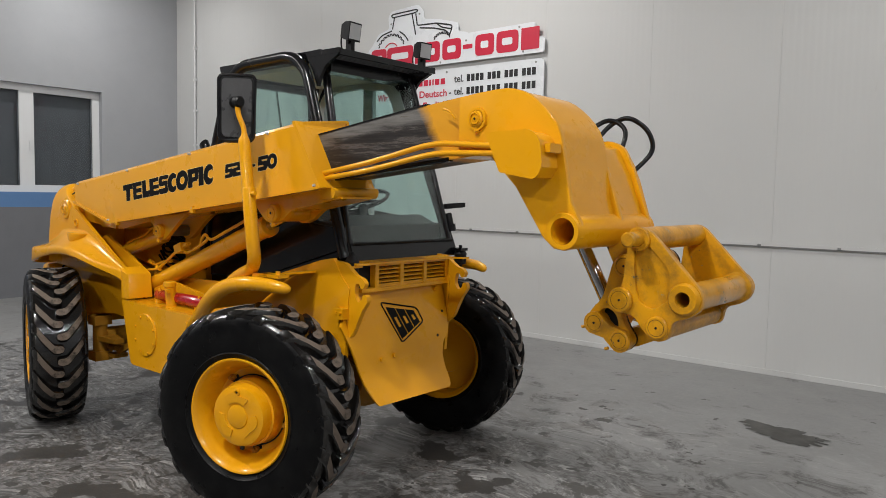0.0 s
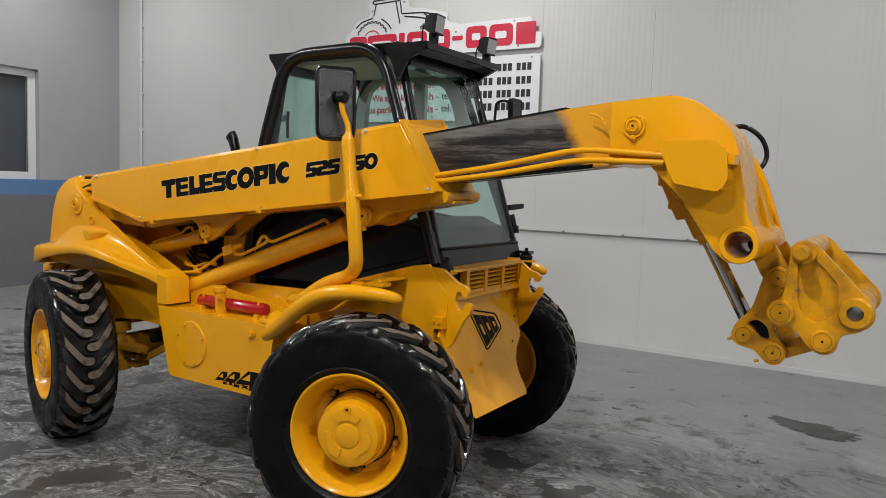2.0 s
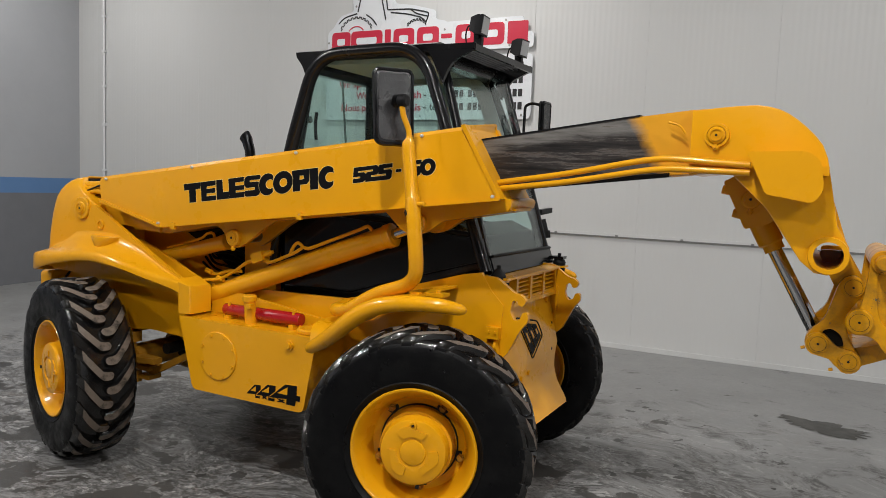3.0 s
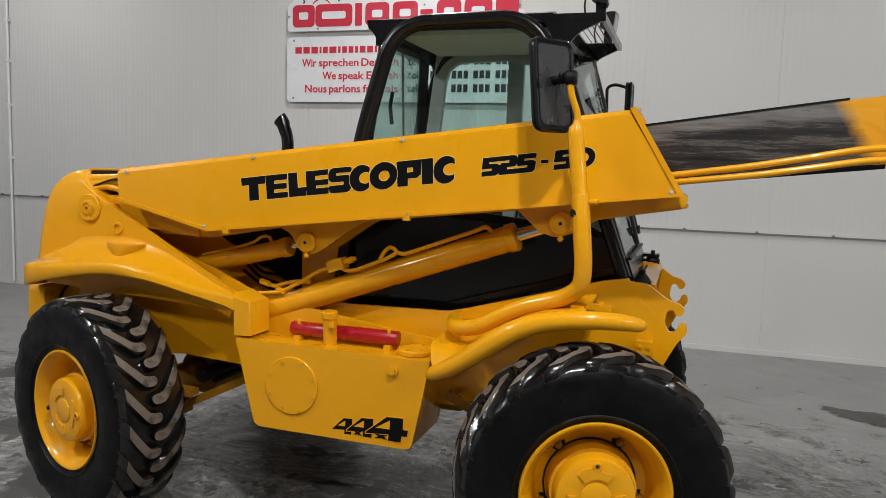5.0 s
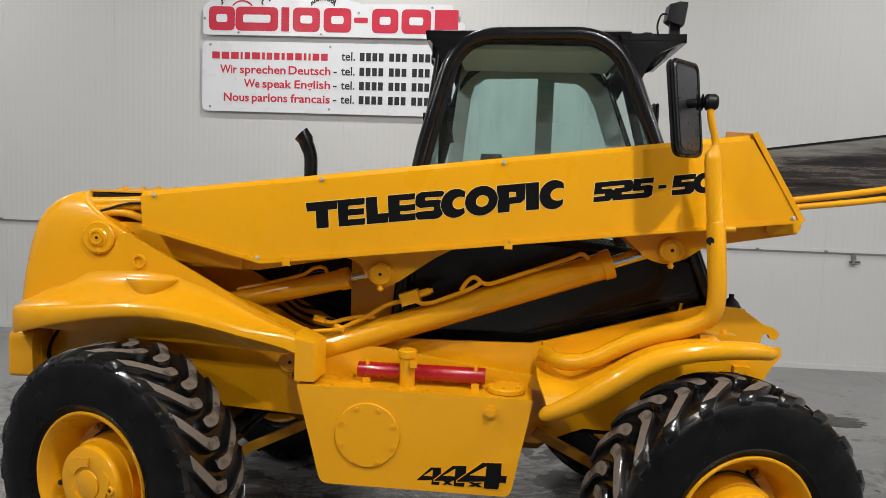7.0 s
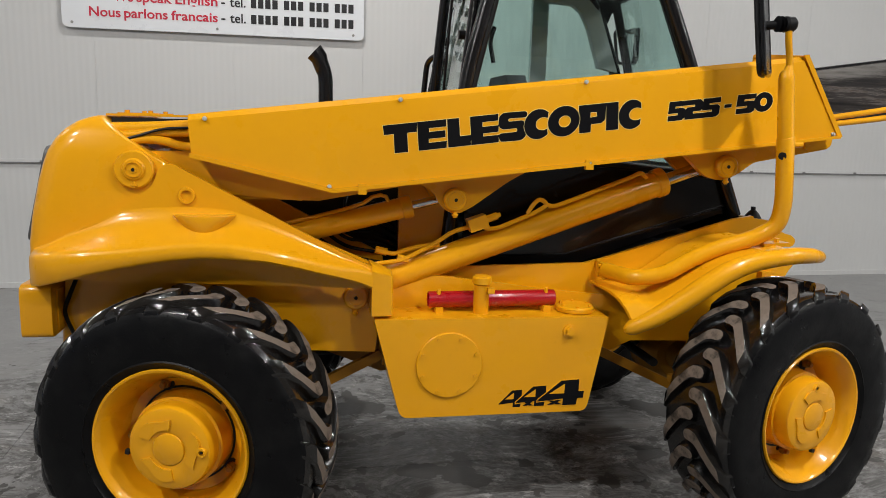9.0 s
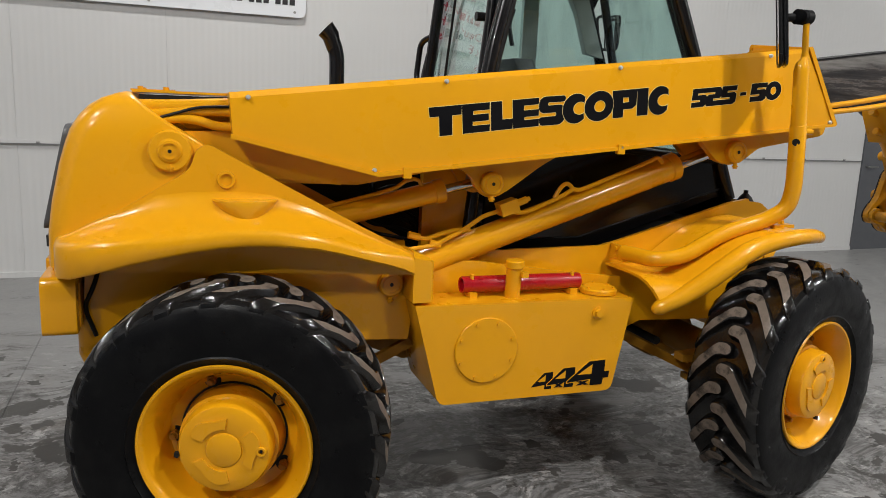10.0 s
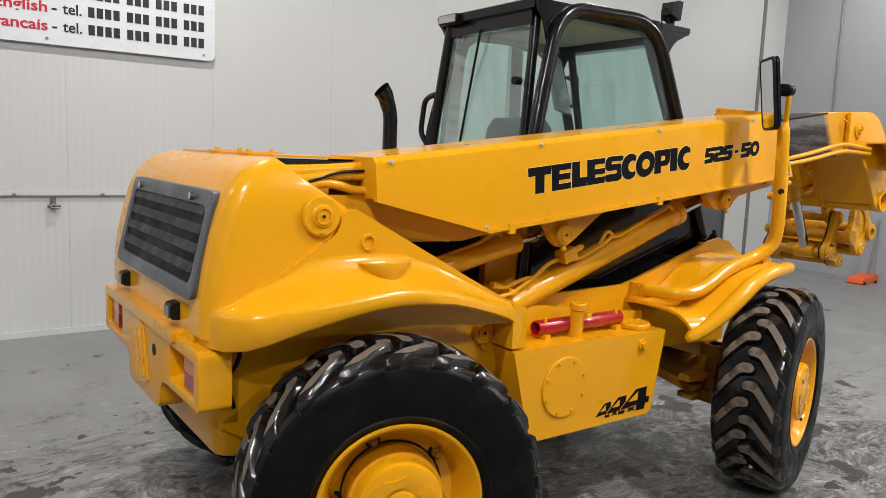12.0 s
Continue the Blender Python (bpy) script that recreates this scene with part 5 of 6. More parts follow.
for x, z in ((0.095, 1.472), (0.725, 1.551), (1.375, 1.632), (2.03, 1.713), (0.49, 1.258), (1.405, 1.352), (2.362, 1.474)):
    bm = rod((x, 0.250, z), (x, 0.262, z), 0.005, 6)
    rod((x, 0.256, z), (x, 0.262, z), 0.0075, 16, bm)
    part("cover_bolt", bm, BOLT, boom)
for x in (0.60, 1.402):
    part("bolt_tab", box(x - 0.014, x + 0.014, 0.25, 0.27, low_z(x) - 0.022, low_z(x) + 0.012, 0.003), YELLOW, boom)
# heavy block lettering: outlines as (x, share of the letter's height)
GLYPHS = [
    ([(0.675, 1), (0.792, 1), (0.792, 0.67), (0.759, 0.67), (0.763, 0), (0.717, 0), (0.713, 0.67), (0.680, 0.67)], 0.0),
    ([(0.792, 1), (0.893, 1), (0.893, 0.75), (0.834, 0.75), (0.834, 0.62), (0.891, 0.62), (0.892, 0.38), (0.834, 0.38), (0.834, 0.24), (0.897, 0.24), (0.897, 0), (0.800, 0)], 0.0),
    ([(0.896, 1), (0.937, 1), (0.943, 0.36), (0.982, 0.36), (0.982, 0), (0.903, 0)], 0.0),
    ([(0.976, 1), (1.076, 1), (1.076, 0.77), (1.021, 0.77), (1.021, 0.6), (1.079, 0.6), (1.079, 0.37), (1.025, 0.37), (1.025, 0.26), (1.081, 0.26), (1.081, 0), (0.984, 0)], 0.0),
    ([(1.180, 1), (1.093, 1.02), (1.078, 0.88), (1.078, 0.56), (1.093, 0.43), (1.146, 0.43), (1.146, 0.3), (1.079, 0.3), (1.085, 0), (1.164, -0.02), (1.181, 0.14), (1.180, 0.56), (1.166, 0.69), (1.113, 0.69), (1.113, 0.8), (1.180, 0.78)], 0.012),
    ([(1.368, 1), (1.470, 1), (1.470, 0.42), (1.455, 0.29), (1.417, 0.29), (1.417, 0), (1.375, 0)], 0.0),
    ([(1.470, 1), (1.516, 1), (1.521, 0), (1.475, 0)], 0.0),
]
LEAN, TALL = 0.1253, 0.0965
DECAL_EDGE = painted("pale_decal_edge", (0.80, 0.62, 0.25), 0.4, 0.05, 0.0, 0, 0.05)


def along(x):
    return 0.6670 + (x - 0.6755) * 0.990


def arc(cx, cv, rx, rv, a0, a1, n=18):
    return [(cx + rx * math.cos(radians(a0 + (a1 - a0) * k / n)), cv + rv * math.sin(radians(a0 + (a1 - a0) * k / n))) for k in range(n + 1)]


def open_ring(cx, rx, hx, hrx):
    """A C: an outer arc, and a hollow that opens ahead."""
    return arc(cx, 0.49, rx, 0.535, 46, 314) + arc(hx, 0.49, hrx, 0.23, 310, 50)


def decal(pts, x0, z0, tall, lift, round_by=0.0, hole=None):
    """One black letter on the boom's side with a thin pale edge."""
    def lay(loop):
        return [(x, z0 + (x - x0) * LEAN + v * tall) for x, v in loop]

    flat = lay(pts)
    if round_by:
        flat = rounded(flat, round_by, 4)
    holes = [lay(hole)] if hole else []
    bm = pierced(flat, holes, 0.2622, 0.2614 - lift * 0.3) if hole else prism(flat, 0.2614 - lift * 0.3, 0.2622, "y")
    letter = part("black_letter", bm, DECAL, boom)
    edge = swollen(flat, 0.0016)
    bm = pierced(edge, [swollen(h, -0.0016) for h in holes], 0.2624, 0.2617 - lift * 0.3) if hole else prism(edge, 0.2617 - lift * 0.3, 0.2624, "y")
    part("pale_edge", bm, DECAL_EDGE, letter)


for k, (pts, by) in enumerate(GLYPHS):
    hole = [(1.4133, 0.72), (1.436, 0.71), (1.438, 0.55), (1.4133, 0.53)] if k == 5 else None
    hole = [(along(x), v) for x, v in hole] if hole else None
    decal([(along(x), v) for x, v in pts], 0.6755, 1.3683, TALL, 0.0006 + 0.0003 * k, by, hole)
decal([(along(x), v) for x, v in open_ring(1.2220, 0.0515, 1.2385, 0.026)], 0.6755, 1.3683, TALL, 0.0030)
decal([(along(x), v) for x, v in open_ring(1.5685, 0.0490, 1.5865, 0.028)], 0.6755, 1.3683, TALL, 0.0030)
decal([(along(x), v) for x, v in arc(1.3155, 0.50, 0.0585, 0.545, 0, 350, 35)], 0.6755, 1.3683, TALL, 0.0036, 0.0, [(along(x), v) for x, v in arc(1.3185, 0.49, 0.0225, 0.21, 0, 345, 23)])
FIVE = [(0.05, 1), (1, 1), (0.99, 0.74), (0.40, 0.74), (0.39, 0.64), (0.84, 0.64), (0.98, 0.53), (0.94, 0.12), (0.78, 0), (0, 0), (0, 0.27), (0.54, 0.28), (0.55, 0.39), (0, 0.39)]
TWO = [(0.03, 1), (0.85, 1), (1, 0.88), (1, 0.52), (0.88, 0.39), (0.46, 0.39), (0.45, 0.28), (1, 0.28), (0.98, 0), (0, 0), (0, 0.5), (0.12, 0.63), (0.55, 0.63), (0.55, 0.74), (0.03, 0.74)]
NUM = (1.709, 1.506, 0.068)
for glyph, xa, xb, up in ((FIVE, 1.690, 1.759, 0.0006), (TWO, 1.755, 1.823, 0.0012), (FIVE, 1.821, 1.892, 0.0018), (FIVE, 1.955, 2.033, 0.0006)):
    decal([(xa + (xb - xa) * u, v) for u, v in glyph], *NUM, up)
decal([(1.908, 0.40), (1.936, 0.40), (1.936, 0.58), (1.908, 0.58)], *NUM, 0.0006)
decal(arc(2.0620, 0.5, 0.0380, 0.52, 0, 350, 35), *NUM, 0.0012, 0.0, arc(2.0630, 0.5, 0.0135, 0.22, 0, 345, 23))

# pipes leaving the tail of the boom
for y, r, line in ((0.37, 0.021, [(-0.27, 1.430), (-0.10, 1.436), (0.07, 1.448)]), (0.43, 0.021, [(-0.27, 1.434), (-0.10, 1.440), (0.07, 1.452)]), (0.355, 0.016, [(-0.25, 1.41), (-0.14, 1.412), (-0.07, 1.425), (0.07, 1.425)]),
                   (0.345, 0.0145, [(-0.20, 1.385), (-0.10, 1.402), (-0.04, 1.395), (0.01, 1.378), (0.07, 1.378)]), (0.40, 0.014, [(-0.25, 1.40), (-0.10, 1.41), (0.0, 1.398), (0.07, 1.40)]), (0.50, 0.02, [(-0.27, 1.44), (0.07, 1.452)])):
    part("boom_pipe", tube(bent([(x, y, z) for x, z in line], 0.05), r, 14), YELLOW, boom)
part("black_cable", tube(bent([(-0.19, 0.335, 1.392), (-0.12, 0.332, 1.412), (-0.05, 0.332, 1.436), (0.06, 0.34, 1.441)], 0.05), 0.0045, 8), BLACK_MATT, boom)
part("tail_casting", prism([(-0.27, 1.26), (0.40, 1.20), (0.40, 1.34), (0.06, 1.365), (-0.27, 1.36)], 0.35, 0.57, "y", 0.01), YELLOW, boom)
part("tail_lining", box(0.052, 0.058, 0.30, 0.56, 1.37, 1.45), YELLOW, boom)

# inner boom
inner = part("inner_boom", prism([(2.0, 1.665), (2.90, 1.796), (3.08, 1.818), (3.20, 1.826), (3.20, 1.60), (2.90, 1.567), (2.0, 1.462)], 0.3765, 0.568, "y", 0.006), BARE, machine, "scraped grey steel inner boom")
part("wear_strip", prism([(2.25, 1.702), (2.90, 1.796), (2.90, 1.803), (2.25, 1.709)], 0.374, 0.575, "y", 0.002), BLACK_MATT, inner)
part("lower_rail", prism([(2.25, 1.484), (3.02, 1.574), (3.02, 1.590), (2.25, 1.508)], 0.372, 0.40, "y", 0.002), BLACK, inner)
for pts in ([(2.30, 1.523), (2.635, 1.573), (2.93, 1.632), (3.02, 1.641), (3.30, 1.622)], [(2.30, 1.500), (2.635, 1.541), (2.95, 1.597), (3.04, 1.604), (3.30, 1.596)]):
    part("oil_pipe", tube([(x, 0.325, z) for x, z in bent(pts, 0.10)], 0.0115, 12), YELLOW, inner)

# nose, tilt ram and hitch stand a little out and ahead of the inner boom
behind = set(machine.children)
NOSE = [(3.07, 1.815), (3.16, 1.826), (3.235, 1.832), (3.285, 1.834), (3.32, 1.829), (3.355, 1.819), (3.385, 1.804), (3.415, 1.783), (3.445, 1.757), (3.473, 1.729), (3.497, 1.698), (3.515, 1.655), (3.560, 1.43), (3.60, 1.36), (3.602, 1.31), (3.575, 1.275), (3.54, 1.263), (3.50, 1.268), (3.455, 1.305), (3.335, 1.48), (3.21, 1.60), (3.07, 1.586)]
nose = part("boom_nose", pierced(NOSE, [circle(3.54, 1.33, 0.05)], 0.375, 0.400, "y", 0.004), YELLOW, machine, "yellow swan-neck boom nose with a cross tube")


def strip(line, t, y0, y1):
    """A bent plate that follows a line in side view."""
    L = [Vector((x, 0, z)) for x, z in line]
    out, inn = [], []
    for i, p in enumerate(L):
        d = (L[min(i + 1, len(L) - 1)] - L[max(i - 1, 0)]).normalized()
        n = Vector((d.z, 0, -d.x))
        out.append((p.x, p.z))
        q = p + n * t
        inn.append((q.x, q.z))
    return prism(out + inn[::-1], y0, y1, "y", 0.003)


FRONT = [(3.07, 1.811), (3.16, 1.822), (3.235, 1.828), (3.284, 1.830), (3.318, 1.825), (3.352, 1.815), (3.381, 1.800), (3.411, 1.779), (3.441, 1.753), (3.468, 1.725), (3.491, 1.694), (3.508, 1.653), (3.552, 1.43), (3.57, 1.38)]
part("front_plate", strip(FRONT, 0.014, 0.40, 0.70), YELLOW, nose)
part("rear_plate", strip([(3.07, 1.588), (3.21, 1.603), (3.335, 1.484), (3.455, 1.31)], -0.014, 0.40, 0.70), YELLOW, nose)
CHEEK = rounded([(3.27, 1.58), (3.33, 1.655), (3.405, 1.682), (3.475, 1.655), (3.53, 1.55), (3.60, 1.345), (3.602, 1.30), (3.54, 1.262), (3.46, 1.30), (3.33, 1.46), (3.28, 1.50)], 0.03)
for y0 in (0.685, 0.92):
    part("cheek", pierced(CHEEK, [circle(3.54, 1.33, 0.05)], y0, y0 + 0.028, "y", 0.005), YELLOW, nose)
part("cheek_plate", strip([(3.36, 1.655), (3.41, 1.662), (3.458, 1.64), (3.512, 1.54), (3.575, 1.37)], 0.014, 0.71, 0.925), YELLOW, nose)
bm = lathe([(0.046, 0.362), (0.062, 0.362), (0.064, 0.366), (0.064, 0.958), (0.046, 0.958)], 36, centre=(3.54, 0, 1.33), close=True)
part("cross_tube", bm, YELLOW, nose)
part("side_cover", prism(rounded([(3.272, 1.668), (3.46, 1.673), (3.500, 1.640), (3.512, 1.545), (3.484, 1.503), (3.338, 1.528)], [0.006, 0.04, 0.04, 0.03, 0.02, 0.01]), 0.268, 0.276, "y", 0.003), YELLOW, nose)
part("cover_edge", strip([(3.275, 1.664), (3.44, 1.668), (3.475, 1.655), (3.495, 1.628), (3.507, 1.545), (3.484, 1.510)], 0.008, 0.276, 0.376), YELLOW, nose)
part("catch", box(3.500, 3.522, 0.30, 0.37, 1.595, 1.625, 0.004), YELLOW, nose)
eye("nose_pin", 3.158, 1.729, 0.358, 0.38, 0.031, nose)
part("pin_collar", lathe([(0.033, 0.366), (0.042, 0.366), (0.044, 0.376), (0.033, 0.376)], 28, centre=(3.158, 0, 1.729), close=True), YELLOW, nose)
part("lifting_eye", tube(bent([(2.99, 0.374, 1.775), (3.03, 0.368, 1.765), (3.05, 0.374, 1.735)], 0.03), 0.004, 8), YELLOW, nose)
for pts in ([(3.17, 0.96, 1.60), (3.20, 1.06, 1.72), (3.30, 1.14, 1.795), (3.38, 1.15, 1.745), (3.36, 1.12, 1.62), (3.36, 1.0, 1.52)],
            [(3.26, 0.96, 1.60), (3.26, 1.10, 1.70), (3.30, 1.15, 1.77), (3.38, 1.15, 1.80), (3.46, 1.18, 1.745), (3.485, 1.20, 1.655), (3.42, 1.14, 1.56), (3.38, 1.0, 1.50)]):
    part("black_hose", tube(bent(pts, 0.07, 8), 0.0105, 12), BLACK, nose)

# tilt ram
tilt = part("tilt_ram", rod((3.222, 0.80, 1.545), (3.337, 0.80, 1.331), 0.049, 24, bevel=0.008), YELLOW, machine, "yellow tilt ram with a chrome rod")
part("rod", rod((3.322, 0.80, 1.358), (3.518, 0.80, 1.0), 0.0285, 20), CHROME, tilt)
part("gland", rod((3.330, 0.80, 1.346), (3.350, 0.80, 1.308), 0.039, 24), YELLOW, tilt)
eye("ram_pin", 3.258, 1.506, 0.672, 0.90, 0.036, tilt)
bm = prism(rounded([(3.150, 1.572), (3.205, 1.602), (3.30, 1.58), (3.360, 1.44), (3.322, 1.412), (3.240, 1.388)], 0.010), 0.705, 0.88, "y", 0.006)
for p in ((3.167, 1.537), (3.213, 1.443)):
    rod((p[0] - 0.03, 0.80, p[1] + 0.005), (p[0] + 0.02, 0.80, p[1] - 0.005), 0.018, 10, bm)
part("valve_block", bm, YELLOW, tilt)
part("rod_eye", rod((3.529, 0.74, 0.983), (3.529, 0.86, 0.983), 0.045, 24), YELLOW, tilt)

# quick-hitch carriage with its links
PLATE = rounded([(3.675, 1.335), (3.745, 1.345), (3.86, 1.225), (3.945, 1.135), (3.945, 1.08), (3.90, 1.045), (3.845, 1.03), (3.835, 0.965), (3.785, 0.95), (3.74, 0.985), (3.705, 1.035), (3.640, 1.043), (3.616, 1.095), (3.655, 1.136), (3.668, 1.22)], 0.025)
DISH = rounded([(3.70, 1.29), (3.738, 1.298), (3.828, 1.205), (3.832, 1.105), (3.775, 1.062), (3.722, 1.085), (3.706, 1.15), (3.70, 1.22)], 0.022)
hitch = part("hitch_plate", pierced(PLATE, [circle(3.886, 1.112, 0.03, 20), DISH], 0.586, 0.620, "y", 0.006), HITCH, machine, "yellow cast quick-hitch carriage plate")
part("dished_web", prism(DISH, 0.598, 0.612, "y"), HITCH, hitch)
part("hitch_plate", pierced(PLATE, [circle(3.886, 1.112, 0.03, 20)], 1.095, 1.125, "y", 0.005), HITCH, machine, "yellow cast quick-hitch carriage plate")
part("top_bar", rod((3.715, 0.575, 1.306), (3.715, 1.13, 1.306), 0.042, 24, bevel=0.004), HITCH, hitch)
for y0 in (0.50, 1.11):
    part("bar_end", rod((3.712, y0, 1.306), (3.712, y0 + 0.09, 1.306), 0.027, 24, bevel=0.006), HITCH, hitch)
bm = lathe([(0.026, 0.565), (0.048, 0.565), (0.055, 0.575), (0.055, 0.625), (0.049, 0.635), (0.049, 1.08), (0.058, 1.09), (0.058, 1.135), (0.026, 1.14)], 32, centre=(3.886, 0, 1.112), close=True)
part("hook_tube", bm, HITCH, hitch)
part("lower_tube", rod((3.792, 0.60, 1.0), (3.792, 1.11, 1.0), 0.043, 24), HITCH, hitch)
part("web", prism(rounded([(3.72, 1.03), (3.86, 1.06), (3.88, 1.09), (3.80, 1.03)], 0.01), 0.62, 1.095, "y", 0.004), HITCH, hitch)
flat_pin("hitch_pin", 3.655, 1.087, 0.570, 0.62, 0.046, 0.031, hitch, HITCH)
flat_pin("hitch_pin", 3.794, 1.004, 0.574, 0.62, 0.040, 0.028, hitch, HITCH)
part("cross_pin", rod((3.652, 0.60, 1.087), (3.652, 1.15, 1.087), 0.03, 20), HITCH, hitch)
# cast marks that cannot be read
for row, (n, z0) in enumerate(((5, 1.168), (4, 1.204))):
    for k in range(n):
        part("cast_mark", quad_bar(bmesh.new(), (3.718 + 0.021 * k, 0.598, z0 - 0.005 * k), (0.010, 0, 0), (0, 0, 0.014), 0.0012), HITCH, hitch)


def link(name, p, q, r0, r1, y0, y1):
    P0, P1 = Vector((p[0], p[1])), Vector((q[0], q[1]))
    d = (P1 - P0).normalized()
    n = Vector((-d.y, d.x))
    pts = []
    for k in range(9):
        a = radians(90 + 180 * k / 8)
        pts.append(P0 + (d * math.cos(a) + n * math.sin(a)) * r0)
    pts.append((P0 + P1) / 2 - n * min(r0, r1) * 0.62)
    for k in range(9):
        a = radians(-90 + 180 * k / 8)
        pts.append(P1 + (d * math.cos(a) + n * math.sin(a)) * r1)
    pts.append((P0 + P1) / 2 + n * min(r0, r1) * 0.62)
    return part(name, prism([tuple(v) for v in pts], y0, y1, "y", 0.006), HITCH, machine, "yellow cast hitch link")


CRANK = rounded([(3.585, 1.225), (3.635, 1.252), (3.678, 1.20), (3.622, 1.112), (3.616, 1.05), (3.64, 0.985), (3.684, 0.93), (3.64, 0.880), (3.59, 0.90), (3.56, 0.94), (3.505, 0.935), (3.478, 0.985), (3.50, 1.03), (3.545, 1.075)], 0.035, 5)
RECESS = rounded([(3.535, 1.026), (3.568, 1.044), (3.604, 1.020), (3.616, 0.975), (3.588, 0.972), (3.56, 1.0)], 0.018, 4)
for y0 in (0.655, 1.03):
    part("bell_crank", pierced(CRANK, [RECESS], y0, y0 + 0.04, "y", 0.006), HITCH, machine, "yellow cast hitch bell crank")
    # dark plate behind the recess: its shade put into the colour
    part("recess_shade_plate", prism(CRANK, y0 + 0.030, y0 + 0.042, "y"), DARK, machine)
    link("hitch_link", (3.529, 0.983), (3.632, 0.929), 0.043, 0.043, y0 - 0.026, y0 - 0.002)
flat_pin("link_pin", 3.630, 1.201, 0.648, 0.70, 0.040, 0.029, machine, HITCH)
flat_pin("link_pin", 3.530, 0.984, 0.624, 0.70, 0.037, 0.027, machine, HITCH)
flat_pin("link_pin", 3.633, 0.931, 0.624, 0.70, 0.037, 0.027, machine, HITCH)
for x, z in ((3.487, 0.965), (3.585, 0.895)):
    part("grease_nipple", rod((x, 0.64, z), (x - 0.014, 0.64, z - 0.005), 0.006, 8), HITCH, machine)
for x, z in ((3.628, 1.20), (3.529, 0.983), (3.632, 0.929)):
    part("link_shaft", rod((x, 0.66, z), (x, 1.08, z), 0.028, 18), HITCH, machine)
for y0 in (0.70, 0.99):
    part("nose_lug", prism(rounded([(3.50, 1.33), (3.60, 1.33), (3.675, 1.20), (3.63, 1.15), (3.57, 1.19)], 0.03), y0, y0 + 0.03, "y", 0.005), HITCH, machine)
part("link_casting", prism(rounded([(3.60, 0.90), (3.66, 0.90), (3.80, 0.965), (3.80, 1.03), (3.70, 0.985), (3.60, 0.96)], 0.02), 0.70, 1.03, "y", 0.008), HITCH, machine)

for ob in machine.children:
    if ob not in behind:
        ob.location = (0.022, -0.030, -0.003)

# lift ram
ax0, ax1 = Vector((0.588, 0.47, 0.85)), Vector((1.98, 0.455, 1.343))
dirn = (ax1 - ax0).normalized()
lift = part("lift_ram", rod(ax0 + dirn * 0.05, ax0 + dirn * 1.260, 0.052, 28, bevel=0.006), YELLOW, machine, "long yellow lift ram with a chrome rod")
part("gland", rod(ax0 + dirn * 1.235, ax0 + dirn * 1.277, 0.057, 28, bevel=0.004), YELLOW, lift)
part("rod", rod(ax0 + dirn * 1.27, ax1, 0.026, 20), CHROME, lift)
part("rod_eye", rod((1.98, 0.38, 1.343), (1.98, 0.525, 1.343), 0.042, 24), YELLOW, lift)
for y, line in ((0.42, [(0.60, 0.952), (0.679, 0.965), (0.763, 0.976), (0.872, 1.032), (0.947, 1.082), (1.02, 1.103)]),
                (0.412, [(1.045, 1.112), (1.077, 1.092), (1.119, 1.097), (1.255, 1.153), (1.310, 1.186), (1.275, 1.209), (1.247, 1.182), (1.230, 1.150)]),
                (0.415, [(1.300, 1.186), (1.330, 1.178), (1.360, 1.187), (1.640, 1.294), (1.676, 1.312), (1.70, 1.290)]),
                (0.43, [(0.70, 1.004), (0.733, 0.997), (0.765, 1.010), (0.831, 1.027), (0.90, 1.03)])):
    part("oil_pipe", tube([(x, y, z) for x, z in bent(line, 0.022)], 0.0085, 10), YELLOW, lift)
bm = prism([(0.996, 1.127), (1.063, 1.150), (1.080, 1.105), (1.012, 1.082)], 0.385, 0.44, "y", 0.004)
rod((1.065, 0.408, 1.1265), (1.112, 0.408, 1.144), 0.014, 6, bm)
rod((1.105, 0.408, 1.1415), (1.124, 0.408, 1.148), 0.009, 6, bm)
part("valve_block", bm, YELLOW, lift)
for x, z in ((0.662, 1.016), (0.742, 0.985)):
    part("pipe_union", rod((x, 0.425, z), (x + 0.042, 0.425, z - 0.010), 0.0135, 6), YELLOW, lift)

# compensating ram
c0, c1 = Vector((0.20, 0.47, 1.026)), Vector((0.936, 0.44, 1.210))
cd = (c1 - c0).normalized()
comp = part("compensating_ram", rod(c0, c0 + cd * 0.600, 0.039, 24, bevel=0.004), YELLOW, machine, "short yellow compensating ram")
part("gland", rod(c0 + cd * 0.575, c0 + cd * 0.615, 0.043, 24, bevel=0.003), YELLOW, comp)
part("rod", rod(c0 + cd * 0.60, c1, 0.0165, 18), CHROME, comp)
part("rod_eye", rod((0.936, 0.37, 1.210), (0.936, 0.51, 1.210), 0.032, 20), STEEL, comp)
part("oil_pipe", tube([c0 + cd * a + Vector((0, -0.012, b)) for a, b in ((0.15, 0.045), (0.36, 0.047), (0.43, 0.052), (0.465, 0.068), (0.495, 0.068), (0.515, 0.058), (0.525, 0.036))], 0.0075, 8), YELLOW, comp)

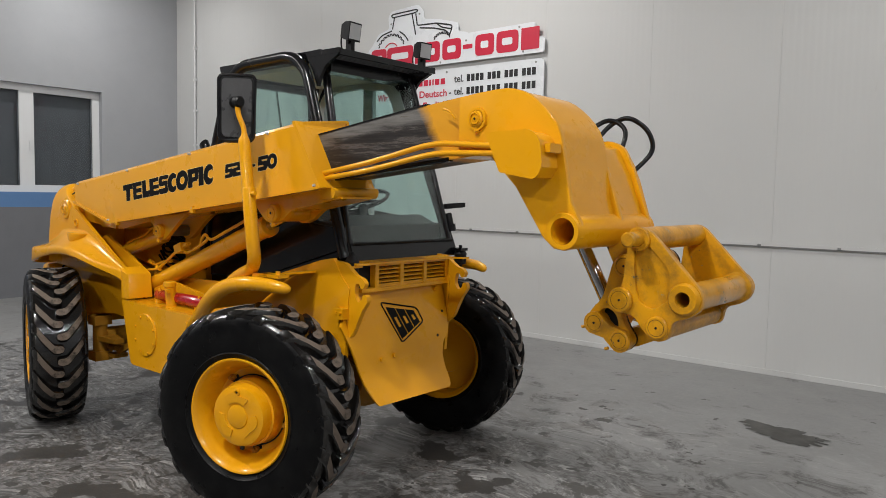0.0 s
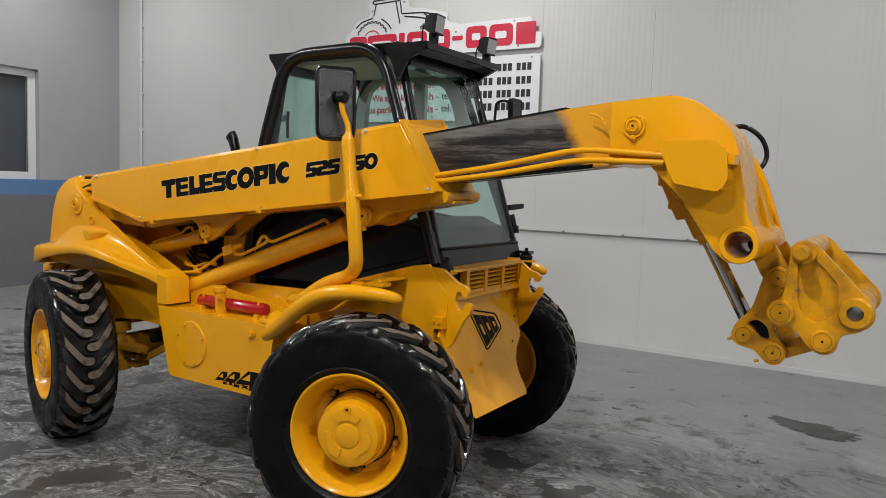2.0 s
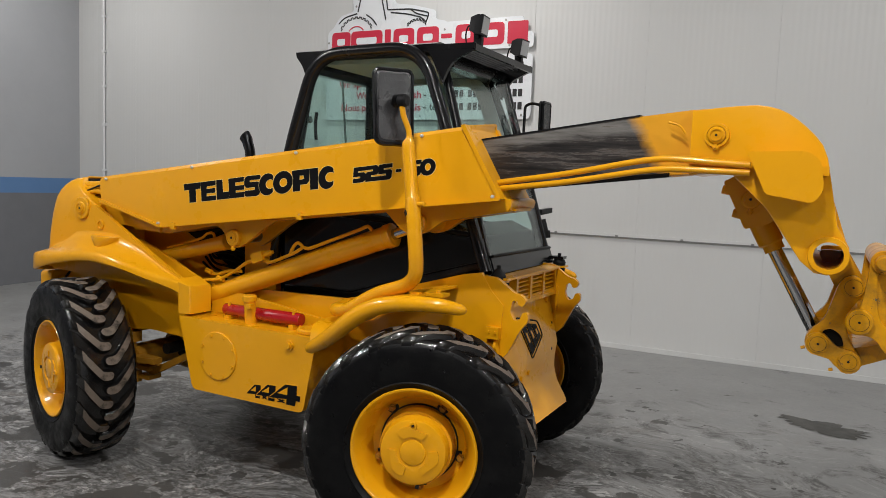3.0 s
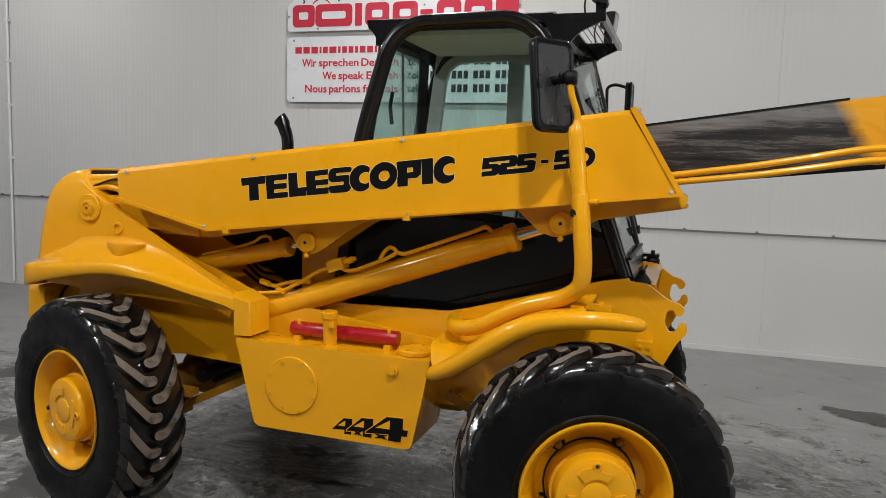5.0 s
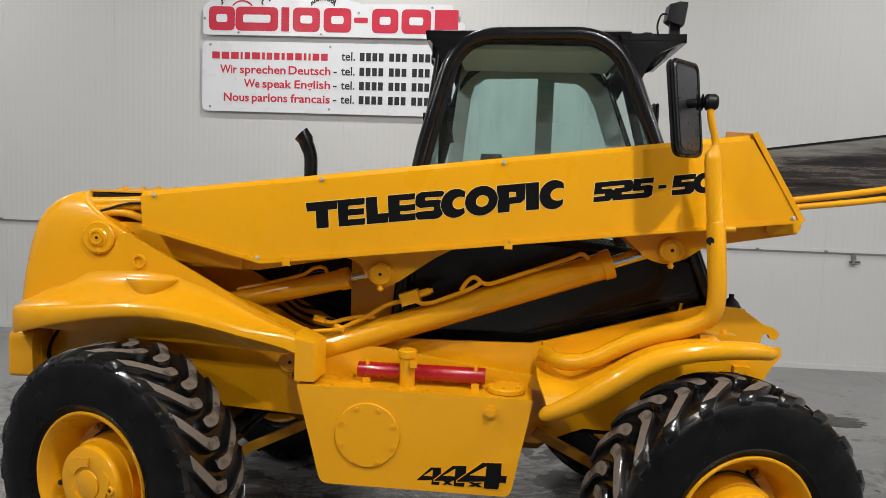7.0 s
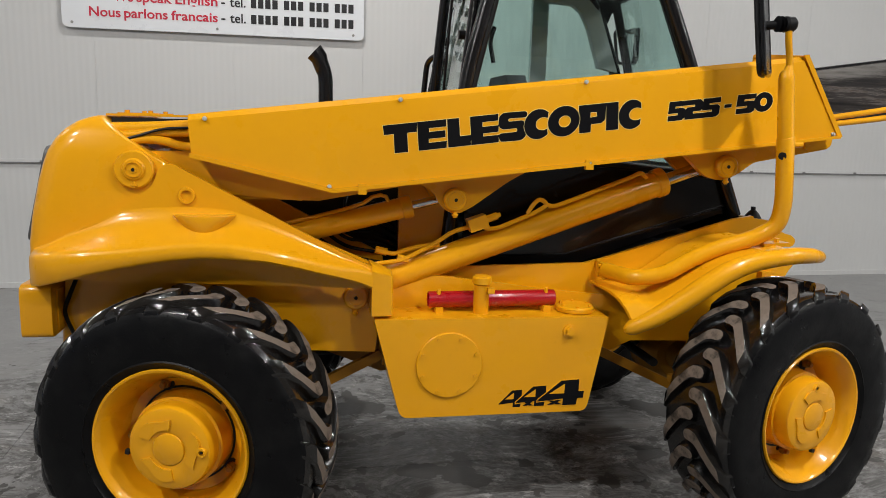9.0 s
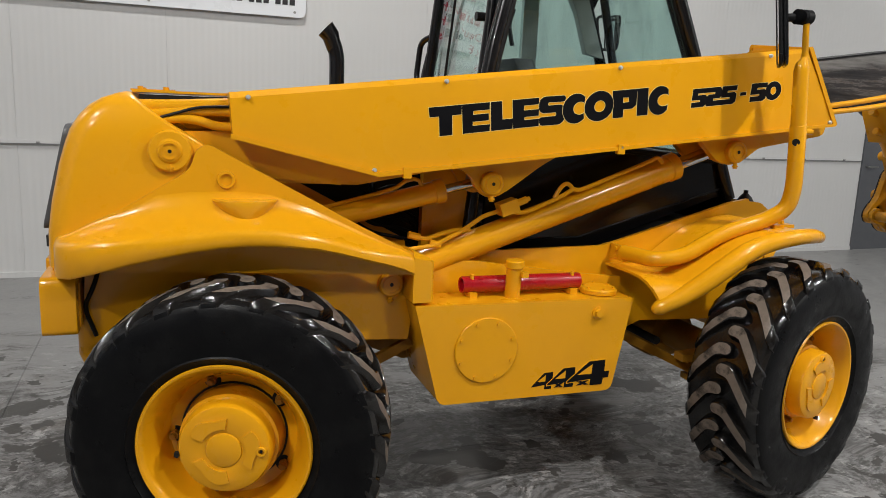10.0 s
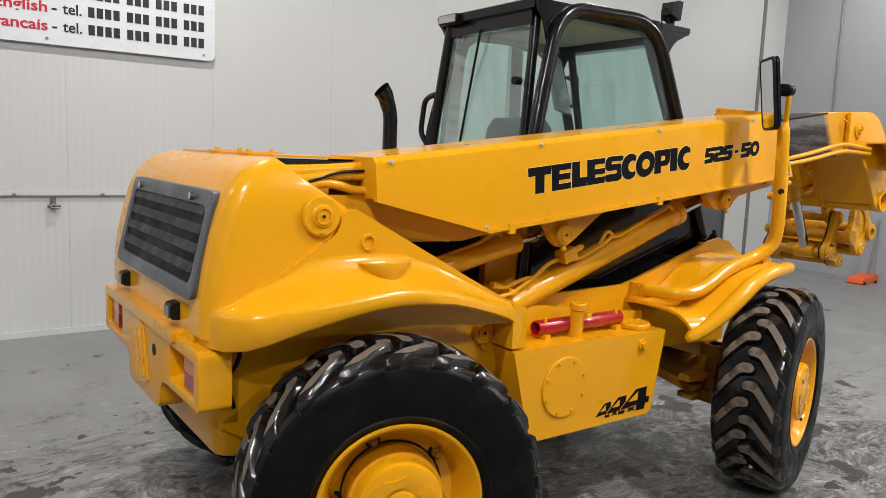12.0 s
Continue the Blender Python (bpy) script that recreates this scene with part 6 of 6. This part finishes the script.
# ---- cab ----
CR, CL = 0.612, 1.42
cab = part("cab", box(1.03, 2.14, CR + 0.03, CL - 0.03, 0.90, 1.02, 0.01), BLACK_MATT, machine, "black glazed cab with two roof work lamps")
skirt = [(1.03, 0.90), (1.48, 0.915), (1.60, 0.955), (2.13, 1.128), (2.215, 1.135), (2.165, 1.275), (1.55, 1.345), (1.03, 1.40)]
part("side_skirt", prism(skirt, CR, CR + 0.02, "y", 0.004), BLACK, cab)
part("side_skirt", prism(skirt, CL - 0.02, CL, "y", 0.004), BLACK, cab)
part("skirt_rib", tube([(1.04, CR - 0.001, 0.955), (1.46, CR - 0.001, 0.962), (1.58, CR - 0.001, 1.0), (2.15, CR - 0.001, 1.165)], 0.0045, 8), BLACK_MATT, cab)
part("rear_panel", box(0.99, 1.01, CR + 0.02, CL - 0.02, 0.95, 1.53, 0.004), BLACK, cab)


def hoop(y_low, y_top, rad):
    pts = [(0.960, y_low, 0.98), (1.020, y_low + (y_top - y_low) * 0.5, 1.63), (1.162, y_top, 2.150), (1.79, y_top, 2.162), (1.957, y_low + (y_top - y_low) * 0.55, 1.75), (2.195, y_low, 1.125)]
    return tube(bent(pts, 0.17, 10), rad, 20)


part("frame_hoop", hoop(CR - 0.015, 0.662, 0.028), BLACK, cab, "black tubular cab frame")
part("frame_hoop", hoop(CL, 1.36, 0.028), BLACK, cab)
part("rear_post", tube(bent([(0.985, CR + 0.05, 1.2), (1.03, 0.70, 1.60), (1.095, 0.735, 2.12)], 0.1), 0.022, 14), BLACK, cab)
part("rear_post", tube(bent([(0.985, CL - 0.03, 1.2), (1.03, 1.385, 1.60), (1.07, 1.32, 2.12)], 0.1), 0.026, 14), BLACK, cab)
part("front_post", tube([(2.205, CR + 0.01, 1.12), (1.845, 0.762, 2.12)], 0.022, 14), BLACK, cab)
part("front_post", tube([(2.205, CL - 0.02, 1.11), (1.915, 1.345, 2.11)], 0.022, 14), BLACK, cab)


def skin(pts, name, thick, mat, parent):
    """A thin pane through corner points that lie about in one plane."""
    P = [Vector(p) for p in pts]
    n = (P[1] - P[0]).cross(P[2] - P[0]).normalized() * thick
    bm = bmesh.new()
    lo = [bm.verts.new(p) for p in P]
    hi = [bm.verts.new(p + n) for p in P]
    bm.faces.new(lo)
    bm.faces.new(hi[::-1])
    k = len(P)
    for i in range(k):
        bm.faces.new((lo[i], hi[i], hi[(i + 1) % k], lo[(i + 1) % k]))
    ob = part(name, bm, mat, parent)
    if mat in (CAB_GLASS, REAR_GLASS):
        ob.visible_shadow = False
    return ob


def side_y(z, low, topy):
    return low + (topy - low) * (z - 1.1) / 1.03


wn = rounded([(1.02, 1.37), (1.048, 1.62), (1.178, 2.135), (1.78, 2.145), (1.945, 1.75), (2.135, 1.285), (1.6, 1.335)], [0, 0.05, 0.15, 0.17, 0.05, 0, 0], 8)
for low, topy in ((CR - 0.015, 0.662), (CL, 1.36)):
    skin([(x, side_y(z, low, topy), z) for x, z in wn], "side_window", 0.004, CAB_GLASS, cab)
# inner seal of the right-hand window
part("window_seal", tube([(x, side_y(z, CR - 0.015, 0.662) + 0.004, z) for x, z in wn] + [(wn[0][0], side_y(wn[0][1], CR - 0.015, 0.662) + 0.004, wn[0][1])], 0.020, 10), BLACK_MATT, cab)
# left-hand door: dark frame round two lights
ly = CL - 0.05
part("door_post", prism([(1.505, 1.05), (1.585, 1.05), (1.587, 2.10), (1.507, 2.10)], ly, ly + 0.03, "y", 0.004), GREY_TRIM, cab)
part("door_post", prism([(1.01, 1.05), (1.13, 1.05), (1.150, 1.69), (1.178, 1.97), (1.198, 2.04), (1.25, 2.078), (1.51, 2.085), (1.586, 2.068), (1.70, 2.062), (1.745, 2.03), (1.785, 1.957), (1.85, 1.77), (1.95, 1.75), (1.80, 2.15), (1.13, 2.14)], ly - 0.03, ly + 0.01, "y", 0.004), GREY_TRIM, cab)
part("door_skin", box(1.01, 2.12, ly, ly + 0.02, 0.98, 1.28, 0.004), BLACK_MATT, cab)
part("door_catch", tube(bent([(1.15, 0.70, 1.72), (1.135, 0.71, 1.80), (1.15, 0.70, 1.86)], 0.02), 0.009, 8), BLACK_MATT, cab)
# windscreen, lower band, rear window
skin([(2.19, CR + 0.03, 1.19), (2.19, CL - 0.04, 1.18), (1.93, 1.335, 2.085), (1.868, 0.775, 2.095)], "windscreen", 0.005, CAB_GLASS, cab)
part("lower_band", loft([[(2.222, y, 1.105), (2.235, y, 1.115), (2.205, y, 1.20), (2.185, y, 1.20), (2.20, y, 1.105)] for y in (CR + 0.01, CL - 0.01)]), BLACK, cab)
part("band_trim", tube([(2.212, CR + 0.02, 1.197), (2.212, CL - 0.02, 1.192)], 0.007, 8), BLACK_MATT, cab)
skin([(1.03, 0.69, 1.52), (1.10, 0.735, 2.07), (1.07, 1.31, 2.07), (1.03, 1.37, 1.52)], "rear_window", 0.005, REAR_GLASS, cab)
part("rear_header", box(1.055, 1.10, 0.72, 1.34, 2.065, 2.13, 0.01), BLACK, cab)
part("front_header", box(1.84, 1.92, 0.74, 1.36, 2.07, 2.13, 0.01), BLACK, cab)
part("wiper", tube([(1.03, 1.165, 1.54), (1.05, 1.06, 2.08)], 0.006, 8), BLACK_MATT, cab)
part("window_knob", rod((1.055, 0.775, 1.83), (1.02, 0.775, 1.83), 0.018, 12), BLACK_MATT, cab)
part("grab_bar", tube(bent([(1.04, 1.36, 1.80), (1.0, 1.425, 1.775), (0.985, 1.435, 1.60), (1.0, 1.375, 1.53)], 0.04), 0.014, 12), BLACK, cab)
# roof with brow fins and louvred visor
roof = part("roof", loft([[(1.035, 0.685, 2.13), (1.85, 0.69, 2.14), (1.85, 1.355, 2.14), (1.02, 1.36, 2.125)], [(1.03, 0.68, 2.165), (1.85, 0.685, 2.175), (1.85, 1.36, 2.175), (1.015, 1.365, 2.160)], [(1.06, 0.72, 2.178), (1.85, 0.725, 2.188), (1.85, 1.34, 2.188), (1.05, 1.34, 2.173)]]), BLACK, machine, "black roof with a louvred front visor")
for k in range(7):
    x = 1.872 + 0.026 * k
    part("visor_slat", loft([[(x, y, 2.160), (x + 0.013, y, 2.144), (x + 0.015, y, 2.146), (x + 0.002, y, 2.162)] for y in (0.70, 1.38)]), BLACK_MATT, roof)
part("visor_edge", box(2.045, 2.062, 0.675, 1.40, 2.132, 2.162, 0.006), BLACK, roof)
for y0 in (0.668, 1.372):
    part("visor_side", box(1.84, 2.06, y0, y0 + 0.025, 2.140, 2.166, 0.006), BLACK, roof)
    part("brow_fin", prism(rounded([(2.058, 2.160), (1.80, 2.164), (1.85, 2.08), (1.895, 1.985), (1.92, 2.045), (1.955, 2.09), (2.050, 2.134)], [0.004, 0, 0, 0.006, 0.05, 0.05, 0.004]), y0 + 0.002, y0 + 0.022, "y", 0.003), BLACK, roof)
    part("brow_fin", prism(rounded([(1.034, 2.165), (1.25, 2.165), (1.16, 2.11), (1.115, 1.99), (1.094, 2.06), (1.074, 2.10), (1.040, 2.138)], [0.004, 0, 0, 0.006, 0.05, 0.05, 0.004]), y0 - 0.002, y0 + 0.020, "y", 0.003), BLACK, roof)


def work_lamp(x, y, z, turn):
    loc = pose(x, y, z, 0, 8, turn)
    bm = loft([[(-0.035, -0.032, -0.03), (-0.035, 0.032, -0.03), (-0.035, 0.032, 0.03), (-0.035, -0.032, 0.03)], [(0.0, -0.042, -0.044), (0.0, 0.042, -0.044), (0.0, 0.042, 0.044), (0.0, -0.042, 0.044)], [(0.032, -0.044, -0.046), (0.032, 0.044, -0.046), (0.032, 0.044, 0.046), (0.032, -0.044, 0.046)]])
    bmesh.ops.transform(bm, matrix=loc, verts=bm.verts)
    wl = part("roof_work_lamp", bm, BLACK_MATT, machine, "square black work lamp")
    bm = box(0.030, 0.036, -0.037, 0.037, -0.038, 0.038, 0.003)
    bmesh.ops.transform(bm, matrix=loc, verts=bm.verts)
    part("lens", bm, LAMP_GLASS, wl)
    bm = box(x - 0.02, x + 0.02, y - 0.012, y + 0.012, 2.16, z - 0.03, 0.003)
    rod((x, y - 0.02, z - 0.05), (x, y + 0.02, z - 0.05), 0.012, 8, bm)
    part("bracket", bm, BLACK_MATT, wl)
    part("wire", tube(bent([(x - 0.02, y, z), (x - 0.055, y - 0.005, z + 0.005), (x - 0.07, y, z - 0.04), (x - 0.06, y, 2.165)], 0.02), 0.004, 6), BLACK_MATT, wl)


work_lamp(2.030, 0.77, 2.262, 4)
work_lamp(2.000, 1.35, 2.260, -6)
rl = part("rear_lamp", box(1.0, 1.035, 1.19, 1.33, 2.118, 2.162, 0.006), BLACK_MATT, machine, "small rear cab lamp")
part("lens", box(0.994, 1.001, 1.195, 1.325, 2.124, 2.157, 0.003), LAMP_GLASS, rl)
# inside
part("headliner", box(1.15, 1.83, 0.75, 1.32, 2.108, 2.128, 0.006), HEADLINER, cab)
part("seat_back", loft([plan_ring(1.26, 1.35, 0.84 + i, 1.28 - i, 0.03, z, 3) for z, i in ((1.15, 0), (1.55, 0.0), (1.64, 0.02), (1.69, 0.07))]), FABRIC, cab, "grey seat")
part("seat_cushion", box(1.30, 1.72, 0.84, 1.28, 1.12, 1.24, 0.03), FABRIC, cab)
part("dashboard", prism([(1.92, 1.05), (2.17, 1.12), (2.12, 1.28), (2.0, 1.33), (1.92, 1.28)], 0.70, 1.36, "y", 0.01), BLACK_MATT, cab)
part("steering_column", tube([(1.98, 1.02, 1.1), (1.87, 1.02, 1.38)], 0.025, 12), BLACK_MATT, cab)
sw = lathe([(0.155, -0.012), (0.167, 0), (0.155, 0.012), (0.143, 0)], 36, close=True, axis="z")
rod((-0.15, 0, 0), (0.15, 0, 0), 0.009, 8, sw)
rod((0, -0.15, 0), (0, 0.15, 0), 0.009, 8, sw)
bmesh.ops.transform(sw, matrix=pose(1.86, 1.02, 1.40, 0, -22, 0), verts=sw.verts)
part("steering_wheel", sw, BLACK_MATT, cab)
part("lever", tube([(1.70, 0.72, 1.15), (1.74, 0.72, 1.46)], 0.008, 8), BLACK_MATT, cab)
# left-hand fittings
mh = mirror_head("mirror", machine, (2.10, 1.52, 1.90), 0, 88, 0.05, 0.085)
part("arm", tube(bent([(2.02, 1.39, 1.80), (2.0, 1.47, 1.81), (1.99, 1.50, 1.97), (2.03, 1.51, 1.985), (2.10, 1.52, 1.965)], 0.03), 0.008, 8), BLACK_MATT, mh)
bm = prism([(1.42, 1.365), (1.59, 1.375), (1.59, 1.402), (1.42, 1.395)], 2.125, 2.15, "x", 0.003)
part("bracket", bm, BLACK_MATT, cab)
bm = rod((2.17, 1.435, 1.27), (2.15, 1.435, 1.34), 0.018, 10)
rod((2.175, 1.435, 1.24), (2.17, 1.435, 1.28), 0.026, 10, bm)
part("door_hinge", bm, BLACK_MATT, cab)

# ---- front end ----
HOOK = rounded([(2.20, 1.125), (2.293, 1.118), (2.375, 1.060), (2.41, 1.054), (2.434, 1.030), (2.418, 1.004), (2.398, 1.008), (2.392, 1.028), (2.370, 1.026), (2.360, 0.975), (2.380, 0.938), (2.408, 0.948), (2.416, 0.979), (2.440, 0.980), (2.446, 0.945), (2.41, 0.90), (2.355, 0.79), (2.30, 0.74), (2.20, 0.74)], 0.014, 4)
part("hook_plate", prism(HOOK, 0.505, 0.53, "y", 0.004), YELLOW, machine, "yellow front plate with an open hook")
part("hook_plate", prism(HOOK, 1.245, 1.27, "y", 0.004), YELLOW, machine, "yellow front plate with an open hook")


def px_front(z):
    pts = [(1.00, 2.268), (0.88, 2.30), (0.72, 2.342), (0.60, 2.352), (0.57, 2.358), (0.54, 2.369), (0.51, 2.385), (0.475, 2.410), (0.44, 2.438)]
    for (za, xa), (zb, xb) in zip(pts, pts[1:]):
        if z >= zb:
            return xa + (xb - xa) * (za - z) / (za - zb)
    return pts[-1][1]


edges = [(1.0, 0.545, 1.235), (0.90, 0.52, 1.235), (0.82, 0.462, 1.232), (0.72, 0.505, 1.22), (0.66, 0.53, 1.175), (0.60, 0.550, 1.163), (0.57, 0.561, 1.166), (0.54, 0.569, 1.165), (0.51, 0.578, 1.163), (0.475, 0.589, 1.157), (0.45, 0.597, 1.142), (0.44, 0.606, 1.125)]
secs = []
for z, ya, yb in edges:
    x = px_front(z)
    secs.append([(x, ya, z), (x, yb, z), (x - 0.012, yb, z), (x - 0.012, ya, z)])
front = part("front_panel", loft(secs), YELLOW, machine, "folded yellow front panel with a black badge", 25)
for y, z in ((0.70, 0.635), (0.79, 0.645), (1.165, 0.94)):
    part("bolt", rod((px_front(z) + 0.012, y, z), (px_front(z) - 0.005, y, z), 0.012, 6), YELLOW, front)
for y, z in ((1.195, 0.82), (1.13, 0.70)):
    part("hole", rod((px_front(z) + 0.0015, y, z), (px_front(z) - 0.005, y, z), 0.008, 10), DARK, front)


def on_front(y, z, out=0.0):
    return Vector((px_front(z) + out, y, z))


ring_pts = rounded([(0.742, 0.908), (0.996, 0.858), (1.032, 0.785), (0.852, 0.698)], 0.02)
part("badge_outline", tube([on_front(y, z, 0.001) for y, z in ring_pts] + [on_front(*ring_pts[0], 0.001)], 0.004, 6), DECAL, front)
tl, tr, br, bl = Vector((0.768, 0.886)), Vector((0.978, 0.846)), Vector((1.012, 0.786)), Vector((0.850, 0.712))


def badge_at(u, v):
    return bl.lerp(br, u).lerp(tl.lerp(tr, u), v)


for k in range(3):
    u = 0.03 + k * 0.325
    bm = bmesh.new()
    q = [badge_at(u, 0.02), badge_at(u + 0.28, 0.02), badge_at(u + 0.28, 0.98), badge_at(u, 0.98)]
    vs = [bm.verts.new(on_front(p.x, p.y, 0.003)) for p in q] + [bm.verts.new(on_front(p.x, p.y, -0.002)) for p in q]
    for f in ((0, 1, 2, 3), (7, 6, 5, 4), (0, 4, 5, 1), (1, 5, 6, 2), (2, 6, 7, 3), (3, 7, 4, 0)):
        bm.faces.new([vs[i] for i in f])
    part("badge_block", bm, DECAL, front)
    slot = [on_front(*badge_at(u + du, v), 0.0035) for du, v in ((0.09, 0.34), (0.19, 0.34), (0.19, 0.66), (0.09, 0.66))]
    bm = bmesh.new()
    bm.faces.new([bm.verts.new(p) for p in slot])
    part("badge_slot", bm, YELLOW, front)

# slotted intake grille over the panel
# near-black box: the depth behind the slats has its shade in the colour
gr = part("intake_grille", box(2.245, 2.275, 0.60, 1.28, 0.99, 1.11, 0.004), DARK, machine, "slotted yellow intake grille")
for za, zb in ((1.09, 1.108), (0.985, 1.003)):
    part("frame", box(2.268, 2.308, 0.690, 1.245, za, zb, 0.004), YELLOW, gr)
for y in (0.690, 0.867, 1.044, 1.221):
    part("frame", box(2.268, 2.312, y, y + 0.026, 0.985, 1.108, 0.004), YELLOW, gr)
for k in range(4):
    z = 1.014 + k * 0.0205
    part("slat", loft([[(2.275, y, z), (2.303, y, z - 0.006), (2.305, y, z + 0.001), (2.277, y, z + 0.008)] for y in (0.70, 1.235)]), YELLOW, gr)
part("lip", prism([(2.26, 1.105), (2.32, 1.10), (2.318, 1.11), (2.26, 1.118)], 0.56, 1.27, "y", 0.002), YELLOW, gr)
part("lower_lip", prism([(2.26, 0.975), (2.315, 0.968), (2.313, 0.986), (2.26, 0.99)], 0.60, 1.26, "y", 0.002), YELLOW, gr)
for y, lab in ((0.575, "black rubber cab mount"), (1.405, "black rubber cab mount")):
    bm = lathe([(0.012, -0.05), (0.03, -0.045), (0.036, -0.015), (0.034, 0.0), (0.036, 0.012), (0.026, 0.03), (0.012, 0.045)], 20, centre=(2.268, y, 1.105), axis="z")
    rod((2.268, y, 1.045), (2.268, y, 1.165), 0.010, 8, bm)
    cm = part("cab_mount", bm, BLACK_MATT, machine, lab)
    part("mount_ear", prism([(2.20, y - 0.05), (2.31, y - 0.03), (2.31, y + 0.03), (2.20, y + 0.05)], 1.09, 1.10, "z", 0.002), YELLOW, cm)
part("mount_arm", box(2.18, 2.30, 1.37, 1.43, 1.135, 1.15, 0.004), BLACK, machine)
wb = part("wheel_bracket", box(2.265, 2.325, 0.465, 0.505, 0.855, 0.905, 0.006), YELLOW, machine)
for x in (2.28, 2.31):
    part("bolt", rod((x, 0.458, 0.885), (x, 0.47, 0.885), 0.007, 6), YELLOW, wb)
dl = part("drag_link", prism([(1.52, 0.60), (1.54, 0.63), (2.0, 0.405), (1.98, 0.375)], 0.43, 0.455, "y", 0.004), GRIMY_SHADED, machine)
part("clevis", box(1.95, 2.04, 0.40, 0.49, 0.352, 0.378, 0.005), GRIMY_SHADED, dl)
part("clevis", box(1.95, 2.04, 0.40, 0.49, 0.402, 0.428, 0.005), GRIMY_SHADED, dl)
dl = part("drag_link", prism([(0.70, 0.60), (0.68, 0.63), (0.22, 0.405), (0.24, 0.375)], 0.43, 0.455, "y", 0.004), GRIMY_SHADED, machine)
part("clevis", box(0.17, 0.26, 0.40, 0.49, 0.362, 0.388, 0.005), GRIMY_SHADED, dl)
part("clevis", box(0.17, 0.26, 0.40, 0.49, 0.412, 0.438, 0.005), GRIMY_SHADED, dl)
part("steering_ram", rod((0.33, 0.46, 0.54), (0.33, 1.0, 0.54), 0.03, 16), DARK, machine)
part("drive_shaft", rod((0.15, MID, 0.52), (2.05, MID, 0.52), 0.04, 16), DARK, machine)
